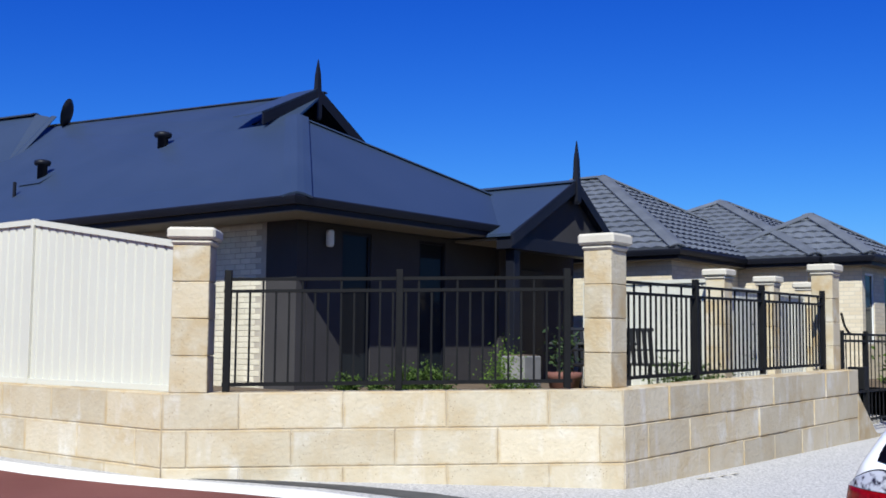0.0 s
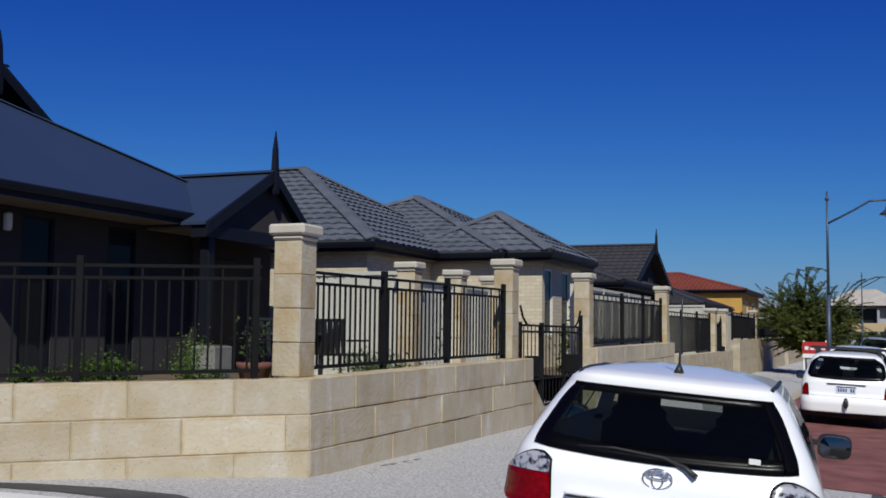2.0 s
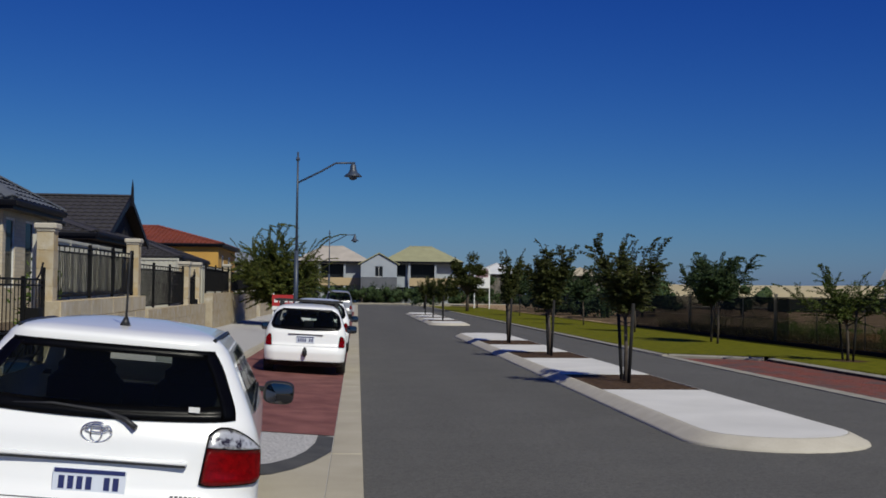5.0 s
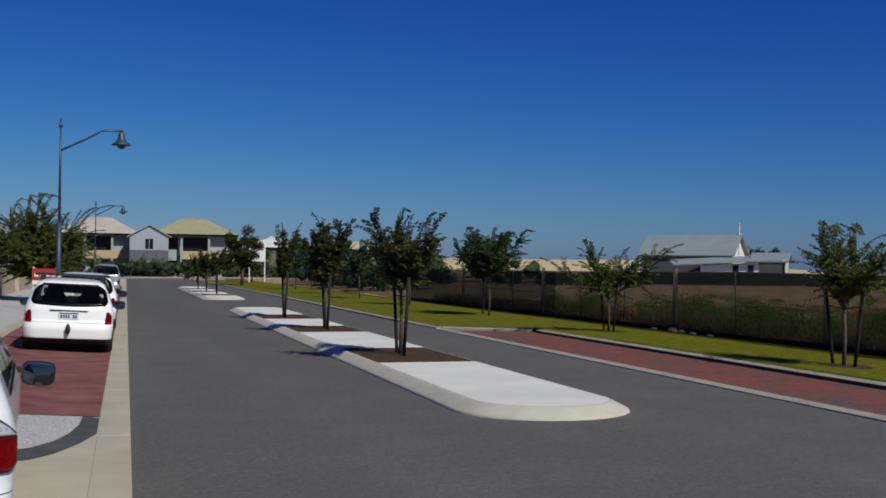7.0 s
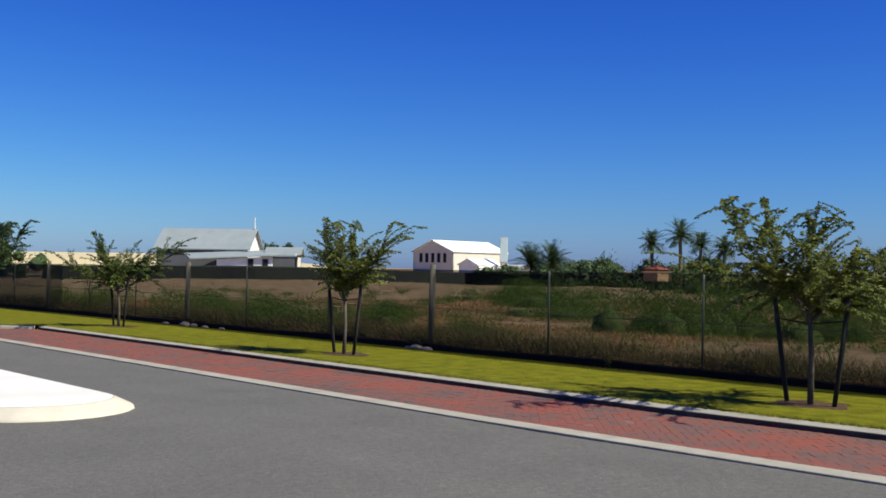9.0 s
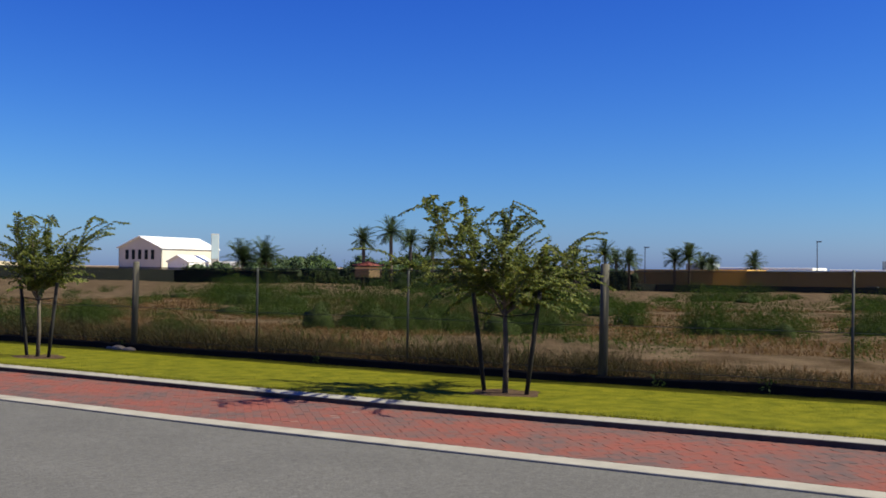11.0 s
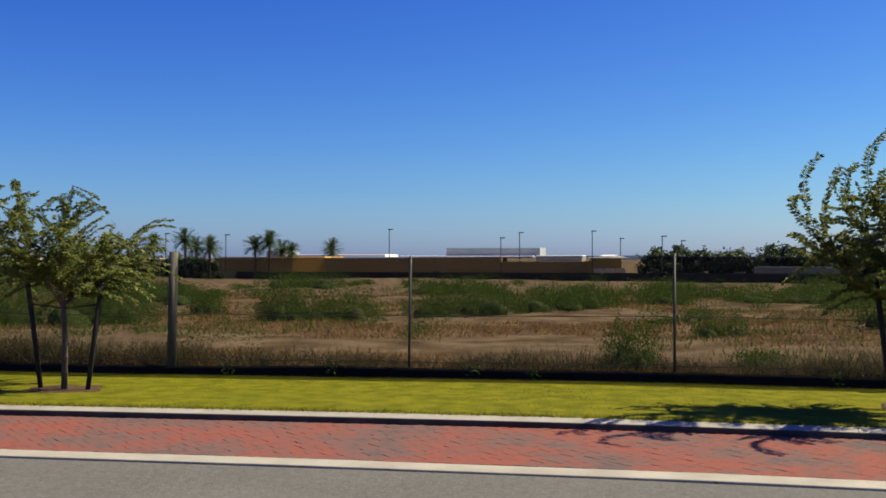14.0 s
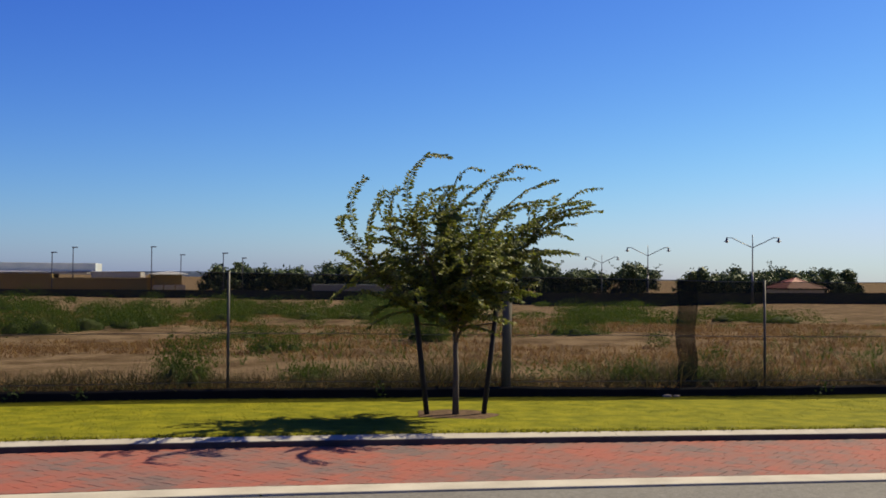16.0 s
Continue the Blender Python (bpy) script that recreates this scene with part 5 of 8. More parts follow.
M_BROWNWALL = mat("brown_rendered_wall", (0.13, 0.115, 0.095), (0.17, 0.15, 0.125), 0.85, 0.5, 6, 0)
two_storey(3.9, 16.2, 163, (0.34, 0.33, 0.19), "two-storey house with pale green-grey roof and gabled front", gable=(0.8, 6.2))
two_storey(-9.5, 2.4, 166, (0.47, 0.42, 0.36), "two-storey house with pale pinkish roof")
M_DOME = mat("white_roof", (0.62, 0.62, 0.62), (0.55, 0.55, 0.55), 0.6, 1, 9)
hip_house("white_roof_house", "far house under a pale roof", 17.5, 25.5, 160, 170, 4.6, 6.3, M_DOME, M_BROWNWALL, tiles=False, base=0)
hip_house("white_roof_house", "far house under a pale roof", 32, 38.5, 165, 172, 4.6, 5.9, mat("cream_roof", (0.48, 0.42, 0.30), (0.42, 0.36, 0.26), 0.6, 1, 9), M_BROWNWALL, tiles=False, base=0)
hip_house("white_roof_house", "far house under a white domed roof", 41.5, 49.5, 172, 181, 5.0, 6.7, M_DOME, M_BROWNWALL, tiles=False, base=0)

# ---- trees ----
def leaf(bm, p, size, rnd, droop=0.0):
    a = Vector((rnd.uniform(-1, 1), rnd.uniform(-1, 1), rnd.uniform(-0.7, 0.7) - droop)).normalized()
    b = a.cross(Vector((rnd.uniform(-1, 1), rnd.uniform(-1, 1), rnd.uniform(-1, 1)))).normalized()
    l, w = size * rnd.uniform(0.7, 1.3), size * rnd.uniform(0.35, 0.6)
    vs = [bm.verts.new(v) for v in (p, p + a * l * 0.5 + b * w * 0.5, p + a * l, p + a * l * 0.5 - b * w * 0.5)]
    bm.faces.new(vs)


def sprig(p, d, length, wind, rnd, n=7, gravity=0.35, ceil=99.0):
    """A drooping path of points from p along d."""
    pts = [p.copy()]
    d = d.normalized()
    for i in range(n):
        s = (i + 1) / n
        d = (d + wind * 0.16 * s + Vector((0, 0, -gravity * 0.22 * s)) + Vector((rnd.uniform(-1, 1), rnd.uniform(-1, 1), rnd.uniform(-1, 1))) * 0.10).normalized()
        if pts[-1].z > ceil:
            d.z = min(d.z, -0.12)
        pts.append(pts[-1] + d * length / n)
    return pts


def feather(bm, tw, size, rnd, step=0.02, start=0.0):
    """Pinnate leaves: small narrow leaflets in pairs along a twig, drooping a little."""
    for p, q in zip(tw, tw[1:]):
        d = (q - p)
        n = max(1, int(d.length / step))
        d.normalize()
        side = d.cross(Vector((rnd.uniform(-0.4, 0.4), rnd.uniform(-0.4, 0.4), 1))).normalized()
        for k in range(n):
            c = p.lerp(q, (k + rnd.random()) / n)
            for s in (-1, 1):
                a = (side * s * rnd.uniform(0.6, 1.0) + d * rnd.uniform(0.2, 0.7) + Vector((0, 0, rnd.uniform(-0.75, 0.15)))).normalized()
                l = size * rnd.uniform(0.7, 1.25)
                w = a.cross(Vector((rnd.uniform(-1, 1), rnd.uniform(-1, 1), rnd.uniform(-1, 1)))).normalized() * l * 0.2
                m = c + a * l * 0.5
                bm.faces.new([bm.verts.new(v) for v in (c, m + w, c + a * l, m - w)])


def young_tree(x, y, z, h, spread, seed, leafmat=None, fork=0.42, wind=(0.1, -0.9, 0.15), density=1.0, stakes=(-0.42, 0.42), leaf_size=0.072, label="staked young street tree with wind-blown drooping twigs", twiggy=1.0, limbs=7, group="young street trees", cap=0.96, side=0.75, whips=2):
    """Trunk, upright limbs that lean with the wind towards their ends, twigs feathered with small leaves."""
    rnd = random.Random(seed)
    wind = Vector(wind)
    t = thing("street_tree", (x, y, z), label, "tree", group)
    trunk, limbs_bm, crown = bm_new(), bm_new(), bm_new()
    zf = h * fork
    ceil = z + h * cap
    base = Vector((x, y, z - 0.05))
    fork_p = Vector((x + rnd.uniform(-0.04, 0.04), y + rnd.uniform(-0.04, 0.04), z + zf))
    bent(trunk, [base, base.lerp(fork_p, 0.5) + Vector((0.015, -0.012, 0)), fork_p], [0.042, 0.034, 0.028], 8)
    part("trunk", trunk, M_BARK, t, "thin grey-brown trunk", True)
    step = 0.27 * leaf_size / max(density, 0.6) ** 0.3
    for i in range(limbs):
        a = 2 * math.pi * (i + rnd.uniform(-0.3, 0.3)) / limbs
        out = rnd.uniform(0.2, 1.0) * side
        d = Vector((math.cos(a) * out * spread, math.sin(a) * out * spread, (h - zf) * rnd.uniform(0.45, 1.0)))
        pts = sprig(fork_p + Vector((0, 0, rnd.uniform(-0.16, 0.06))), d, d.length * rnd.uniform(0.82, 1.05), wind * 0.42, rnd, 7, 0.12, ceil - 0.12)
        bent(limbs_bm, pts, [0.019 - 0.0022 * k for k in range(len(pts))], 5)
        m = int((15 + rnd.randint(0, 5)) * density)
        for k in range(m):
            s = rnd.uniform(0.15, 1.0)
            j = min(int(s * 7), 6)
            q = pts[j].lerp(pts[j + 1], s * 7 - j)
            dd = (pts[j + 1] - pts[j]).normalized() * 0.65 + Vector((rnd.uniform(-1, 1), rnd.uniform(-1, 1), rnd.uniform(-0.55, 0.75)))
            L = rnd.uniform(0.22, 0.55) * spread * (1.15 - 0.45 * s) * twiggy
            tw = sprig(q, dd, L, wind * 1.1, rnd, 5, 0.55, ceil)
            bent(limbs_bm, tw, [0.005, 0.004, 0.004, 0.003, 0.002, 0.002], 3)
            feather(crown, tw, leaf_size, rnd, step)
        # long arching whips at the ends
        for k in range(whips if rnd.random() < 0.85 * twiggy else 0):
            tw = sprig(pts[-1 - k], (pts[-1] - pts[-3]).normalized() + Vector((rnd.uniform(-0.3, 0.3), rnd.uniform(-0.3, 0.3), 0.3)), rnd.uniform(0.35, 0.85) * spread, wind * 1.9, rnd, 8, 0.5, ceil + 0.12)
            bent(limbs_bm, tw, [0.006, 0.006, 0.005, 0.005, 0.004, 0.004, 0.003, 0.003, 0.002], 3)
            feather(crown, tw, leaf_size * 0.95, rnd, step * 0.85)
    part("limb_system", limbs_bm, M_BARK, t, "bare wind-bent limbs")
    part("crown", crown, leafmat or M_LEAF, t, "small feathery green leaves")
    for s in stakes:
        bm = bm_new()
        rod(bm, (x + 0.05 * s, y + s * 0.8, z - 0.05), (x - 0.03 * s, y + s * 1.23, z + min(1.42, h * 0.55)), 0.032, 0.032, 8)
        part("stake", bm, M_STAKE, t, "black timber stake", True)
        part("tie", rod(bm_new(), (x, y, z + 1.05), (x, y + s * 1.12, z + 1.1), 0.010, 0.010, 5), M_STAKE, t, "black tree tie")
    return t


def mulch_ring(x, y, z, r):
    bm = bm_new()
    rnd = random.Random(int(x * 10 + y))
    c = bm.verts.new((x, y, z + 0.012))
    inner = [bm.verts.new((x + r * 0.6 * math.cos(a), y + r * 0.6 * math.sin(a), z + 0.018)) for a in (2 * math.pi * k / 20 for k in range(20))]
    outer = [bm.verts.new((x + r * rnd.uniform(0.75, 1.15) * math.cos(a), y + r * rnd.uniform(0.75, 1.15) * math.sin(a), z + 0.006)) for a in (2 * math.pi * k / 20 for k in range(20))]
    for k in range(20):
        bm.faces.new((c, inner[k], inner[(k + 1) % 20]))
        bm.faces.new((inner[k], outer[k], outer[(k + 1) % 20], inner[(k + 1) % 20]))
    solo("mulch_ring", bm, M_MULCH, "round bark mulch patch under a street tree", "mulch", "mulch rings", "structure", True)


young_tree(13.25, -3.15, lawn_z(13.25, -3.15), 2.85, 1.6, 21, M_LEAFY, density=1.85, limbs=13, fork=0.36, leaf_size=0.07, wind=(-0.35, -1.0, 0.0), cap=1.0, side=0.85, whips=3, label="staked young street tree blown sideways by the wind")
young_tree(13.2, 7.22, lawn_z(13.2, 7.22), 2.55, 1.7, 24, M_LEAFY, density=1.7, limbs=9, wind=(-0.2, -0.55, -0.3), fork=0.47, side=1.15, cap=0.97, leaf_size=0.062)
young_tree(12.95, 17.0, lawn_z(12.95, 17.0), 2.5, 1.4, 23, M_LEAFY, density=1.25, limbs=9, side=1.1, fork=0.46, wind=(0.05, -0.6, 0))
young_tree(13.35, 27.9, lawn_z(13.35, 27.9), 2.5, 1.5, 31, M_LEAF, density=1.35, limbs=9, side=1.1, wind=(0.05, -0.6, 0))
young_tree(13.3, 38.2, lawn_z(13.3, 38.2), 3.2, 1.7, 37, M_DKLEAF, density=2.6, stakes=(), leaf_size=0.09)
young_tree(13.6, 39.8, lawn_z(13.6, 39.8), 3.0, 1.6, 38, M_DKLEAF, density=2.6, stakes=(), leaf_size=0.09)
young_tree(13.2, 49.5, lawn_z(13.2, 49.5), 3.2, 1.5, 41, M_DKLEAF, density=2.1, stakes=(), leaf_size=0.11)
young_tree(13.0, 60.0, lawn_z(13.0, 60.0), 3.3, 1.6, 43, M_DKLEAF, density=2.1, stakes=(), leaf_size=0.11)
young_tree(13.2, 71.0, lawn_z(13.2, 71.0), 3.3, 1.6, 47, M_DKLEAF, density=2.1, stakes=(), leaf_size=0.13)
young_tree(13.0, 84.0, lawn_z(13.0, 84.0), 3.6, 1.6, 53, M_DKLEAF, density=2.1, stakes=(), leaf_size=0.14)
for y, x in ((-3.15, 13.25), (7.22, 13.2), (17.0, 12.95), (27.9, 13.35)):
    mulch_ring(x, y, lawn_z(x, y), 0.55)
young_tree(5.2, 19.4, 0.12, 2.65, 1.0, 61, M_MIDLEAF, density=2.1, limbs=11, fork=0.46, label="staked young tree on the median with feathery leaves", group="median trees")
young_tree(5.3, 27.7, 0.12, 2.95, 0.85, 67, M_MIDLEAF, density=3.4, twiggy=0.7, limbs=14, wind=(-0.12, -0.35, -0.05), leaf_size=0.085, label="staked dense young tree on the median", group="median trees", fork=0.38, whips=1)
young_tree(5.2, 34.6, 0.12, 3.05, 0.70, 71, M_MIDLEAF, density=3.4, twiggy=0.62, limbs=14, wind=(0.02, -0.1, 0.1), leaf_size=0.09, label="staked dense upright tree on the median", group="median trees", fork=0.40, whips=1)
for i, y in enumerate((61.5, 69.5, 77.5)):
    young_tree(5.2, y, 0.12, 2.6, 0.75, 81 + i, M_MIDLEAF, density=2.8, twiggy=0.65, wind=(0, -0.1, 0.1), label="small staked tree on the farther median", group="median trees", leaf_size=0.12)


def clump_tree(x, y, z, h, w, seed, leafmat, label, name="tree", leaf_size=0.3, n=1500, trunk=0.25, group="", low=0.25, ragged=0.5):
    """A fuller tree: trunk with limbs, and a crown of leaf clumps at many centres, uneven in outline."""
    rnd = random.Random(seed)
    t = thing(name, (x, y, z), label, "tree", group)
    limbs, crown = bm_new(), bm_new()
    zf = h * 0.35
    bent(limbs, [(x, y, z - 0.1), (x + 0.05, y, z + zf * 0.6), (x, y + 0.05, z + zf)], [trunk, trunk * 0.8, trunk * 0.65], 8)
    centres = []
    for i in range(16 if n < 3000 else 40):
        a, r = rnd.uniform(0, 2 * math.pi), w * 0.5 * math.sqrt(rnd.uniform(0.05, 1))
        c = Vector((x + r * math.cos(a), y + r * math.sin(a), z + h * (low + (1 - low) * rnd.uniform(0.12, 0.95) * (1 - 0.35 * r / (w * 0.5)))))
        centres.append((c, rnd.uniform(0.1, 0.24) * w * (1 if n < 3000 else 0.75)))
        bent(limbs, [(x, y, z + zf * rnd.uniform(0.7, 1)), Vector((x, y, z + zf)).lerp(c, 0.5) + Vector((0, 0, 0.1 * h * 0.3)), c], [trunk * 0.45, trunk * 0.25, trunk * 0.08], 5)
    for i in range(n):
        c, r = centres[rnd.randrange(len(centres))]
        d = Vector((rnd.gauss(0, 1), rnd.gauss(0, 1), rnd.gauss(0, 0.8))) * r * 0.5
        d *= min(1.0, r * 0.95 / max(d.length, 1e-4))
        leaf(crown, c + d, leaf_size, rnd, 0.1)
    for i in range(int(26 * ragged)):
        c, r = centres[rnd.randrange(len(centres))]
        d = Vector((rnd.uniform(-1, 1), rnd.uniform(-1, 1), rnd.uniform(0.2, 1.2)))
        tw = sprig(c, d, r * rnd.uniform(1.6, 2.6), Vector((0, -0.5, 0.1)), rnd, 6, 0.3)
        for k in range(34):
            u = rnd.uniform(1, 6)
            q = min(int(u), 5)
            leaf(crown, tw[q].lerp(tw[q + 1], u - q), leaf_size * 0.6, rnd)
    if leaf_size > 0.2:
        for c, r in centres:
            lump = bmesh.ops.create_icosphere(crown, subdivisions=2, radius=r * 0.62)
            for v in lump["verts"]:
                v.co = c + v.co * (1 + 0.5 * noise.noise(v.co * (1.6 / r) + c))
    part("trunk", limbs, M_BARK, t, "trunk with spreading limbs", True)
    part("crown", crown, leafmat, t, "uneven green crown")
    return t


young_tree(-3.1, 46, 0.25, 3.6, 3.0, 3, M_LEAFY, fork=0.2, wind=(0.3, -0.3, -0.1), density=2.9, stakes=(), leaf_size=0.09, twiggy=0.95, cap=1.12, limbs=22, label="spreading feathery street tree beside the footpath", group="", whips=1)
clump_tree(10.6, 101, 0.1, 5.6, 3.5, 9, M_MIDLEAF, "dense round street tree near the junction", "street_tree", 0.2, 15000, 0.16, low=0.2, ragged=0.2)
for i, (x, y, h, w) in enumerate(((7.6, 118, 3.0, 2.4), (-2.7, 159.9, 2.6, 3.4), (1.0, 160.3, 2.5, 3.2), (4.8, 159.9, 2.6, 3.6), (9.2, 160.3, 2.8, 3.4), (14.5, 128, 4.6, 4.0), (22, 120, 4.4, 4.4), (30, 112, 4.0, 5.0), (27, 96, 3.4, 4.6), (38, 104, 3.6, 5.2), (-6, 159.8, 2.9, 3.2), (12.4, 159.9, 2.7, 3.8), (16, 160.3, 2.6, 3.8), (19.6, 159.9, 2.8, 3.8), (3.0, 160.6, 2.6, 3.6), (6.9, 160.6, 2.6, 3.6), (-0.9, 160.6, 2.6, 3.4), (23.2, 160.3, 2.8, 3.8),
                                   (18.0, 88, 3.2, 4.2), (19.5, 96, 3.0, 4.4), (18.5, 104, 3.0, 4.2), (22.5, 83, 3.2, 4.6), (18.6, 78, 2.8, 3.8), (20.5, 112, 3.0, 4.6))):
    clump_tree(x, y, 0.0, h, w, 100 + i, M_DKLEAF, "dark green shrub or tree by the junction", "street_tree", 0.3, 1500, 0.1, "trees by the junction", low=0.1)
# dark trees along the far side of the field
for i in range(16):
    rnd = random.Random(500 + i)
    x, y = 246 + rnd.uniform(-14, 14), -4 - i * 9.5 + rnd.uniform(-3, 3)
    clump_tree(x, y, field_z(x, y) - 0.5, rnd.uniform(6.8, 9.5), rnd.uniform(11, 15), 600 + i, M_DKLEAF, "dark gum tree beyond the field", "far_tree", 0.8, 5200, 0.3, "trees beyond the field", low=0.05)
for i, (x, y, h, w) in enumerate(((206, 143, 5.0, 10), (150, 128, 4.0, 9), (158, 120, 4.4, 10), (148, 134, 3.6, 9), (176, 150, 4.6, 9), (90, 139, 6.2, 6), (122, 112, 2.8, 9), (131, 108, 3.0, 9), (133, 97, 2.8, 8), (128, 88, 3.0, 8), (150, 96, 3.2, 10), (118, 120, 2.6, 8), (142, 88, 2.8, 9), (190, 160, 4.4, 9), (172, 96, 4.0, 9), (186, 84, 4.2, 9), (196, 92, 4.5, 11))):
    clump_tree(x, y, field_z(x, y) - 0.3, h, w, 700 + i, M_DKLEAF, "dark green tree beyond the field", "far_tree", 0.5, 3600, 0.25, "trees beyond the field", low=0.05)


def palm(x, y, z, h, r, seed, group="palms beyond the field"):
    rnd = random.Random(seed)
    t = thing("date_palm", (x, y, z), "tall date palm with a round head of fronds", "palm", group)
    bm = bm_new()
    bent(bm, [(x, y, z - 0.2), (x + 0.1, y, z + h * 0.5), (x, y, z + h)], [0.28, 0.24, 0.26], 8)
    part("trunk", bm, M_BARK, t, "rough straight palm trunk", True)
    fr = bm_new()
    for i in range(60):
        a, e = rnd.uniform(0, 2 * math.pi), rnd.uniform(-0.6, 1.4)
        d = Vector((math.cos(a) * math.cos(e), math.sin(a) * math.cos(e), math.sin(e)))
        pts = sprig(Vector((x, y, z + h)), d, r * rnd.uniform(0.85, 1.1), Vector((0, -0.1, 0)), rnd, 6, 0.9)
        side = d.cross(Vector((0, 0, 1))).normalized()
        for p, q in zip(pts, pts[1:]):
            for k in range(3):
                c = p.lerp(q, k / 3)
                along = (q - p).normalized()
                for s in (-1, 1):
                    tip = c + (along * 0.5 + side * s * 0.75 + Vector((0, 0, -0.25))) * r * 0.28
                    vs = [fr.verts.new(v) for v in (c, c + along * 0.09 * r * 0.4, tip)]
                    fr.faces.new(vs)
    part("fronds", fr, M_DKLEAF, t, "drooping dark green fronds")
    return t


# positions, crown height, frond length
for i, (x, y, top, r) in enumerate(((119.2, 91.4, 5.5, 1.9), (121.5, 88.4, 6.7, 2.2), (139.4, 97.7, 5.8, 2.1), (137.2, 92.0, 5.1, 2.1), (170.5, 84.5, 3.9, 2.0), (126.4, 121.0, 2.7, 3.2), (128.9, 118.6, 2.8, 3.4), (210.0, 81.7, 3.9, 2.4), (211.0, 79.0, 4.5, 2.8), (216.6, 78.4, 3.5, 2.2), (217.3, 76.5, 3.2, 2.1), (229.5, 71.4, 3.5, 2.5), (181.8, 84.0, 4.7, 2.4), (187.2, 84.3, 3.7, 2.1), (183.6, 80.1, 3.4, 2.3), (63.5, 196, 6.5, 2.4))):
    palm(x, y, field_z(x, y), top - field_z(x, y), r * 1.12, 900 + i)

# ---- parked cars ----
M_CARWHITE = mat("white_car_paint", (0.88, 0.88, 0.87), (0.86, 0.86, 0.85), 0.28, 0.7, 4, 0.0, coat=0.8)
M_CARSILVER = mat("silver_car_paint", (0.42, 0.42, 0.43), (0.38, 0.38, 0.39), 0.32, 0.7, 4, 0.0, metal=0.5, coat=0.6)
M_TRIM = mat("black_plastic_trim", (0.013, 0.013, 0.014), (0.02, 0.02, 0.02), 0.5, 8, 80, 0.05)
M_RUBBER = mat("tyre_rubber", (0.016, 0.016, 0.016), (0.028, 0.028, 0.028), 0.85, 10, 80, 0.2)
M_ALLOY = mat("alloy_wheel", (0.5, 0.5, 0.5), (0.42, 0.42, 0.42), 0.35, 8, 60, 0.0, metal=0.8)
M_CHROME = mat("chrome", (0.75, 0.75, 0.76), (0.7, 0.7, 0.71), 0.12, 8, 60, 0.0, metal=1.0)
M_REDLENS = mat("red_lamp_lens", (0.42, 0.002, 0.004), (0.20, 0.001, 0.002), 0.22, 30, 120, 0.05, coat=0.25, spec=0.3)
M_CLEARLENS = mat("silvered_lamp_lens", (0.05, 0.04, 0.07), (0.95, 0.95, 0.98), 0.15, 22, 40, 0.2, metal=0.3, coat=0.8, lo=0.56, hi=0.72)
M_MIRROR = mat("mirror_glass", (0.13, 0.13, 0.14), (0.12, 0.12, 0.13), 0.03, 8, 60, 0.0, metal=1.0)
M_PLATE = mat("number_plate", (0.70, 0.74, 0.83), (0.66, 0.70, 0.79), 0.4, 9, 60, 0.0)
M_NAVY = mat("navy_print", (0.015, 0.022, 0.11), (0.02, 0.03, 0.13), 0.5, 9, 60, 0.0)
M_SEAL = mat("black_gloss_seal", (0.003, 0.003, 0.004), (0.004, 0.004, 0.005), 0.3, 8, 80, 0.0, spec=0.25)
M_SEAT = mat("dark_seat_cloth", (0.007, 0.007, 0.007), (0.011, 0.011, 0.011), 0.9, 12, 90, 0.2)


def car_glass_mat():
    m, n, l, b = node_mat("tinted_car_glass")
    b.inputs["Base Color"].default_value = (0.004, 0.005, 0.005, 1)
    b.inputs["Roughness"].default_value = 0.02
    tr = n.new("ShaderNodeBsdfTransparent")
    tr.inputs["Color"].default_value = (0.72, 0.78, 0.74, 1)
    ms = n.new("ShaderNodeMixShader")
    ms.inputs[0].default_value = 0.3
    l.new(tr.outputs[0], ms.inputs[1])
    l.new(b.outputs[0], ms.inputs[2])
    l.new(ms.outputs[0], n["Material Output"].inputs["Surface"])
    return m


M_CARGLASS = car_glass_mat()


def table(rows, z):
    for (z0, v0), (z1, v1) in zip(rows, rows[1:]):
        if z <= z1:
            s = clamp((z - z0) / (z1 - z0))
            return v0 + (v1 - v0) * s
    return rows[-1][1]


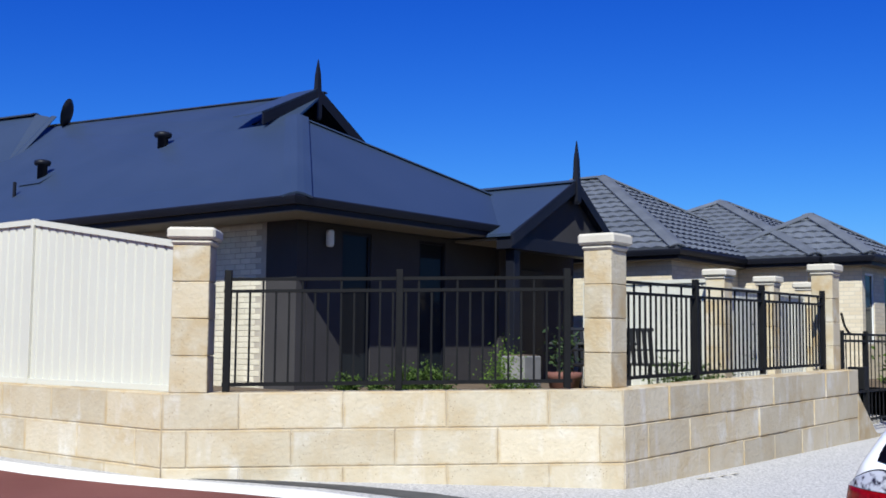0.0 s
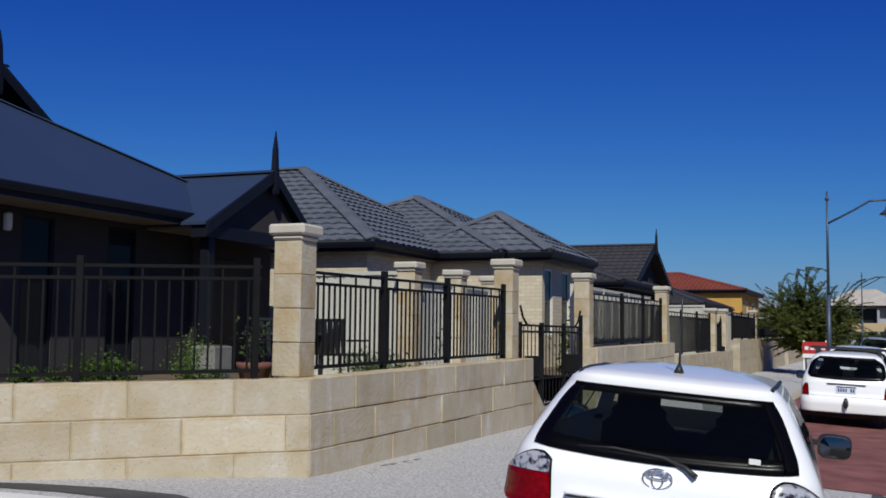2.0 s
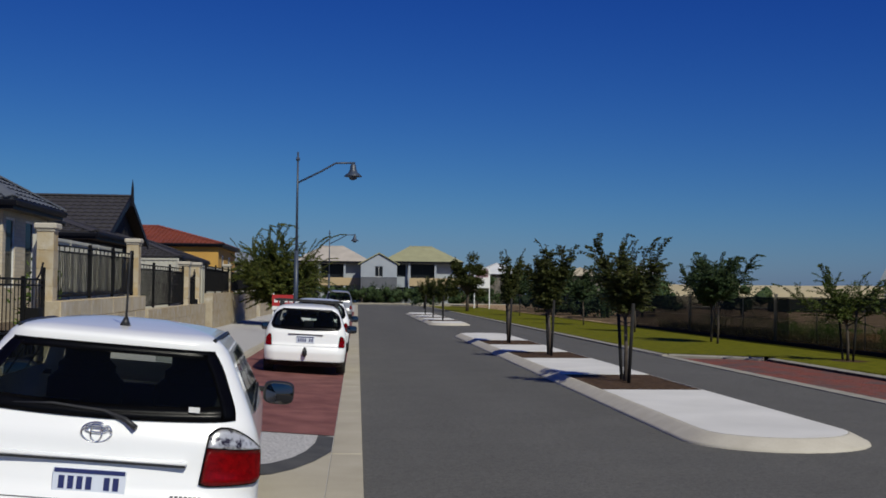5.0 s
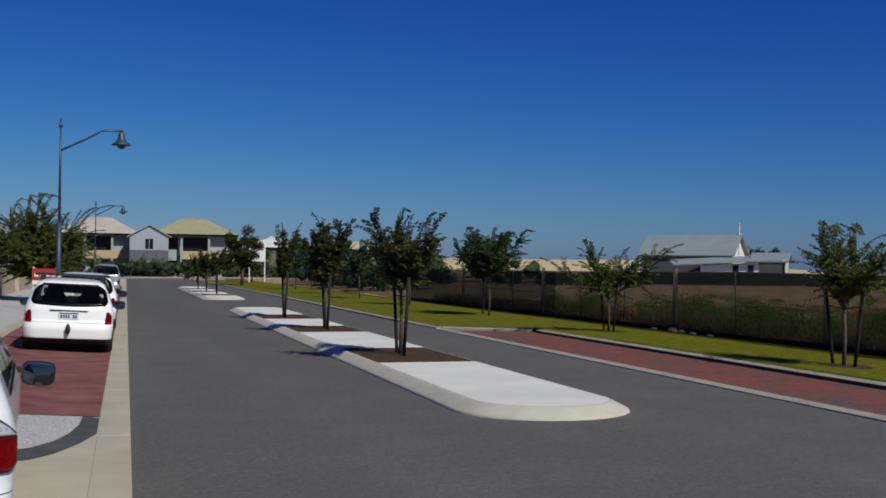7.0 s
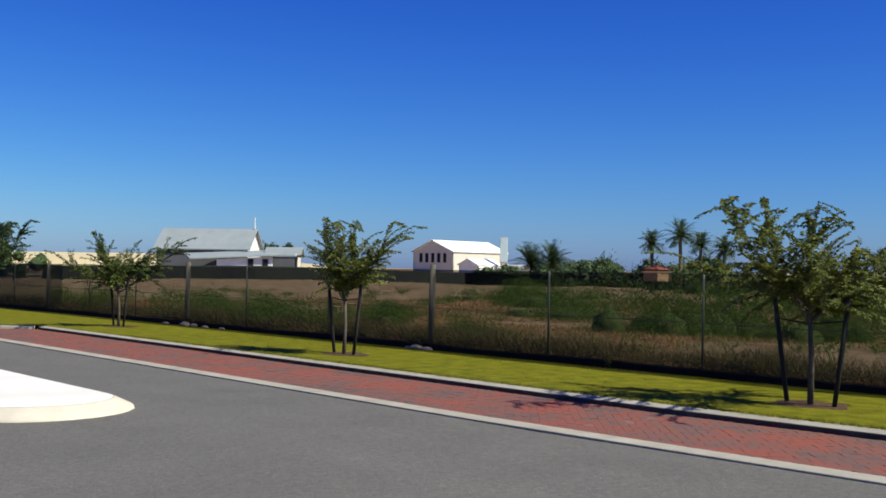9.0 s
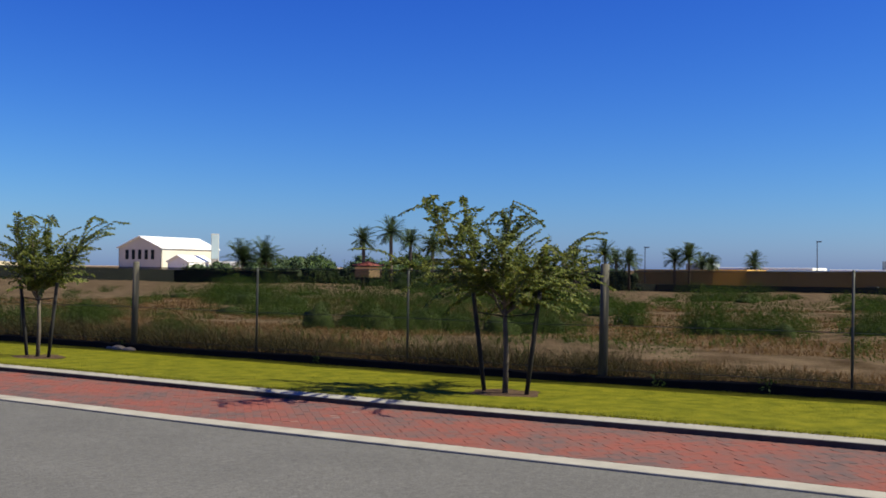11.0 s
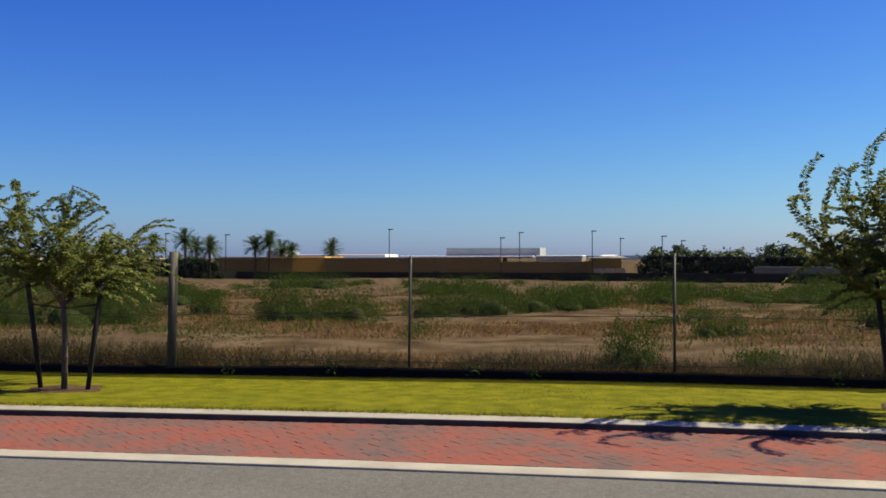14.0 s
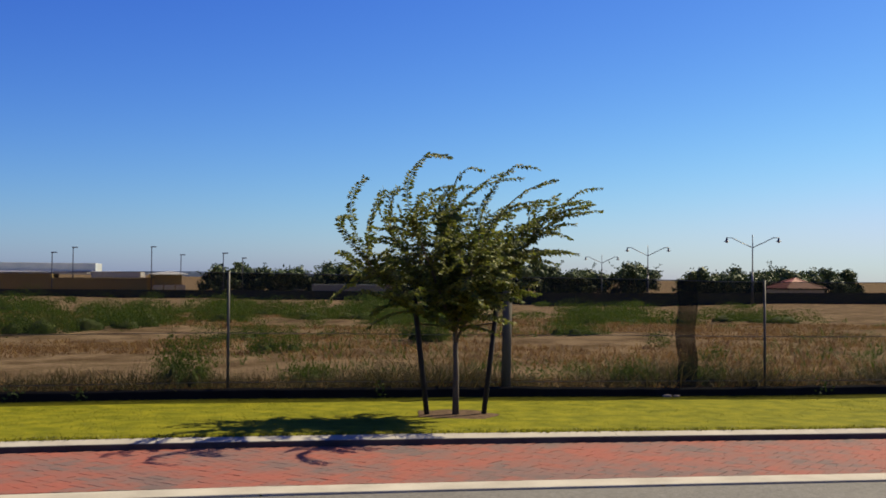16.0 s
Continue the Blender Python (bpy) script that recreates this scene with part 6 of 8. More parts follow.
class Shell:
    """A car body as a stack of rounded plan outlines; y runs forward from the rear bumper, x to the right."""

    def __init__(self, half, rear, front, rr, rf):
        self.half, self.rear, self.front, self.rr, self.rf = half, rear, front, rr, rf

    def at(self, k, z, off=0.0):
        w, y0, y1 = table(self.half, z), table(self.rear, z), table(self.front, z)
        r, f = min(table(self.rr, z), w * 0.9), min(table(self.rf, z), w * 0.9)
        s, k = (1 if k >= 0 else -1), abs(k)
        crown = 0.05
        if k <= 1:
            x, n = (w - r) * k, (0.1 * k, -1)
            y = y0
        elif k <= 2:
            a = (k - 1) * math.pi / 2
            x, y, n = w - r + r * math.sin(a), y0 + r - r * math.cos(a), (math.sin(a), -math.cos(a))
        elif k <= 3:
            x, y, n = w, y0 + r + (y1 - f - y0 - r) * (k - 2), (1, 0)
        elif k <= 4:
            a = (k - 3) * math.pi / 2
            x, y, n = w - f + f * math.cos(a), y1 - f + f * math.sin(a), (math.cos(a), math.sin(a))
        else:
            x, y, n = (w - f) * (5 - k), y1, (0, 1)
        y += crown * min(1, (x / max(w, 0.1)) ** 2) * (1 if k < 2 else 0) * (1 - max(0, k - 1))
        return Vector((s * (x + n[0] * off), y + n[1] * off, z))

    def k_of_x(self, x, z):
        w = table(self.half, z)
        r = min(table(self.rr, z), w * 0.9)
        a = abs(x)
        k = a / (w - r) if a <= w - r else 1 + math.asin(clamp((a - w + r) / r)) / (math.pi / 2)
        return math.copysign(k, x)

    def k_of_y(self, y, z):
        w, y0, y1 = table(self.half, z), table(self.rear, z), table(self.front, z)
        r, f = min(table(self.rr, z), w * 0.9), min(table(self.rf, z), w * 0.9)
        return 2 + clamp((y - y0 - r) / max(0.1, y1 - f - y0 - r))

    def hull(self, zs, holes):
        ks = [i / 14 for i in range(14)] + [1 + i / 9 for i in range(9)] + [2 + i / 56 for i in range(56)] + [3 + i / 9 for i in range(9)] + [4 + i / 12 for i in range(13)]
        ring = [-k for k in reversed(ks[1:-1])] + ks
        bm = bm_new()
        v = [[bm.verts.new(self.at(k, z)) for k in ring] for z in zs]
        n = len(ring)
        for i in range(len(zs) - 1):
            for j in range(n):
                q = (j + 1) % n
                kc = (ring[j] + ring[q]) / 2 if q else 5.0
                zc = (zs[i] + zs[i + 1]) / 2
                if not any(h(kc, zc, self.at(kc, zc)) for h in holes):
                    bm.faces.new((v[i][j], v[i][q], v[i + 1][q], v[i + 1][j]))
        bm.faces.new(v[0][::-1])
        bm.faces.new(v[-1])
        return bm

    def patch(self, z0, z1, lo, hi, off, nz=8, nk=14, thick=0.0):
        """A piece of the surface: z0, z1 functions of the share s across, lo, hi functions of z giving k."""
        bm = bm_new()
        v = []
        for i in range(nz + 1):
            row = []
            for j in range(nk + 1):
                s = j / nk
                z = z0(s) + (z1(s) - z0(s)) * i / nz
                row.append(bm.verts.new(self.at(lo(z) + (hi(z) - lo(z)) * s, z, off)))
            v.append(row)
        for i in range(nz):
            for j in range(nk):
                bm.faces.new((v[i][j], v[i][j + 1], v[i + 1][j + 1], v[i + 1][j]))
        if thick:
            bmesh.ops.solidify(bm, geom=bm.faces[:], thickness=thick)
        return bm


def superround(a, rx, rz, power):
    c, d = math.cos(a), math.sin(a)
    return rx * math.copysign(abs(c) ** power, c), rz * math.copysign(abs(d) ** power, d)


def pod(bm, centre, rx, ry, rz, power, nu=20, nv=10):
    """A closed rounded-box body."""
    rings = []
    for j in range(1, nv):
        b = math.pi * j / nv
        f = math.sin(b) ** power
        rings.append([bm.verts.new(centre + Vector((f * superround(2 * math.pi * k / nu, rx, rz, power)[0], -ry * math.copysign(abs(math.cos(b)) ** power, math.cos(b)), f * superround(2 * math.pi * k / nu, rx, rz, power)[1]))) for k in range(nu)])
    for a, b in zip(rings, rings[1:]):
        for k in range(nu):
            bm.faces.new((a[k], a[(k + 1) % nu], b[(k + 1) % nu], b[k]))
    bm.faces.new(rings[0][::-1])
    bm.faces.new(rings[-1])
    return bm


def wheel(t, x, y, r, side):
    w = part("wheel", bm_new(), None, t)
    m = pose(x, y, r, 0, 90, 0)
    part("tyre", turned(bm_new(), ((r * 0.62, -0.1), (r * 0.93, -0.1), (r, -0.07), (r, 0.07), (r * 0.93, 0.1), (r * 0.62, 0.1)), n=28, m=m), M_RUBBER, w, "black tyre", True)
    part("rim", turned(bm_new(), ((0.05, side * 0.085), (r * 0.3, side * 0.09), (r * 0.62, side * 0.07), (r * 0.64, 0.0)), n=20, m=m), M_ALLOY, w, "silver wheel", True)


def seat(t, x, y, rear=False):
    bm = bm_new()
    w = 0.25 if not rear else 0.6
    box(bm, x - w, x + w, y, y + 0.5, 0.35, 0.58, bev=0.05)
    box(bm, x - w, x + w, y - 0.12, y + 0.1, 0.5, 1.10 if not rear else 0.9, bev=0.07)
    if not rear:
        box(bm, x - 0.19, x + 0.19, y - 0.12, y + 0.06, 1.0, 1.2, bev=0.06)
    part("seat", bm, M_SEAT, t, "dark cloth seat", True)
    for dx in (0,) if not rear else (-0.34, 0.34):
        part("headrest", boxm(x + dx - 0.15, x + dx + 0.15, y - 0.14, y + 0.0, 0.88 if rear else 1.12, 1.0 if rear else 1.365, bev=0.045 if rear else 0.06), M_SEAT, t, "dark headrest", True)


def car(name, label, shell, place, paint, top, glass_z, rear_w, light, extras, roofz, length, wheel_r=0.31, axle=(0.75, 3.35), half=0.76):
    t = thing(name, (0, 0, 0), label, "car", "parked cars")
    zs = [0.17, 0.2, 0.24] + span(0.28, top - 0.07, 0.03) + [top - 0.045, top - 0.025, top - 0.01, top]
    gz0, gz1 = glass_z
    rw0, rw1 = rear_w

    def rear_edge(z):
        u = clamp((z - gz0) / (gz1 - gz0))
        return rw0 + (rw1 - rw0) * u - extras.get("round", 0.02) * (max(0.0, u - 0.6) / 0.4) ** 2.5 - extras.get("round", 0.03) * 0.6 * (max(0.0, 0.25 - u) / 0.25) ** 2

    in_rear = lambda k, z, p: abs(k) < 2 and p.y < length * 0.3 and gz0 + 0.02 < z < gz1 - 0.02 and abs(p.x) < rear_edge(z) - 0.02
    side_lo, side_hi = roofz
    in_side = lambda k, z, p: 2.0 <= abs(k) <= 3.0 and gz0 + 0.04 < z < gz1 - 0.02 and side_lo(z) < p.y < side_hi(z)
    in_front = lambda k, z, p: abs(k) > 3.4 and gz0 + 0.08 < z < gz1
    arches = lambda k, z, p: 2 <= abs(k) <= 3 and min((p.y - a) ** 2 for a in axle) + (z - wheel_r) ** 2 < (wheel_r + 0.055) ** 2
    part("body", shell.hull(zs, (in_rear, in_side, in_front, arches)), paint, t, "car body shell", True)
    rg = part("rear_window", shell.patch(lambda s: gz0 - 0.02 + 0.03 * (2 * s - 1) ** 2, lambda s: gz1, lambda z: -shell.k_of_x(rear_edge(z), z), lambda z: shell.k_of_x(rear_edge(z), z), 0.006, 10, 22), M_CARGLASS, t, "tinted rear window", True)
    # black border of the rear window
    for nm, a, b, c, d in (("top", gz1 - 0.035, gz1 + 0.012, -1, 1), ("bottom", gz0 - 0.03, gz0 + 0.045, -1, 1)):
        part("window_seal", shell.patch(lambda s: a + (0.03 * (2 * s - 1) ** 2 if nm == "bottom" else 0), lambda s: b + (0.035 * (2 * s - 1) ** 2 if nm == "bottom" else 0), lambda z: -shell.k_of_x(rear_edge(z), z), lambda z: shell.k_of_x(rear_edge(z), z), 0.010, 2, 20, 0.004), M_SEAL, rg, "black window edge", True)
    for sgn in (-1, 1):
        part("window_seal", shell.patch(lambda s: gz0, lambda s: gz1, lambda z: sgn * shell.k_of_x(rear_edge(z) - 0.07, z), lambda z: sgn * shell.k_of_x(rear_edge(z) + 0.005, z), 0.010, 10, 3, 0.004), M_SEAL, rg, "black window edge", True)
        sw = part("side_window", shell.patch(lambda s: gz0 + 0.03, lambda s: gz1 - 0.01, lambda z: sgn * shell.k_of_y(side_lo(z) - 0.02, z), lambda z: sgn * shell.k_of_y(side_hi(z) + 0.02, z), 0.006, 8, 20), M_CARGLASS, t, "tinted side glass", True)
        for y in (1.55, 2.15):
            part("pillar", shell.patch(lambda s: gz0 + 0.02, lambda s: gz1, lambda z: sgn * shell.k_of_y(y, z), lambda z: sgn * shell.k_of_y(y + 0.07, z), 0.012, 6, 2, 0.006), M_TRIM, sw, "black door pillar", True)
        part("sill_trim", shell.patch(lambda s: gz0, lambda s: gz0 + 0.03, lambda z: sgn * shell.k_of_y(side_lo(z), z), lambda z: sgn * shell.k_of_y(side_hi(z), z), 0.012, 2, 20, 0.004), M_TRIM, sw, "black window trim", True)
        part("windscreen", shell.patch(lambda s: gz0 + 0.06, lambda s: gz1 + 0.01, lambda z: sgn * 3.4, lambda z: sgn * 5.0, 0.006, 6, 14), M_CARGLASS, t, "tinted windscreen", True) if sgn > 0 else None
        lx0, lx1, lz0, lz1 = light
        tall = lz1 - lz0
        top_edge = lambda s: lz1 - tall * (0.14 * (max(0.0, 0.2 - s) / 0.2) ** 2 + 0.38 * clamp((s - 0.3) / 0.7) ** 1.5)
        low_edge = lambda s: lz0 + tall * (0.04 * (max(0.0, 0.12 - s) / 0.12) ** 2 + 0.03 * s + 0.10 * clamp((s - 0.8) / 0.2) ** 2)
        mid_edge = lambda s: lz0 + tall * (0.65 - 0.04 * s)
        inner_k = lambda z: sgn * shell.k_of_x(lx0 + (z - lz0) * 0.10, z)
        part("lamp_bezel", shell.patch(lambda s: low_edge(s) - 0.009, lambda s: top_edge(s) + 0.009, lambda z: sgn * shell.k_of_x(lx0 - 0.009 + (z - lz0) * 0.10, z), lambda z: sgn * min(2.0, lx1 + 0.03), 0.012, 8, 18, 0.008), M_SEAL, t, "dark lamp surround", True)
        lamp = part("tail_lamp", shell.patch(low_edge, mid_edge, inner_k, lambda z: sgn * lx1, 0.022, 6, 18, 0.02), M_REDLENS, t, "red tail lamp", True)
        part("indicator_lens", shell.patch(lambda s: mid_edge(s) + 0.004, top_edge, inner_k, lambda z: sgn * lx1, 0.020, 6, 18, 0.02), M_CLEARLENS if extras.get("clear") else M_REDLENS, lamp, "silvered reversing lens" if extras.get("clear") else "upper lamp lens", True)
        bm = bm_new()
        my = side_hi(gz0) - 0.05
        c = shell.at(shell.k_of_y(my, gz0), gz0 - 0.02)
        centre = Vector((sgn * (c.x + 0.165), c.y, gz0 - 0.045))
        centre.z -= 0.015
        pod(bm, centre, 0.122, 0.07, 0.094, 0.55)
        mr = part("door_mirror", bm, extras.get("mirror", M_TRIM), t, "dark door mirror", True)
        bm = bm_new()
        # convex glass
        rings = [[bm.verts.new((f * u, 0.62 * ((f * u) ** 2 + (f * v) ** 2) - 0.006, f * v)) for u, v in (superround(2 * math.pi * k / 24, 0.106, 0.079, 0.6) for k in range(24))] for f in (0.15, 0.4, 0.7, 0.9, 1.0)]
        bm.faces.new(rings[0])
        for p, q in zip(rings, rings[1:]):
            for k in range(24):
                bm.faces.new((p[k], q[k], q[(k + 1) % 24], p[(k + 1) % 24]))
        bm.transform(Matrix.Translation(centre + Vector((sgn * 0.004, -0.076, -0.002))) @ pose(0, 0, 0, -3, 0, 0))
        part("mirror_glass", bm, M_MIRROR, mr, "convex mirror glass", True)
        part("mirror_arm", boxm(min(sgn * (c.x - 0.04), sgn * (c.x + 0.07)), max(sgn * (c.x - 0.04), sgn * (c.x + 0.07)), my - 0.02, my + 0.03, gz0 - 0.07, gz0 - 0.03), M_TRIM, mr)
        for y in axle:
            wheel(t, sgn * half, y, wheel_r, sgn)
    part("underbody", boxm(-0.7, 0.7, 0.25, length - 0.3, 0.16, 0.34), M_TRIM, t, "dark underbody")
    part("bumper_gap", shell.patch(lambda s: 0.578, lambda s: 0.582, lambda z: -1.9, lambda z: 1.9, 0.003, 1, 30), M_TRIM, t, "bumper joint")
    zp = extras.get("plate", 0.69)
    yp = shell.at(0, zp).y
    pl = part("number_plate", boxm(-0.186, 0.186, yp - 0.022, yp - 0.012, zp - 0.067, zp + 0.067, bev=0.003), M_PLATE, t, "pale blue-white plate")
    part("plate_band", boxm(-0.18, 0.18, yp - 0.025, yp - 0.0225, zp + 0.042, zp + 0.064), M_NAVY, pl, "navy band")
    for i in range(7):
        if i != 4:
            x = -0.155 + i * 0.046
            part("plate_bar", boxm(x, x + 0.030, yp - 0.025, yp - 0.0225, zp - 0.042, zp + 0.026), M_NAVY, pl, "plain navy bar")
    hz = zp + 0.115
    yh = shell.at(0, hz).y
    wide = extras.get("strip", 0.36)
    part("tailgate_handle", boxm(-wide, wide, yh - 0.028, yh + 0.03, hz - 0.004, hz + 0.016, bev=0.007), paint, t, "body-coloured tailgate strip", True)
    # shade below the tailgate strip, put in as a dark bar
    part("handle_shade_strip", boxm(-wide + 0.01, wide - 0.01, yh - 0.022, yh + 0.02, hz - 0.016, hz - 0.005), M_TRIM, t, "dark strip painted as the shade under the handle")
    for x in (-0.36, 0.36):
        seat(t, x, 2.0)
    seat(t, 0, 1.05, True)
    part("dashboard", boxm(-0.66, 0.66, 2.75, 3.05, 0.7, gz0 - 0.07, bev=0.04), M_SEAT, t, "dark dashboard", True)
    part("interior_mirror", boxm(-0.12, 0.12, 2.44, 2.47, gz1 - 0.12, gz1 - 0.05, bev=0.012), M_TRIM, t)
    part("parcel_floor", boxm(-0.68, 0.68, 0.4, 0.95, 0.72, 0.76), M_SEAT, t)
    t.matrix_basis = place
    return t


def hatchback():
    sh = Shell([(0.17, 0.78), (0.28, 0.85), (0.45, 0.88), (0.72, 0.88), (0.88, 0.865), (0.97, 0.835), (1.08, 0.785), (1.25, 0.70), (1.38, 0.63), (1.44, 0.58), (1.48, 0.48), (1.515, 0.2)],
               [(0.17, 0.16), (0.26, 0.05), (0.42, 0.0), (0.56, 0.01), (0.62, 0.08), (0.75, 0.12), (0.90, 0.14), (1.0, 0.19), (1.15, 0.30), (1.3, 0.42), (1.38, 0.49), (1.41, 0.46), (1.45, 0.52), (1.48, 0.8), (1.515, 1.3)],
               [(0.17, 4.15), (0.4, 4.24), (0.6, 4.22), (0.75, 4.1), (0.88, 3.8), (0.95, 3.45), (1.05, 3.15), (1.2, 2.85), (1.35, 2.5), (1.44, 2.2), (1.48, 1.95), (1.515, 1.5)],
               [(0.17, 0.3), (0.6, 0.36), (0.9, 0.30), (1.0, 0.24), (1.4, 0.22), (1.515, 0.1)],
               [(0.17, 0.5), (0.9, 0.5), (1.1, 0.35), (1.4, 0.3), (1.515, 0.1)])
    m = Matrix.Translation((-1.115, 5.74, 0.024)) @ pose(0, 0, 0, 0, 4.9, 4.6) @ Matrix.Diagonal((1, 1, 0.985, 1))
    t = car("hatchback_car", "white five-door hatchback parked at the kerb with a roof aerial", sh, Matrix.Identity(4), M_CARWHITE, 1.515, (1.028, 1.375), (0.725, 0.57),
            (0.565, 1.80, 0.685, 0.985), {"clear": True, "plate": 0.672, "strip": 0.49, "mirror": M_TRIM}, (lambda z: 0.75 + (z - 1.0) * 0.9, lambda z: 3.05 - (z - 1.0) * 1.45), 4.24)
    # badge: three plain chrome rings
    yb = sh.at(0, 0.925).y - 0.012
    for rx, rz in ((0.078, 0.054), (0.030, 0.052), (0.055, 0.020)):
        bm = bm_new()
        pts = [(rx * math.cos(2 * math.pi * k / 24), yb, 0.925 + (0.02 if rx == 0.055 else 0) + rz * math.sin(2 * math.pi * k / 24)) for k in range(25)]
        bent(bm, pts, [0.006] * 25, 5)
        part("badge_ring", bm, M_CHROME, t, "chrome badge ring", True)
    for x0, n in ((-0.60, 6), (0.42, 7)):
        for i in range(n):
            y = sh.at(sh.k_of_x(x0 + i * 0.024, 0.615), 0.615).y
            part("letter_bar", boxm(x0 + i * 0.024, x0 + i * 0.024 + 0.017, y - 0.012, y + 0.0, 0.605, 0.625), M_CHROME, t)
    bm = bm_new()
    bent(bm, [(0.2, 0.14, 0.965), (0.14, 0.17, 1.0), (0.02, 0.205, 1.035), (-0.25, 0.22, 1.055), (-0.48, 0.235, 1.04)], [0.018, 0.016, 0.012, 0.009, 0.006], 6)
    part("rear_wiper", bm, M_TRIM, t, "black rear wiper", True)
    part("aerial", rod(rod(bm_new(), (0, 0.85, 1.475), (0, 0.86, 1.53), 0.035, 0.012, 10), (0, 0.86, 1.52), (0, 0.72, 1.93), 0.008, 0.005, 6), M_TRIM, t, "black roof aerial", True)
    for s in (-1, 1):
        bm = bm_new()
        bent(bm, [(s * x, y, z) for x, y, z in ((0.545, 0.60, 1.446), (0.565, 1.0, 1.456), (0.575, 1.7, 1.456), (0.565, 2.2, 1.424))], [0.013] * 4, 6)
        part("roof_strip", bm, M_TRIM, t, "black roof drip strip")
    part("window_sticker", boxm(0.46, 0.52, 0.205, 0.207, 1.06, 1.09, m=pose(0, 0.02, 0, 0, 0, 0)), M_WHITE, t, "small white window sticker")
    t.matrix_basis = m
    return t


hatchback()


def wagon(name, label, place, paint, h=1.44, rack=True, size=1.0):
    k = h / 1.44
    sh = Shell([(0.17, 0.76), (0.28, 0.83), (0.5, 0.85), (0.8, 0.845), (0.92 * k, 0.82), (1.05 * k, 0.77), (1.25 * k, 0.69), (1.36 * k, 0.63), (1.42 * k, 0.5), (1.44 * k, 0.3)],
               [(0.17, 0.12), (0.26, 0.02), (0.45, 0.0), (0.55, 0.03), (0.62, 0.10), (0.85 * k, 0.13), (1.0 * k, 0.2), (1.2 * k, 0.34), (1.33 * k, 0.43), (1.39 * k, 0.5), (1.44 * k, 1.0)],
               [(0.17, 4.2), (0.4, 4.28), (0.6, 4.25), (0.75, 4.0), (0.9 * k, 3.4), (1.05 * k, 3.1), (1.25 * k, 2.75), (1.38 * k, 2.4), (1.44 * k, 1.9)],
               [(0.17, 0.25), (0.9, 0.25), (1.4 * k, 0.2)], [(0.17, 0.45), (0.9, 0.45), (1.1, 0.3), (1.4 * k, 0.25)])
    t = car(name, label, sh, Matrix.Identity(4), paint, h, (0.93 * k, 1.33 * k), (0.74, 0.64), (0.69, 1.6, 0.58, 0.80), {"plate": 0.71, "round": 0.13}, (lambda z: 0.7 + (z - 0.9) * 0.7, lambda z: 3.0 - (z - 0.9) * 1.3), 4.28)
    part("valance", sh.patch(lambda s: 0.165, lambda s: 0.27, lambda z: -2.0, lambda z: 2.0, 0.006, 2, 24, 0.006), M_TRIM, t, "dark lower edge of the bumper", True)
    if rack:
        for y in (1.2, 2.1):
            part("roof_bar", boxm(-0.74, 0.74, y, y + 0.06, h + 0.04, h + 0.09, bev=0.01), M_TRIM, t, "black roof rack bar")
            for x in (-0.6, 0.6):
                part("rack_foot", boxm(x - 0.03, x + 0.03, y - 0.01, y + 0.06, h - 0.09, h + 0.05), M_TRIM, t)
        part("tow_bar", turned(bm_new(), ((0.02, 0), (0.05, 0.05), (0.05, 0.12), (0.02, 0.2)), (0.0, -0.05, 0.36), 10), M_TRIM, t, "black tow ball cover", True)
    t.matrix_basis = place @ Matrix.Scale(size, 4)
    return t


wagon("station_wagon", "older white station wagon with roof rack and tow ball", pose(-0.70, 21.2, 0.085, 0, 2.5, 1.0), M_CARWHITE, size=0.94)
wagon("small_car", "small white car parked ahead of the wagon", pose(-0.75, 29.0, 0.085, 0, 2.5, 0.5), M_CARWHITE, 1.42, False)
wagon("silver_suv", "silver sport utility wagon parked down the street", pose(-0.85, 66.5, 0.09, 0, 2.5, 0.5), M_CARSILVER, 1.70, False)

# ---- field fence, lamps, sign ----
FX = 15.85
fence = thing("field_fence", (FX, 10, 0.1), "chain-mesh fence on timber and steel posts along the field", "fence")
for y in (49.6, 39.2, 28.72, 17.76, 7.01, -4.45, -15.4):
    part("timber_post", rod(bm_new(), (FX, y, -0.2), (FX + 0.01, y - 0.03, 1.84 + fall(y)), 0.072, 0.066, 10), M_POST, fence, "weathered round timber post", True)
for y in (46.1, 42.6, 35.6, 32.1, 25.4, 21.6, 14.29, 10.73, 3.3, -0.48, -8.55, -12.0):
    part("steel_post", rod(bm_new(), (FX, y, -0.2), (FX + 0.006, y + 0.03 * math.sin(y * 7), 1.74 + fall(y)), 0.019, 0.019, 8), M_GALV, fence, "thin galvanised post", True)
reach = span(-40, 60, 2.0)
for z in (1.72, 0.88, 0.2):
    bm = bm_new()
    bent(bm, [(FX, y, z + fall(y) + 0.008 * math.sin(y * 2.1 + z)) for y in reach], [0.006] * len(reach), 4)
    part("wire", bm, M_GALV, fence, "straining wire")
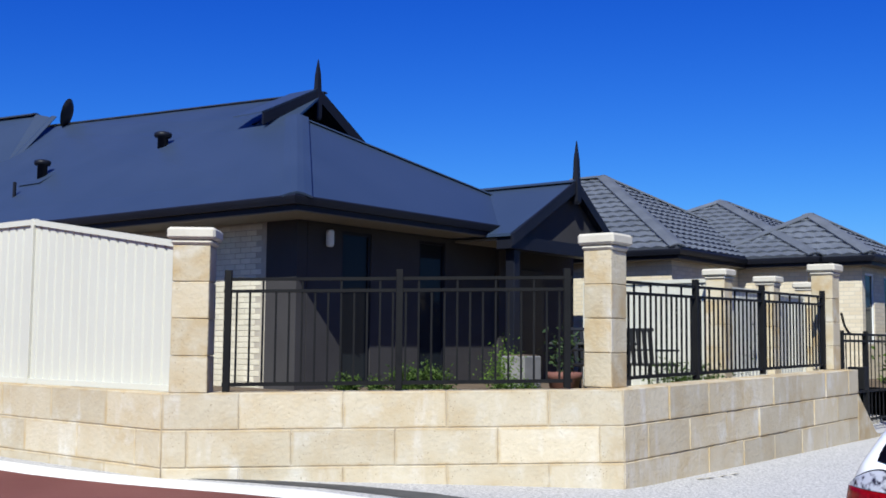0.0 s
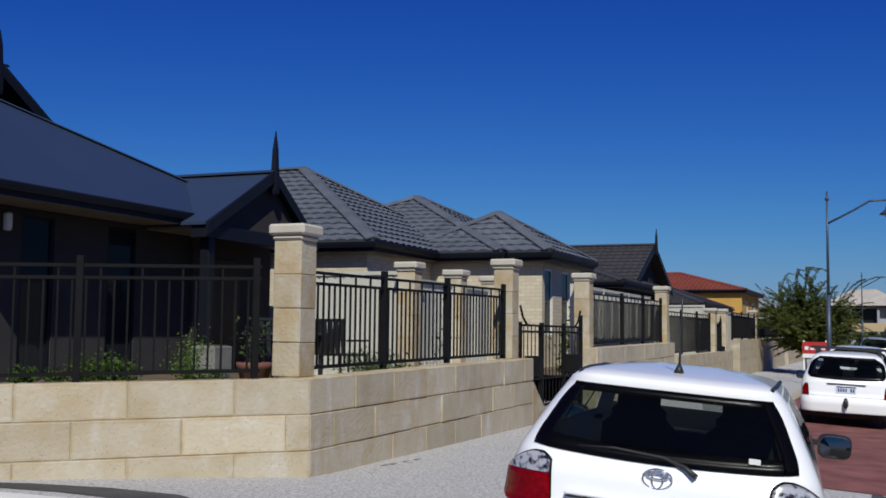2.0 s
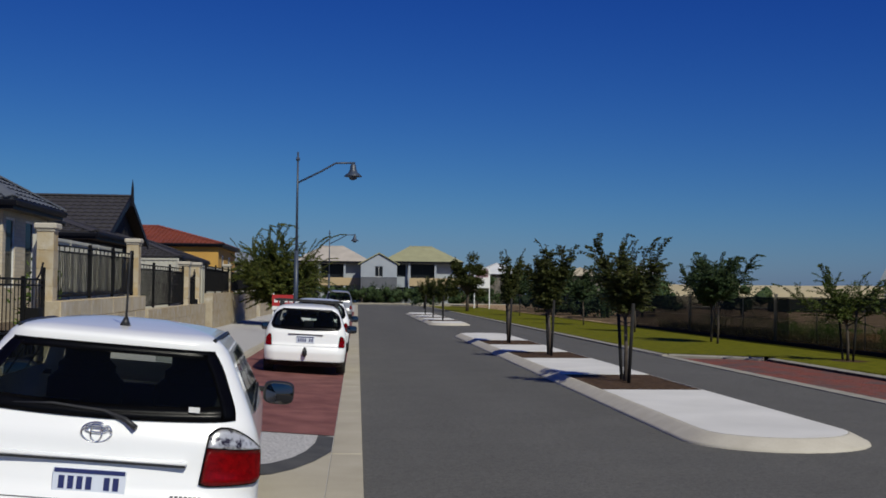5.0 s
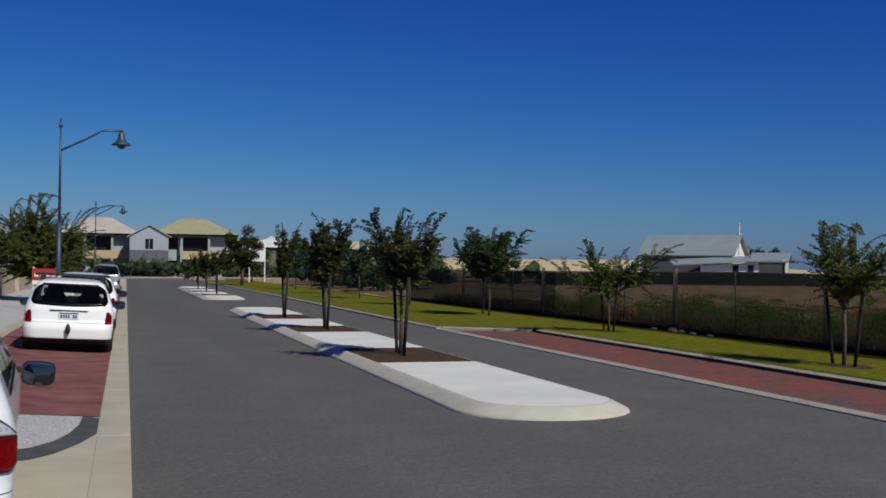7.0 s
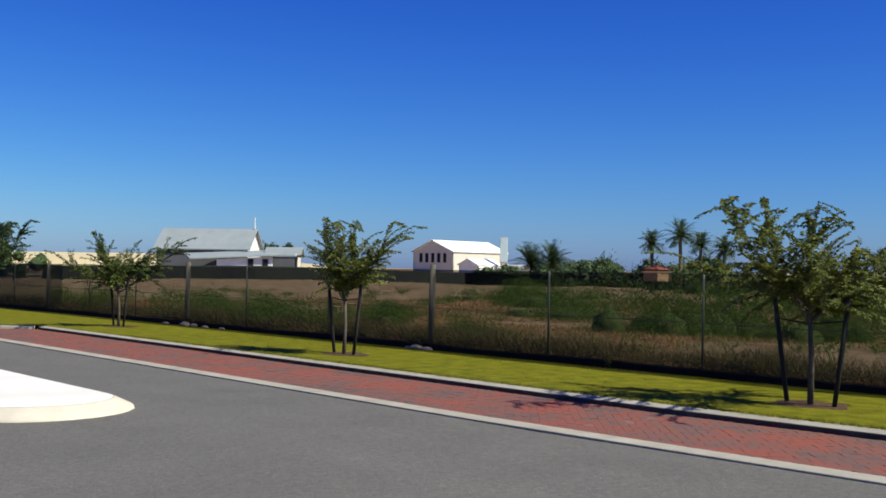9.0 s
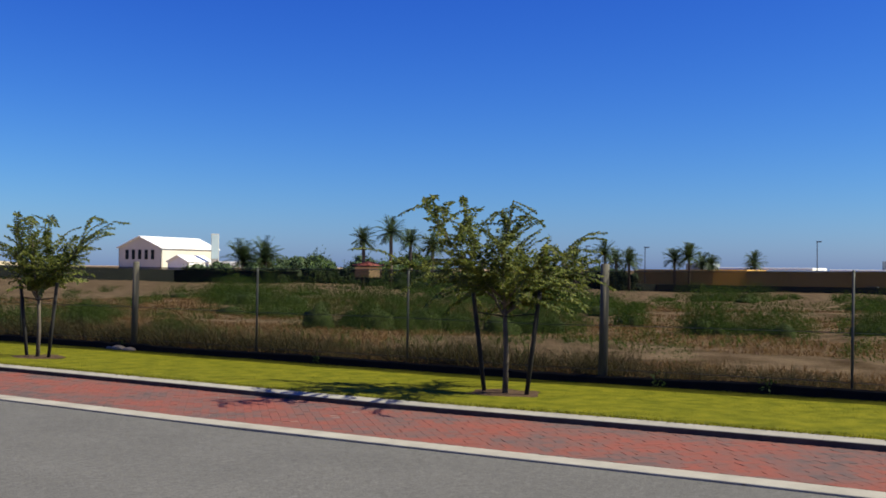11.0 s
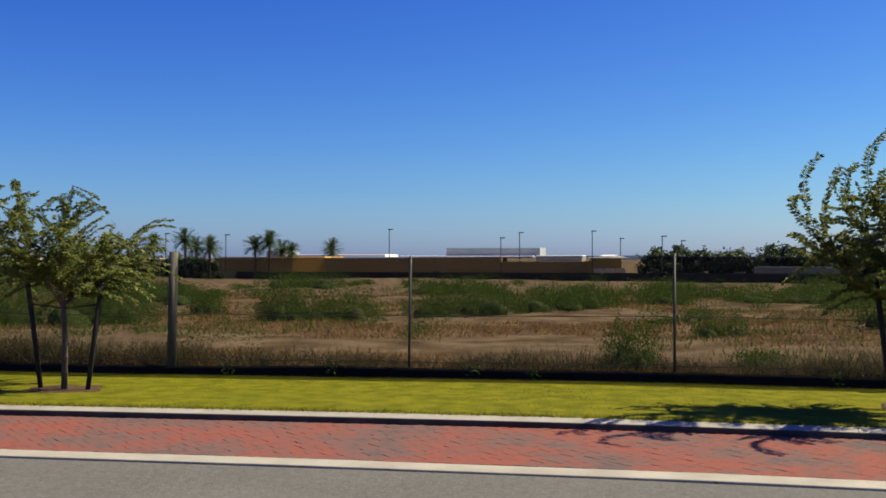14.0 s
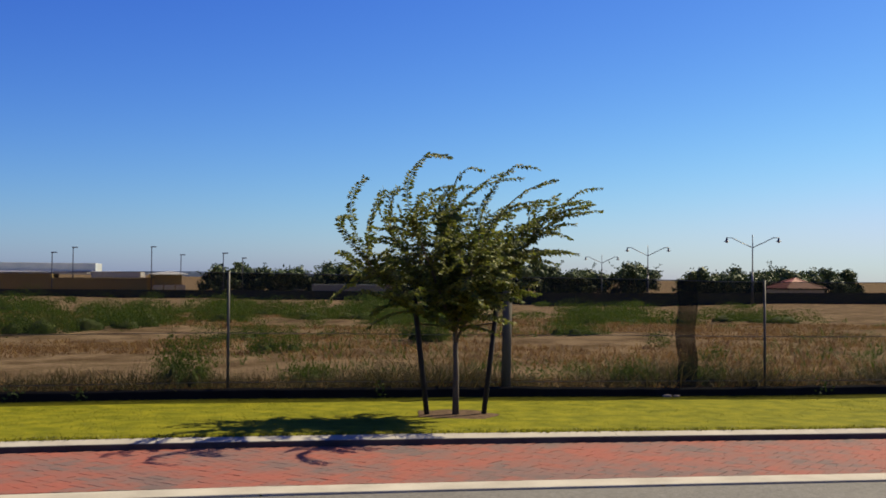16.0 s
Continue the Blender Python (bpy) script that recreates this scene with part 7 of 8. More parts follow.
for nm, off, a, b, m, lab in (("mesh", 0.03, -40, 60, M_SHADE, "dark woven mesh"), ("mesh_patch", 0.05, -7.45, -7.13, see_through("doubled_mesh", (0.015, 0.018, 0.014), 0.5), "dark doubled strip of mesh")):
    bm = bm_new()
    ys = span(a, b, 2.0 if b - a > 2 else 0.08)
    rims = [[bm.verts.new((FX + off + dx, y + (0.03 * math.sin(z * 9) if b - a < 2 else 0), fall(y) + z)) for dx in (0, 0.004) for z in ((0.05, 1.72) if b - a > 2 else (0.05, 0.5, 0.9, 1.3, 1.73))] for y in ys]
    k = len(rims[0]) // 2
    for p, q in zip(rims, rims[1:]):
        for i in range(k - 1):
            bm.faces.new((p[i], q[i], q[i + 1], p[i + 1]))
            bm.faces.new((p[k + i], p[k + i + 1], q[k + i + 1], q[k + i]))
    part(nm, bm, m, fence, lab)
bm = bm_new()
ys = span(38, 110, 3.0)
lo, hi = ([bm.verts.new((FX + 0.012 + 0.02 * math.sin(y), y, fall(y) + z + 0.03 * math.sin(y * 1.7))) for y in ys] for z in (0.02, 1.70))
for k in range(len(ys) - 1):
    bm.faces.new((lo[k], lo[k + 1], hi[k + 1], hi[k]))
part("shade_cloth", bm, see_through("green_shade_cloth", (0.014, 0.022, 0.020), 0.6), fence, "dark green shade cloth tied to the mesh")
rough = [(FX - 0.09 + 0.03 * noise.noise((y * 0.8, 0, 1)), y, fall(y) + 0.035 * noise.noise((y * 0.35, 2, 0)) + 0.02 * noise.noise((y * 2.1, 5, 0))) for y in span(-40, 60, 0.35)]
part("base_strip", swept(bm_new(), rough, ((-0.06, -0.3), (-0.045, 0.10), (0.0, 0.125), (0.05, 0.11), (0.06, -0.3))), M_BLACKSTRIP, fence, "uneven black strip between lawn and fence")
# darker mesh fence beyond the field
ff = thing("far_fence", (120, 0, -1), "dark green shade-mesh fence beyond the field", "fence")
pts = [(112, -120), (120, -40), (190, 0), (196, 80), (150, 108), (100, 108), (72, 116), (50, 128)]
for a, b in zip(pts, pts[1:]):
    p, q = Vector((*a, field_z(*a))), Vector((*b, field_z(*b)))
    part("mesh_panel", slab(bm_new(), [p - Vector((0, 0, 0.6)), q - Vector((0, 0, 0.6)), q + Vector((0, 0, 1.6)), p + Vector((0, 0, 1.6))], (0.05, 0, 0)), mat("dark_shade_cloth", (0.016, 0.022, 0.018), (0.03, 0.036, 0.03), 0.95, 0.3, 4, 0.1), ff)


def street_lamp(x, y, z, h, arms=1, label="tall slate-blue street lamp with a bell-shaped lantern", group="street lamps", s=1.0, side=(1, 0)):
    t = thing("street_lamp", (x, y, z), label, "street lamp", group)
    sx, sy = side
    part("pole", rod(rod(bm_new(), (x, y, z), (x, y, z + h * 0.5), 0.085 * s, 0.07 * s, 12), (x, y, z + h * 0.5), (x, y, z + h + 0.35), 0.048 * s, 0.028 * s, 12), M_LAMPBLUE, t, "tapered slate-blue pole", True)
    part("pole_tip", turned(bm_new(), ((0.05, 0), (0.07, 0.06), (0.03, 0.14), (0.01, 0.22)), (x, y, z + h + 0.05), 10), M_LAMPBLUE, t)
    for d in ((1,) if arms == 1 else (1, -1)):
        e = Vector((x + d * sx * 1.55 * s, y + d * sy * 1.55 * s, z + h))
        a = Vector((x, y, z + h - 0.68 * s))
        arm = part("arm", bent(bm_new(), [a, a.lerp(e, 0.5) + Vector((0, 0, 0.06)), e - Vector((d * sx * 0.3, d * sy * 0.3, 0.0)), e + Vector((d * sx * 0.35, d * sy * 0.35, 0.02))], [0.032 * s] * 4, 8), M_LAMPBLUE, t, "bracket arm", True)
        c = e + Vector((d * sx * 0.28, d * sy * 0.28, 0))
        bell = part("lantern", turned(bm_new(), ((0.03, 0.0), (0.09, -0.05), (0.11, -0.2), (0.15, -0.3), (0.28, -0.40), (0.30, -0.44), (0.14, -0.46), (0.12, -0.52), (0.04, -0.56)), c * 1.0, 18), M_LAMPBLUE, t, "bell-shaped lantern", True)
    return t


street_lamp(-1.7, 36, 0.12, 5.85)
street_lamp(-1.75, 79.5, 0.12, 5.75)
street_lamp(111, -57.5, field_z(111, -57.5), 7.6, 2, "double-armed street lamp beyond the field", "far street lamps", 1.6, (0.46, 0.89))
street_lamp(139.5, -56.8, field_z(139.5, -56.8), 7.6, 2, "double-armed street lamp beyond the field", "far street lamps", 1.6, (0.46, 0.89))
street_lamp(178, -64, field_z(178, -64), 7.6, 2, "double-armed street lamp beyond the field", "far street lamps", 1.6, (0.46, 0.89))

sign = thing("property_sign", (-2.6, 43.5, 0.2), "red and white property sign on two posts", "sign")
part("board", boxm(-3.05, -2.15, 43.5, 43.54, 0.95, 1.55), mat("red_board", (0.42, 0.02, 0.02), (0.36, 0.02, 0.02), 0.5, 3, 20, 0.0), sign, "red board")
part("white_band", boxm(-3.05, -2.15, 43.49, 43.497, 0.95, 1.1), M_WHITE, sign, "white lower band")
for i in range(4):
    part("bar", boxm(-2.97 + i * 0.2, -2.83 + i * 0.2, 43.49, 43.497, 1.25, 1.38), M_WHITE, sign, "plain white bar")
for x in (-3.0, -2.2):
    part("post", boxm(x - 0.03, x + 0.03, 43.545, 43.6, 0.1, 1.6), M_WHITE, sign)
sb = thing("site_sign", (14.3, 121, 0.1), "white site sign board on posts", "sign")
part("board", boxm(13.4, 15.2, 121, 121.05, 2.3, 4.6), M_WHITE, sb, "white board")
part("picture_panel", boxm(13.6, 15.0, 120.98, 120.995, 3.5, 4.4), mat("pink_panel", (0.5, 0.3, 0.35), (0.42, 0.26, 0.3), 0.6, 3, 20, 0.0), sb, "faded pink panel")
for x in (13.45, 15.15):
    part("post", boxm(x - 0.05, x + 0.05, 121.06, 121.14, 0, 4.6), M_WHITE, sb)

# ---- buildings beyond the field ----
def shed(name, label, a, b, width, z0, eave, ridge, wallm, roofm, wins=0, longm=None):
    """A long gabled building: the ridge runs from a to b."""
    a, b = Vector((*a, 0)), Vector((*b, 0))
    d = (b - a).normalized()
    s = Vector((-d.y, d.x, 0)) * width / 2
    up = lambda p, z: Vector((p.x, p.y, z))
    t = thing(name, up((a + b) / 2, z0), label, "building")
    for e, f in ((a, -d), (b, d)):
        part("gable_wall", slab(bm_new(), [up(e + s, z0 - 1), up(e - s, z0 - 1), up(e - s, eave), up(e, ridge), up(e + s, eave)], -f * 0.3), wallm, t)
    for k in (1, -1):
        part("long_wall", slab(bm_new(), [up(a + s * k, z0 - 1), up(b + s * k, z0 - 1), up(b + s * k, eave), up(a + s * k, eave)], -s.normalized() * k * 0.3), longm or wallm, t)
        o = s * k * 1.06
        part("roof_face", slab(bm_new(), [up(a + o - d * 0.5, eave - 0.1), up(b + o + d * 0.5, eave - 0.1), up(b + d * 0.5, ridge + 0.15), up(a - d * 0.5, ridge + 0.15)], (0, 0, -0.15)), roofm, t, "pale sheet roof")
    for k in range(wins):
        for e, f in ((a, -d),):
            c = e + s * (-0.6 + 1.2 * k / max(1, wins - 1)) + f * 0.03
            part("window", slab(bm_new(), [up(c - s.normalized() * 0.4, z0 + 1), up(c + s.normalized() * 0.4, z0 + 1), up(c + s.normalized() * 0.4, eave - 0.5), up(c - s.normalized() * 0.4, eave - 0.5)], f * 0.05), M_GLASS, t, "tall dark window")
    return t


M_PALEROOF = mat("pale_blue_roof", (0.20, 0.235, 0.245), (0.25, 0.28, 0.29), 0.6, 0.5, 4, 0.0)
M_WHITEROOF = mat("bright_white_roof", (0.80, 0.80, 0.80), (0.74, 0.74, 0.74), 0.6, 0.5, 4, 0.0)
# long walls under the eaves: their shade is put into this dark colour
M_WALLSHADE = mat("painted_wall_shade", (0.085, 0.092, 0.10), (0.11, 0.118, 0.125), 0.8, 0.6, 6, 0.0)
shed("church", "long white hall with pale blue-grey roof and a mast", (70.3, 136.2), (79.0, 127.9), 9, 1.4, 4.0, 6.6, M_WHITE, M_PALEROOF, longm=M_WALLSHADE)
t = thing("church_annexe", (75, 122, 1.4), "low white annexe with a long skillion roof before the hall", "building")
part("wall", slab(bm_new(), [(71.2, 124.2, 0.6), (77.4, 120.6, 0.6), (77.4, 120.6, 3.0), (71.2, 124.2, 2.5)], (0.1, 0.2, 0)), M_WHITE, t)
part("roof", slab(bm_new(), [(68.0, 125.4, 2.62), (77.8, 119.6, 3.2), (78.6, 123.4, 3.85), (69.0, 129.0, 3.3)], (0, 0, -0.14)), M_PALEROOF, t, "pale skillion roof")
for x, y in ((74.6, 122.15), (76.2, 121.2)):
    part("window", slab(bm_new(), [(x, y - 0.06, 1.7), (x + 0.6, y - 0.41, 1.7), (x + 0.6, y - 0.41, 2.6), (x, y - 0.06, 2.6)], (0, 0.05, 0)), M_GLASS, t, "dark window")
shed("church_porch", "small white gabled porch", (78.2, 122.6), (81.0, 119.8), 2.6, 1.4, 3.2, 4.1, M_FARWALL, M_PALEROOF, 0, longm=M_WALLSHADE)
solo("mast", rod(bm_new(), (79.0, 127.7, 4), (79.0, 127.7, 8.3), 0.09, 0.06, 8), M_WHITE, "slim white mast beside the hall", "mast")
shed("white_house", "two-storey cream house with bright white roof", (152.5, 175.2), (172.1, 179.0), 10.8, 2.0, 5.5, 7.7, M_FARWALL, M_WHITEROOF, 5)
shed("white_annexe", "small white gabled annexe", (151.3, 162.6), (159.1, 164.1), 5, 1.8, 2.7, 3.75, M_WHITE, M_WHITEROOF, 0)
solo("sign_tower", boxm(-0.78, 0.78, -0.4, 0.4, 0, 6.7, m=pose(158.6, 159.8, 1.6, 0, 0, -45), bev=0.05), M_FARWALL, "slim pale sign tower", "tower")
solo("tower_panel", boxm(-0.7, 0.7, -0.47, -0.43, 1.6, 6.5, m=pose(158.6, 159.8, 1.6, 0, 0, -45)), mat("teal_panel", (0.55, 0.68, 0.70), (0.48, 0.62, 0.64), 0.5, 1, 5, 0), "pale teal panel on the sign tower", "sign")
solo("low_wall", boxm(-2.6, 2.6, -0.2, 0.2, 0, 1.2, m=pose(160.6, 157.2, 1.5, 0, 0, -45)), M_WHITE, "low white wall beside the sign tower", "wall")
M_TANWALL = mat("tan_block_wall", (0.30, 0.22, 0.085), (0.34, 0.25, 0.105), 0.85, 0.15, 3, 0.05)
mall = thing("shopping_centre", (228, 50, -2.4), "long low tan shopping centre with pale roofs", "building")
for a, b, z1, mm, d in (((213.5, 92), (216.5, 76), 1.9, M_TANWALL, 20), ((216.5, 76), (220, 70), 2.0, M_YELLOW, 20), ((220, 70), (229.5, 34), 1.75, M_TANWALL, 25), ((229.5, 34), (231.5, 15.5), 0.9, M_TANWALL, 25), ((231.5, 15.5), (231.8, 14), 1.0, M_YELLOW, 12), ((231.8, 14), (233, 8.5), 1.75, M_TANWALL, 12)):
    p, q = Vector((*a, -3)), Vector((*b, -3))
    part("wall_block", slab(bm_new(), [p, q, q + Vector((0, 0, z1 + 3)), p + Vector((0, 0, z1 + 3))], (d, 2, 0)), mm, mall, "tan rendered wall")
for x, y0, y1, z0, z1 in ((240, 62, 84, 1.9, 2.5), (244, 27, 48.6, 1.9, 4.05), (238, 28, 58, 1.7, 2.2), (236, 17, 27, 1.0, 2.3), (238, 86, 90, 1.9, 3.4)):
    part("roof_box", boxm(x, x + 12, y0, y1, z0, z1, bev=0.1), M_PALEROOF if z1 > 3 else M_WHITEROOF, mall, "pale steel roof")
part("corner_roof", slab(bm_new(), [(230.5, 15.6, 1.75), (230.5, 7.2, 1.75), (236, 10.5, 2.35), (236, 12.5, 2.35)], (6, 0, 0.08)), M_WHITEROOF, mall, "pale hipped corner roof")
for k in range(3):
    part("canopy", boxm(228 + k, 228.4 + k, 12 - k * 2.2, 14 - k * 2.2, -2.6, -0.4), M_FARWALL, mall, "pale canopy column")
for i, (x, y, top) in enumerate(((205, 86, 6.2), (226, 57.5, 7.7), (231, 30, 7.0), (214, 31.5, 5.6), (230.5, 14.5, 7.3), (212, 0, 5.8), (240, 9, 5.9), (236, -4, 5.3), (196, -38, 6.0), (205, 99, 6.5))):
    t = thing("car_park_light", (x, y, -2.4), "tall thin car park light", "light pole", "car park lights")
    part("pole", rod(bm_new(), (x, y, -3), (x, y, top), 0.12, 0.09, 8), M_LAMPBLUE, t)
    part("lamp_head", boxm(x - 0.2, x + 0.2, y - 0.9, y + 0.2, top, top + 0.22, bev=0.03), M_LAMPBLUE, t)
for x, y, mm in ((200, 80, M_CARWHITE), (212, 44, M_CARSILVER), (208, -14, M_CARWHITE)):
    t = thing("far_car", (x, y, field_z(x, y)), "car parked beyond the field", "car", "cars beyond the field")
    z = field_z(x, y) + 0.1
    part("body", boxm(x - 0.85, x + 0.85, y - 2.1, y + 2.1, z + 0.2, z + 0.85, bev=0.15), mm, t)
    part("cabin", boxm(x - 0.75, x + 0.75, y - 1.2, y + 1.0, z + 0.85, z + 1.4, bev=0.2), M_TRIM, t)
hip_house("red_roof_house", "far house with a terracotta hip roof", 146, 153, -87.5, -81, 0.5, 2.0, M_REDTILE, M_FARWALL, tiles=False, base=-2.4)
solo("shed", boxm(196, 200, -30, -16, -2.6, 0.2, bev=0.05), M_PALEROOF, "low grey shed before the trees", "shed")
hip_house("orange_house", "far orange rendered house among palms", 118, 121.6, 89.4, 92.4, 2.0, 2.5, M_REDTILE, mat("peach_render", (0.50, 0.34, 0.20), (0.44, 0.30, 0.17), 0.85, 1, 20, 0.05), tiles=False, base=0.5)
# pale dry rise towards the coast
def rise_z(x, y):
    a = x / y
    return field_z(x, y) - 0.5 + clamp((y - 205) / 20) * (2.6 + 2.2 * clamp((y - 215) / 60)) * clamp((0.72 - a) / 0.1) * clamp((a - 0.2) / 0.05)


bm = grid(span(40, 300, 8), [205, 212, 220, 232, 250, 275, 320, 420], rise_z)
solo("dry_rise", bm, mat("pale_dry_grass", (0.42, 0.34, 0.18), (0.52, 0.44, 0.26), 0.9, 0.02, 1, 0.1), "pale dry rise on the skyline", "hill", kind="structure", smooth=True)

# ---- scrub, dry grass, lawn edge ----
def bush(bm, x, y, z, r, h, n, size, rnd):
    lobes = [(rnd.uniform(-0.6, 0.6) * r, rnd.uniform(-0.6, 0.6) * r, rnd.uniform(0.25, 0.75) * h) for _ in range(7)]
    for i in range(n):
        a, b, c = lobes[rnd.randrange(7)]
        p = Vector((x + a + rnd.gauss(0, 0.28) * r, y + b + rnd.gauss(0, 0.28) * r, z + max(0.02, c + rnd.gauss(0, 0.22) * h)))
        leaf(bm, p, size, rnd, -0.35)


rnd = random.Random(77)
scrub = bm_new()
# low shrubs of the field, in loose groups
spots = [(52.1, 53.0, 2.4, 1.4), (42.0, 38.0, 2.6, 1.5), (26.3, 19.6, 1.9, 1.75), (29.2, 18.4, 2.2, 2.0), (31.2, 16.6, 2.0, 1.9), (34.7, 12.2, 1.1, 1.2), (36.0, 10.5, 1.7, 1.5), (38.0, 8.0, 1.0, 1.1), (39.7, 5.7, 1.8, 1.1), (41.8, 3.0, 1.4, 1.0), (38.0, 16.4, 0.8, 1.0), (45.4, 3.1, 1.7, 1.0),
         (50.1, -1.2, 2.0, 1.1), (26.9, -5.1, 0.7, 0.8), (16.9, 0.2, 0.6, 1.0), (17.9, -1.8, 0.6, 0.35), (16.6, -6.7, 0.45, 0.5), (16.5, -7.9, 0.5, 0.5), (56.9, -29.6, 3.0, 0.8), (60.4, -23.8, 2.7, 0.7), (30.1, -0.7, 0.8, 0.5), (18.2, 27, 1.0, 0.9), (19, 33.5, 1.5, 1.1), (24, 30, 2.0, 0.9)]
spots += [(16.9, 37.4, 0.8, 1.3), (17.4, 40.5, 1.0, 0.9), (16.8, 32.4, 0.5, 0.6), (16.9, 26.0, 0.8, 0.75), (17.2, 24.4, 0.9, 0.85), (17.0, 22.9, 0.7, 0.6), (18.5, 29.5, 1.0, 0.7), (19.5, 21.0, 1.0, 0.7), (21.5, 26.5, 1.2, 0.8), (22, 36, 1.6, 1.1), (34, 30, 2.0, 0.9), (56, 28, 3, 1.1), (62, 36, 3.5, 1.2), (70, 14, 3.5, 1.2), (80, 2, 3.5, 1.2), (75, 45, 4, 1.4), (90, 30, 4, 1.4), (95, -15, 4, 1.3), (65, 60, 4, 1.3), (48, 22, 2.2, 1.1), (46, -8, 1.6, 0.8), (53, -6, 2.0, 0.9), (58, -13, 2.4, 0.9), (44, -15, 1.2, 0.7), (50, -20, 2.2, 0.8), (62, -4, 2.6, 1.0), (33, -11, 0.9, 0.6), (24, -1.5, 0.8, 0.5), (70, -12, 3.0, 1.0), (72, -26, 3.0, 1.0)]


def mound(heart, leaves, x, y, z, r, h, rnd):
    """A shrub of several lumpy domes: cores painted as shade, upright leaves over them."""
    for _ in range(5):
        a, b = x + rnd.uniform(-0.6, 0.6) * r, y + rnd.uniform(-0.6, 0.6) * r
        s, g = rnd.uniform(0.35, 0.6) * r, h * rnd.uniform(0.5, 1.0)
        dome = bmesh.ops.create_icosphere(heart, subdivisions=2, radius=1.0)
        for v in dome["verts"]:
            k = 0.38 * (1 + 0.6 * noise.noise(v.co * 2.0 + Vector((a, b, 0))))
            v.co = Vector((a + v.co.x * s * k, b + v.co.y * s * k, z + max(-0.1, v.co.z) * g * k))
        size = 0.020 + 0.0013 * x
        for _ in range(int(clamp(6.5 * s * g / size ** 2, 300, 3600))):
            d = Vector((rnd.gauss(0, 1), rnd.gauss(0, 1), abs(rnd.gauss(0, 0.8)))).normalized()
            k = (1 + 0.6 * noise.noise(d * 2.0 + Vector((a, b, 0)))) * rnd.uniform(0.68, 1.05)
            leaf(leaves, Vector((a + d.x * s * k, b + d.y * s * k, z + d.z * g * k)), size, rnd, -1.1)


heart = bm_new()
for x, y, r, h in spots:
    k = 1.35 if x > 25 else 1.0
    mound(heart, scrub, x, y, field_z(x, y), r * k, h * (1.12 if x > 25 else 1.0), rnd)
# solid cores: the shade inside the shrubs is put into their colour
tagged(new("scrub_cores", mesh_of(heart, "scrub_cores", mat("scrub_core_shade", (0.035, 0.06, 0.010), (0.095, 0.135, 0.022), 0.9, 6, 24, 1.0), True)), "solid cores of the field scrub coloured as the shade inside", "shrubs", kind="stuff")
for i in range(130):
    x = 18 + 100 * rnd.random() ** 1.6
    y = rnd.uniform(-45, 75)
    bush(scrub, x, y, field_z(x, y), rnd.uniform(0.4, 1.3), rnd.uniform(0.25, 0.7), 330, 0.02 + x * 0.0016, rnd)
tagged(new("field_scrub", mesh_of(scrub, "field_scrub", M_SCRUB)), "low green coastal scrub on the dry field", "shrubs", kind="stuff")
# dry grass: bent blades in tufts
verts, faces = [], []


def tuft(x, y, z, h, n, w, spread):
    for _ in range(n):
        bx, by = x + rnd.uniform(-1, 1) * spread, y + rnd.uniform(-1, 1) * spread
        a = rnd.uniform(0, 6.283)
        dx, dy = math.cos(a), math.sin(a)
        hh = h * rnd.uniform(0.5, 1.2)
        lean = rnd.uniform(0.5, 2.2) * hh
        i = len(verts)
        verts.extend(((bx - dy * w, by + dx * w, z - 0.02), (bx + dy * w, by - dx * w, z - 0.02), (bx + dx * lean, by + dy * lean, z + hh)))
        faces.append((i, i + 1, i + 2))


for i in range(34000):
    x = 16.3 + 50 * rnd.random() ** 1.9
    y = rnd.uniform(-32, 52)
    if noise.noise((x * 0.12, y * 0.12, 9)) > -0.12 or x < 18:
        tuft(x, y, field_z(x, y), rnd.uniform(0.03, 0.15), 8, 0.006 + 0.0006 * x, 0.4)
me = bpy.data.meshes.new("dry_grass")
me.from_pydata(verts, [], faces)
me.materials.append(M_DRY)
tagged(new("dry_grass", me), "dry straw-coloured grass tufts on the field", "grass", kind="stuff")
# green shoots scattered over the field
verts, faces = [], []
for i in range(5200):
    x = 17 + 60 * rnd.random() ** 1.8
    y = rnd.uniform(-34, 60)
    if noise.noise((x * 0.09, y * 0.09, 21)) > 0.02:
        tuft(x, y, field_z(x, y), rnd.uniform(0.08, 0.26), 9, 0.006 + 0.0005 * x, 0.3)
me = bpy.data.meshes.new("field_shoots")
me.from_pydata(verts, [], faces)
me.materials.append(M_SCRUB)
tagged(new("field_shoots", me), "sparse green shoots among the dry grass", "grass", kind="stuff")
# darker weeds along the fence foot
verts, faces = [], []
for i in range(3600):
    y = rnd.uniform(-30, 55)
    tuft(16.05 + rnd.random() ** 1.5 * 1.3, y, 0.05, rnd.uniform(0.22, 0.52) * (0.7 + 0.9 * noise.noise((y * 0.45, 3, 0)) + (0.25 if y > 9 else 0)), 15, 0.007, 0.24)
me = bpy.data.meshes.new("fence_weeds")
me.from_pydata(verts, [], faces)
me.materials.append(M_WEED)
tagged(new("fence_weeds", me), "rank weeds along the foot of the fence", "weeds", kind="stuff")
# ragged blades at the edges of the lawn
verts, faces = [], []
for i in range(26000):
    k = rnd.random()
    x = 11.60 + rnd.random() ** 2 * 0.12 if k < 0.16 else 15.72 - rnd.random() ** 2 * 0.3 if k < 0.36 else rnd.uniform(11.65, 15.6)
    y = rnd.uniform(-13, 24)
    tuft(x, y, lawn_z(x, y), rnd.uniform(0.012, 0.028) * (1 if k < 0.36 else 0.5), 4, 0.006, 0.05)
me = bpy.data.meshes.new("lawn_blades")
me.from_pydata(verts, [], faces)
me.materials.append(M_BLADE)
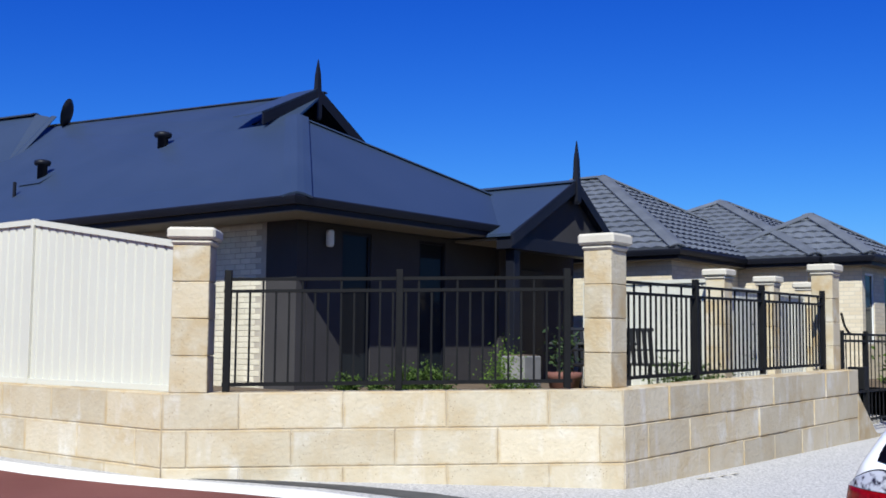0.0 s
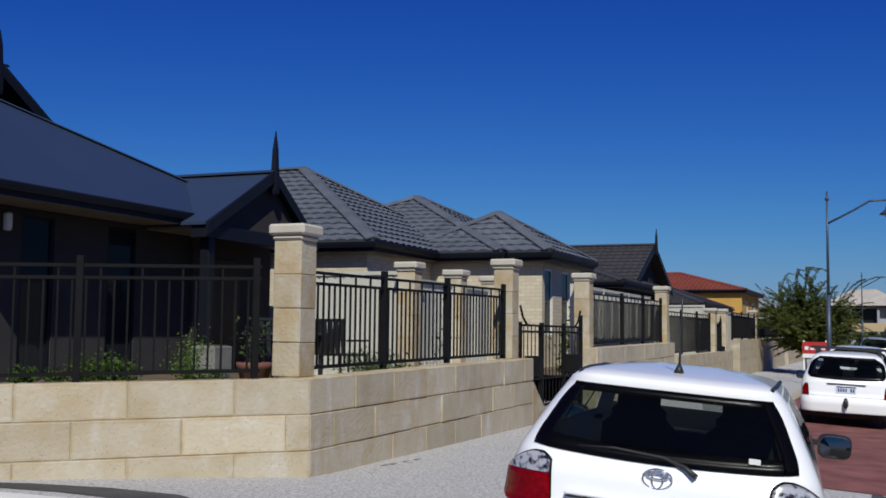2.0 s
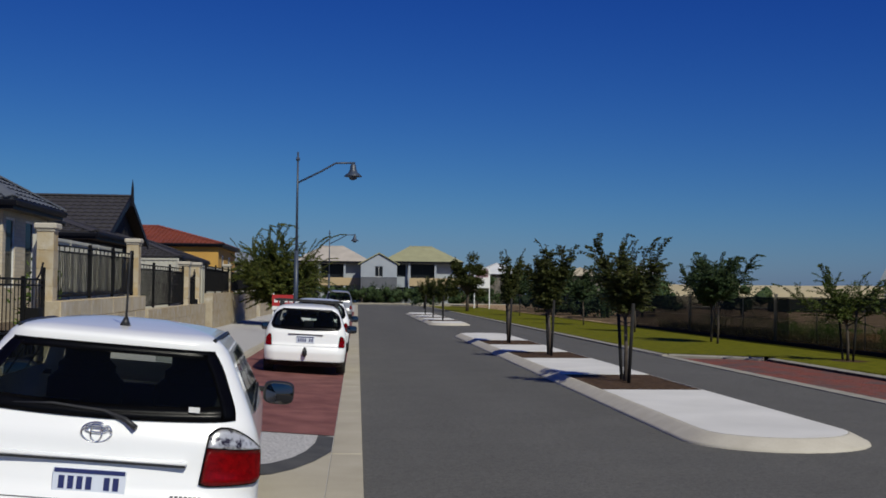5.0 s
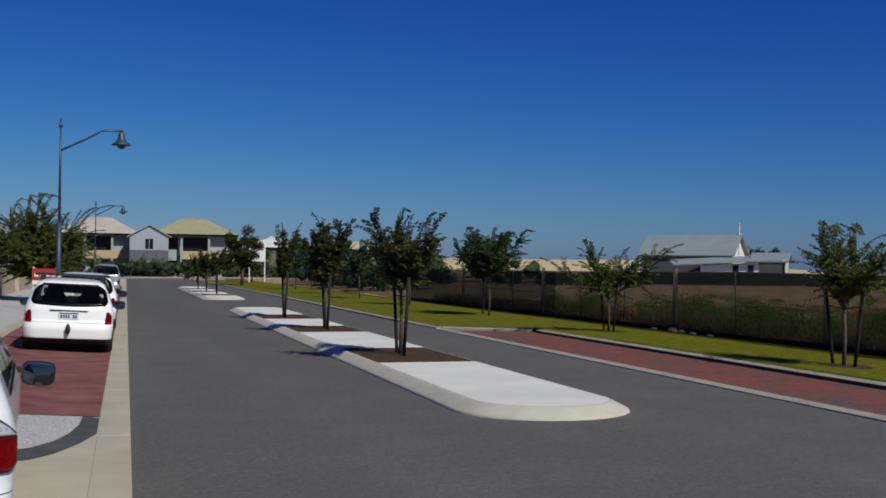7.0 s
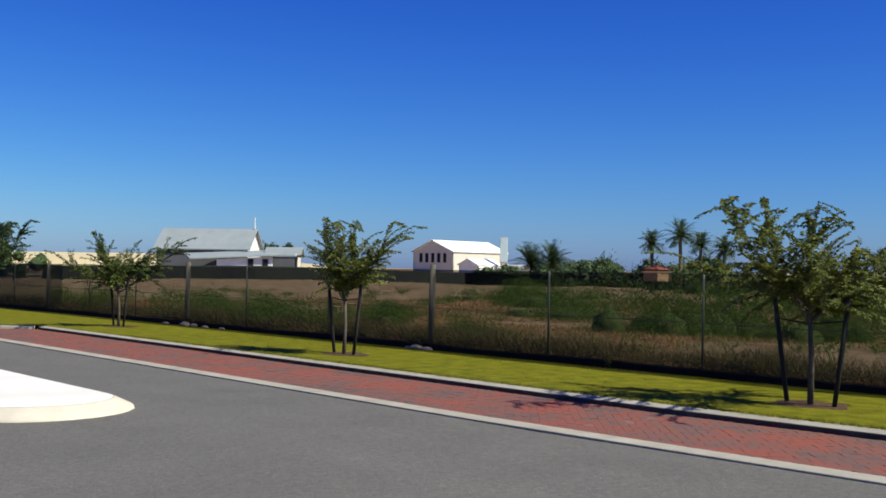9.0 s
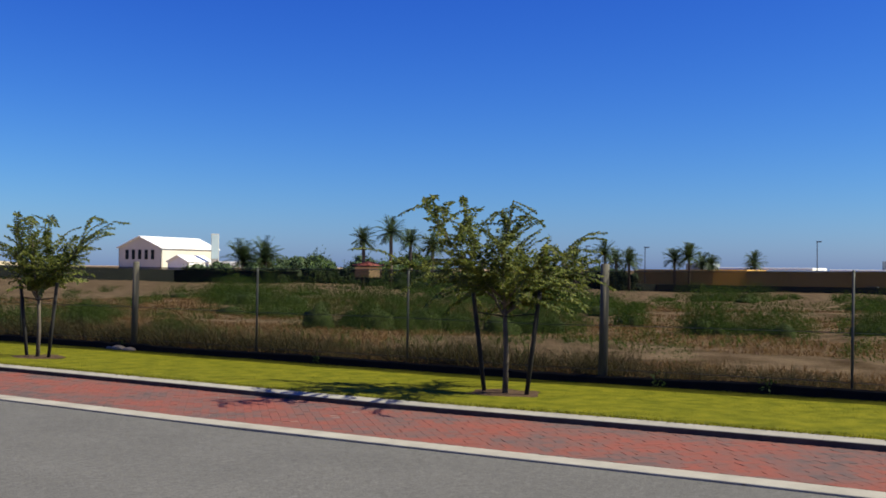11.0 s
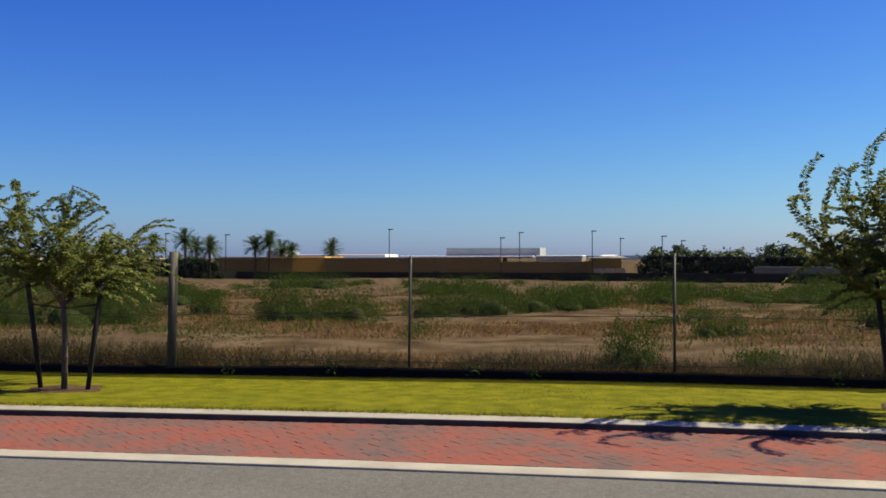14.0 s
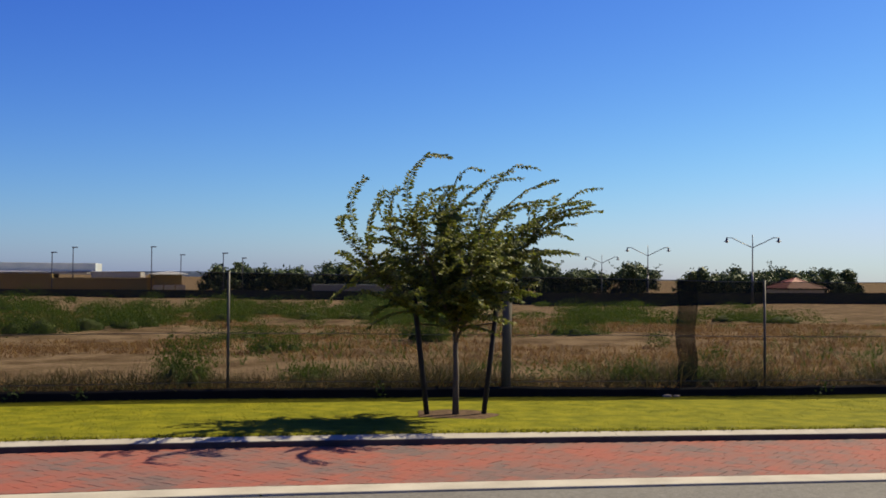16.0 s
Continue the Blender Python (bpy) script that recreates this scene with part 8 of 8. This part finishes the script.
tagged(new("lawn_blades", me), "short mown blades of the verge lawn", "grass", kind="stuff")
# small weeds at the black strip
wd = bm_new()
for y in (17.9, 12.6, 6.0, 4.4, 2.3, 1.4, -2.6, -9.4):
    bush(wd, 15.66, y, lawn_z(15.66, y), 0.12, 0.22, 26, 0.06, rnd)
tagged(new("edge_weeds", mesh_of(wd, "edge_weeds", M_PLANT)), "small green weeds at the lawn edge", "weeds", kind="stuff")
# limestone rubble at a post foot
M_RUBBLE = mat("dusty_rubble", (0.20, 0.145, 0.10), (0.33, 0.27, 0.20), 0.9, 9, 60, 0.4)
for i, (y, s) in enumerate(((17.95, 0.13), (17.6, 0.11), (18.25, 0.07), (17.8, 0.06), (28.4, 0.15), (27.9, 0.11), (27.2, 0.09), (26.3, 0.08), (29.6, 0.10), (-6.85, 0.05), (-7.0, 0.04))):
    bm = bm_new()
    bmesh.ops.create_icosphere(bm, subdivisions=2, radius=s)
    for v in bm.verts:
        v.co = Vector((15.62, y, lawn_z(15.6, y) + s * 0.2)) + Vector((v.co.x, v.co.y * 1.5, v.co.z * 0.6)) * (1 + 0.35 * noise.noise(v.co * 6 + Vector((i, 0, 0))))
    solo("rubble_stone", bm, M_RUBBLE, "pale broken limestone lump at the fence", "stone", "rubble stones")

# ---- garden of the corner house ----
rnd = random.Random(5)


def shrub(x, y, r, h, m, label, n=1300, size=0.045):
    bm = bm_new()
    bush(bm, x, y, LOT, r, h, n, size, rnd)
    t = thing("garden_shrub", (x, y, LOT), label, "shrub", "garden shrubs")
    part("foliage", bm, m, t, "small leaves")
    part("stem", bent(bm_new(), [(x, y, LOT - 0.05), (x + 0.02, y, LOT + h * 0.6)], [0.02, 0.01], 5), M_BARK, t)
    return t


for x, y, r, h in ((-9.3, 9.9, 0.16, 0.26), (-8.9, 10.0, 0.14, 0.24), (-8.5, 9.95, 0.24, 0.4), (-8.2, 10.0, 0.26, 0.42), (-7.9, 10.0, 0.22, 0.36), (-7.2, 10.2, 0.2, 0.3), (-6.7, 10.1, 0.18, 0.26)):
    shrub(x, y, r, h, M_PLANT, "bright green low garden shrub behind the pickets")
shrub(-7.55, 10.65, 0.3, 0.62, M_SCRUB, "grey-green feathery garden shrub", 1000, 0.04)
shrub(-6.0, 12.3, 0.45, 0.45, M_PLANT, "bright green low shrub behind pickets")
shrub(-6.0, 13.0, 0.45, 0.45, M_PLANT, "bright green low shrub behind pickets")
shrub(-7.4, 17.0, 0.5, 1.5, M_DKLEAF, "dark leafy shrub against a cream fence", 700, 0.08)
shrub(-5.9, 22.0, 0.5, 1.2, M_SCRUB, "spiky olive garden plant behind pickets", 400, 0.14)
# lawn patch
solo("garden_lawn", grid(span(-7.2, -5.4, 0.3), span(10.5, 15.2, 0.4), lambda x, y: LOT + 0.012), M_GRASS, "small green garden lawn", "lawn", kind="structure")


def patio_chair(x, y, turn, label="dark patio armchair with slatted back"):
    t = thing("patio_chair", (0, 0, 0), label, "chair", "patio chairs")
    for a in (-0.25, 0.25):
        for b in (-0.22, 0.22):
            part("leg", rod(bm_new(), (a, b, 0), (a * 0.95, b, 0.42), 0.018, 0.018, 6), M_TRIM, t)
        part("armrest", boxm(a - 0.03, a + 0.03, -0.26, 0.26, 0.62, 0.65, bev=0.008), M_TRIM, t)
    part("seat", boxm(-0.26, 0.26, -0.25, 0.25, 0.41, 0.45, bev=0.01), M_TRIM, t)
    for k in range(5):
        part("back_slat", boxm(-0.24 + k * 0.105, -0.18 + k * 0.105, 0.24, 0.265, 0.45, 0.95, m=pose(0, 0, 0, -6, 0, 0)), M_TRIM, t)
    part("top_rail", boxm(-0.27, 0.27, 0.23, 0.27, 0.93, 0.98, m=pose(0, 0, 0, -6, 0, 0), bev=0.008), M_TRIM, t)
    t.matrix_basis = pose(x, y, LOT, 0, 0, turn)
    return t


for x, y, a in ((-8.3, 14.6, -120), (-7.3, 14.2, 170), (-7.7, 13.2, 60)):
    patio_chair(x, y, a)
t = thing("patio_table", (-8.0, 13.7, LOT), "grey patio table among chairs", "table")
part("tabletop", boxm(-8.5, -7.5, 13.3, 14.1, LOT + 0.7, LOT + 0.74, bev=0.01), M_GALV, t)
for a in (-8.4, -7.6):
    for b in (13.4, 14.0):
        part("leg", rod(bm_new(), (a, b, LOT), (a, b, LOT + 0.7), 0.025, 0.025, 6), M_TRIM, t)
t = thing("planter_box", (-8.1, 11.6, LOT), "grey square planter on the patio", "planter")
part("box", boxm(-8.12, -7.75, 11.55, 11.95, LOT, LOT + 0.56, bev=0.015), mat("grey_planter", (0.15, 0.145, 0.135), (0.22, 0.21, 0.195), 0.85, 5, 60, 0.2), t)
part("soil", boxm(-8.08, -7.79, 11.59, 11.91, LOT + 0.5, LOT + 0.575), M_LOT, t)
t = thing("flower_pot", (-7.0, 11.3, LOT), "dark terracotta flower pot", "pot")
part("pot", turned(bm_new(), ((0.14, 0), (0.2, 0.3), (0.22, 0.32), (0.22, 0.38), (0.19, 0.38), (0.17, 0.1)), (-7.0, 11.3, LOT), 18), mat("terracotta", (0.13, 0.05, 0.035), (0.17, 0.07, 0.05), 0.8, 8, 50, 0.1), t, "", True)
bm = bm_new()
bush(bm, -7.0, 11.3, LOT + 0.35, 0.22, 0.5, 160, 0.08, rnd)
part("plant", bm, M_DKLEAF, t, kind="stuff")
# leaf litter on the footpath
for i, (x, y) in enumerate(((-4.75, 10.35), (-4.72, 10.6), (-4.7, 10.85), (-4.78, 10.2))):
    solo("dry_leaf", slab(bm_new(), [(x, y, zl(x, y) + 0.006), (x + 0.05, y + 0.02, zl(x, y) + 0.02), (x + 0.07, y + 0.1, zl(x, y) + 0.012), (x + 0.01, y + 0.08, zl(x, y) + 0.004)], (0, 0, 0.004)), M_CAP, "dry fallen leaf on the footpath", "leaf", "fallen leaves")

# ---- brick paving of the parking strip ----
def paver_mat():
    m, n, l, b = node_mat("clay_paver")
    info = n.new("ShaderNodeObjectInfo")
    geo = n.new("ShaderNodeNewGeometry")
    add = n.new("ShaderNodeMath")
    l.new(info.outputs["Random"], add.inputs[0])
    l.new(geo.outputs["Random Per Island"], add.inputs[1])
    fr = n.new("ShaderNodeMath")
    fr.operation = "FRACT"
    l.new(add.outputs[0], fr.inputs[0])
    big = n.new("ShaderNodeTexNoise")
    big.inputs["Scale"].default_value, big.inputs["Detail"].default_value = 1.1, 6
    l.new(geo.outputs["Position"], big.inputs["Vector"])
    mx = n.new("ShaderNodeMath")
    mx.operation = "MULTIPLY_ADD"
    l.new(fr.outputs[0], mx.inputs[0])
    mx.inputs[1].default_value = 0.21
    l.new(big.outputs["Fac"], mx.inputs[2])
    rp = n.new("ShaderNodeValToRGB")
    rp.color_ramp.elements[0].position, rp.color_ramp.elements[0].color = 0.40, (0.100, 0.070, 0.064, 1)
    rp.color_ramp.elements[1].position, rp.color_ramp.elements[1].color = 0.76, (0.205, 0.064, 0.046, 1)
    for at, c in ((0.50, (0.135, 0.076, 0.066, 1)), (0.60, (0.160, 0.070, 0.056, 1))):
        e = rp.color_ramp.elements.new(at)
        e.color = c
    l.new(mx.outputs[0], rp.inputs[0])
    fine = n.new("ShaderNodeTexNoise")
    fine.inputs["Scale"].default_value = 90
    l.new(geo.outputs["Position"], fine.inputs["Vector"])
    hs = n.new("ShaderNodeHueSaturation")
    mr = n.new("ShaderNodeMapRange")
    mr.inputs["To Min"].default_value, mr.inputs["To Max"].default_value = 0.8, 1.2
    l.new(fine.outputs["Fac"], mr.inputs["Value"])
    l.new(mr.outputs[0], hs.inputs["Value"])
    l.new(rp.outputs[0], hs.inputs["Color"])
    l.new(hs.outputs[0], b.inputs["Base Color"])
    b.inputs["Roughness"].default_value = 0.85
    b.inputs["Specular IOR Level"].default_value = 0.15
    bp = n.new("ShaderNodeBump")
    bp.inputs["Strength"].default_value, bp.inputs["Distance"].default_value = 0.3, 0.01
    l.new(fine.outputs["Fac"], bp.inputs["Height"])
    l.new(bp.outputs[0], b.inputs["Normal"])
    return m


M_PAVER = paver_mat()
strip = thing("brick_paving", (10.3, 0, 0), "red and brown clay pavers laid in diagonal herringbone as a parking strip", "paving", kind="structure")
W = 0.10
me = mesh_of(boxm(-W + 0.002, W - 0.002, -W / 2 + 0.002, W / 2 - 0.002, -0.05, 0.012, bev=0.003), "brick", M_PAVER)
bulk, bf = [], []
count = 0
c45 = math.sqrt(0.5)
# herringbone cells: lying bricks start where the diagonal number is 0, upright ones where it is 3 (of 4)
for i in range(-170, 360):
    for j in range(-170, 360):
        k = (i - j) % 4
        if k not in (0, 3):
            continue
        u, v = (i + 1.0, j + 0.5) if k == 0 else (i + 0.5, j + 1.0)
        x, y = 10.33 + (u - v) * W * c45, (u + v) * W * c45 - 1.0
        if not (9.22 < x < 11.44) or not (-15 < y < 29.2):
            continue
        turn = 45 if k == 0 else 135
        z = bay_z(x, y) + rnd.uniform(-0.002, 0.002) - 0.006
        if 9.36 < x < 11.30 and abs(y + 0.4) < 2.1 and count < 300:
            count += 1
            piece("brick", me, strip, pose(x, y, z, rnd.uniform(-0.6, 0.6), rnd.uniform(-0.6, 0.6), turn))
            continue
        a = radians(turn)
        ca, sa2 = math.cos(a), math.sin(a)
        n0 = len(bulk)
        hx, hy = W - 0.002, W / 2 - 0.002
        for zz in (0.012, -0.03):
            for p, q in ((-hx, -hy), (hx, -hy), (hx, hy), (-hx, hy)):
                bulk.append((clamp(x + p * ca - q * sa2, 9.243, 11.418), y + p * sa2 + q * ca, z + zz + (rnd.uniform(-0.001, 0.001) if zz > 0 else 0)))
        bf += [(n0, n0 + 1, n0 + 2, n0 + 3), (n0, n0 + 4, n0 + 5, n0 + 1), (n0 + 1, n0 + 5, n0 + 6, n0 + 2), (n0 + 2, n0 + 6, n0 + 7, n0 + 3), (n0 + 3, n0 + 7, n0 + 4, n0)]
mb = bpy.data.meshes.new("bricks")
mb.from_pydata(bulk, [], bf)
mb.materials.append(M_PAVER)
ob = new("bricks", mb)
ob.parent = strip
ob.location = -Vector((10.3, 0, 0))
ob["kind"] = "stuff"
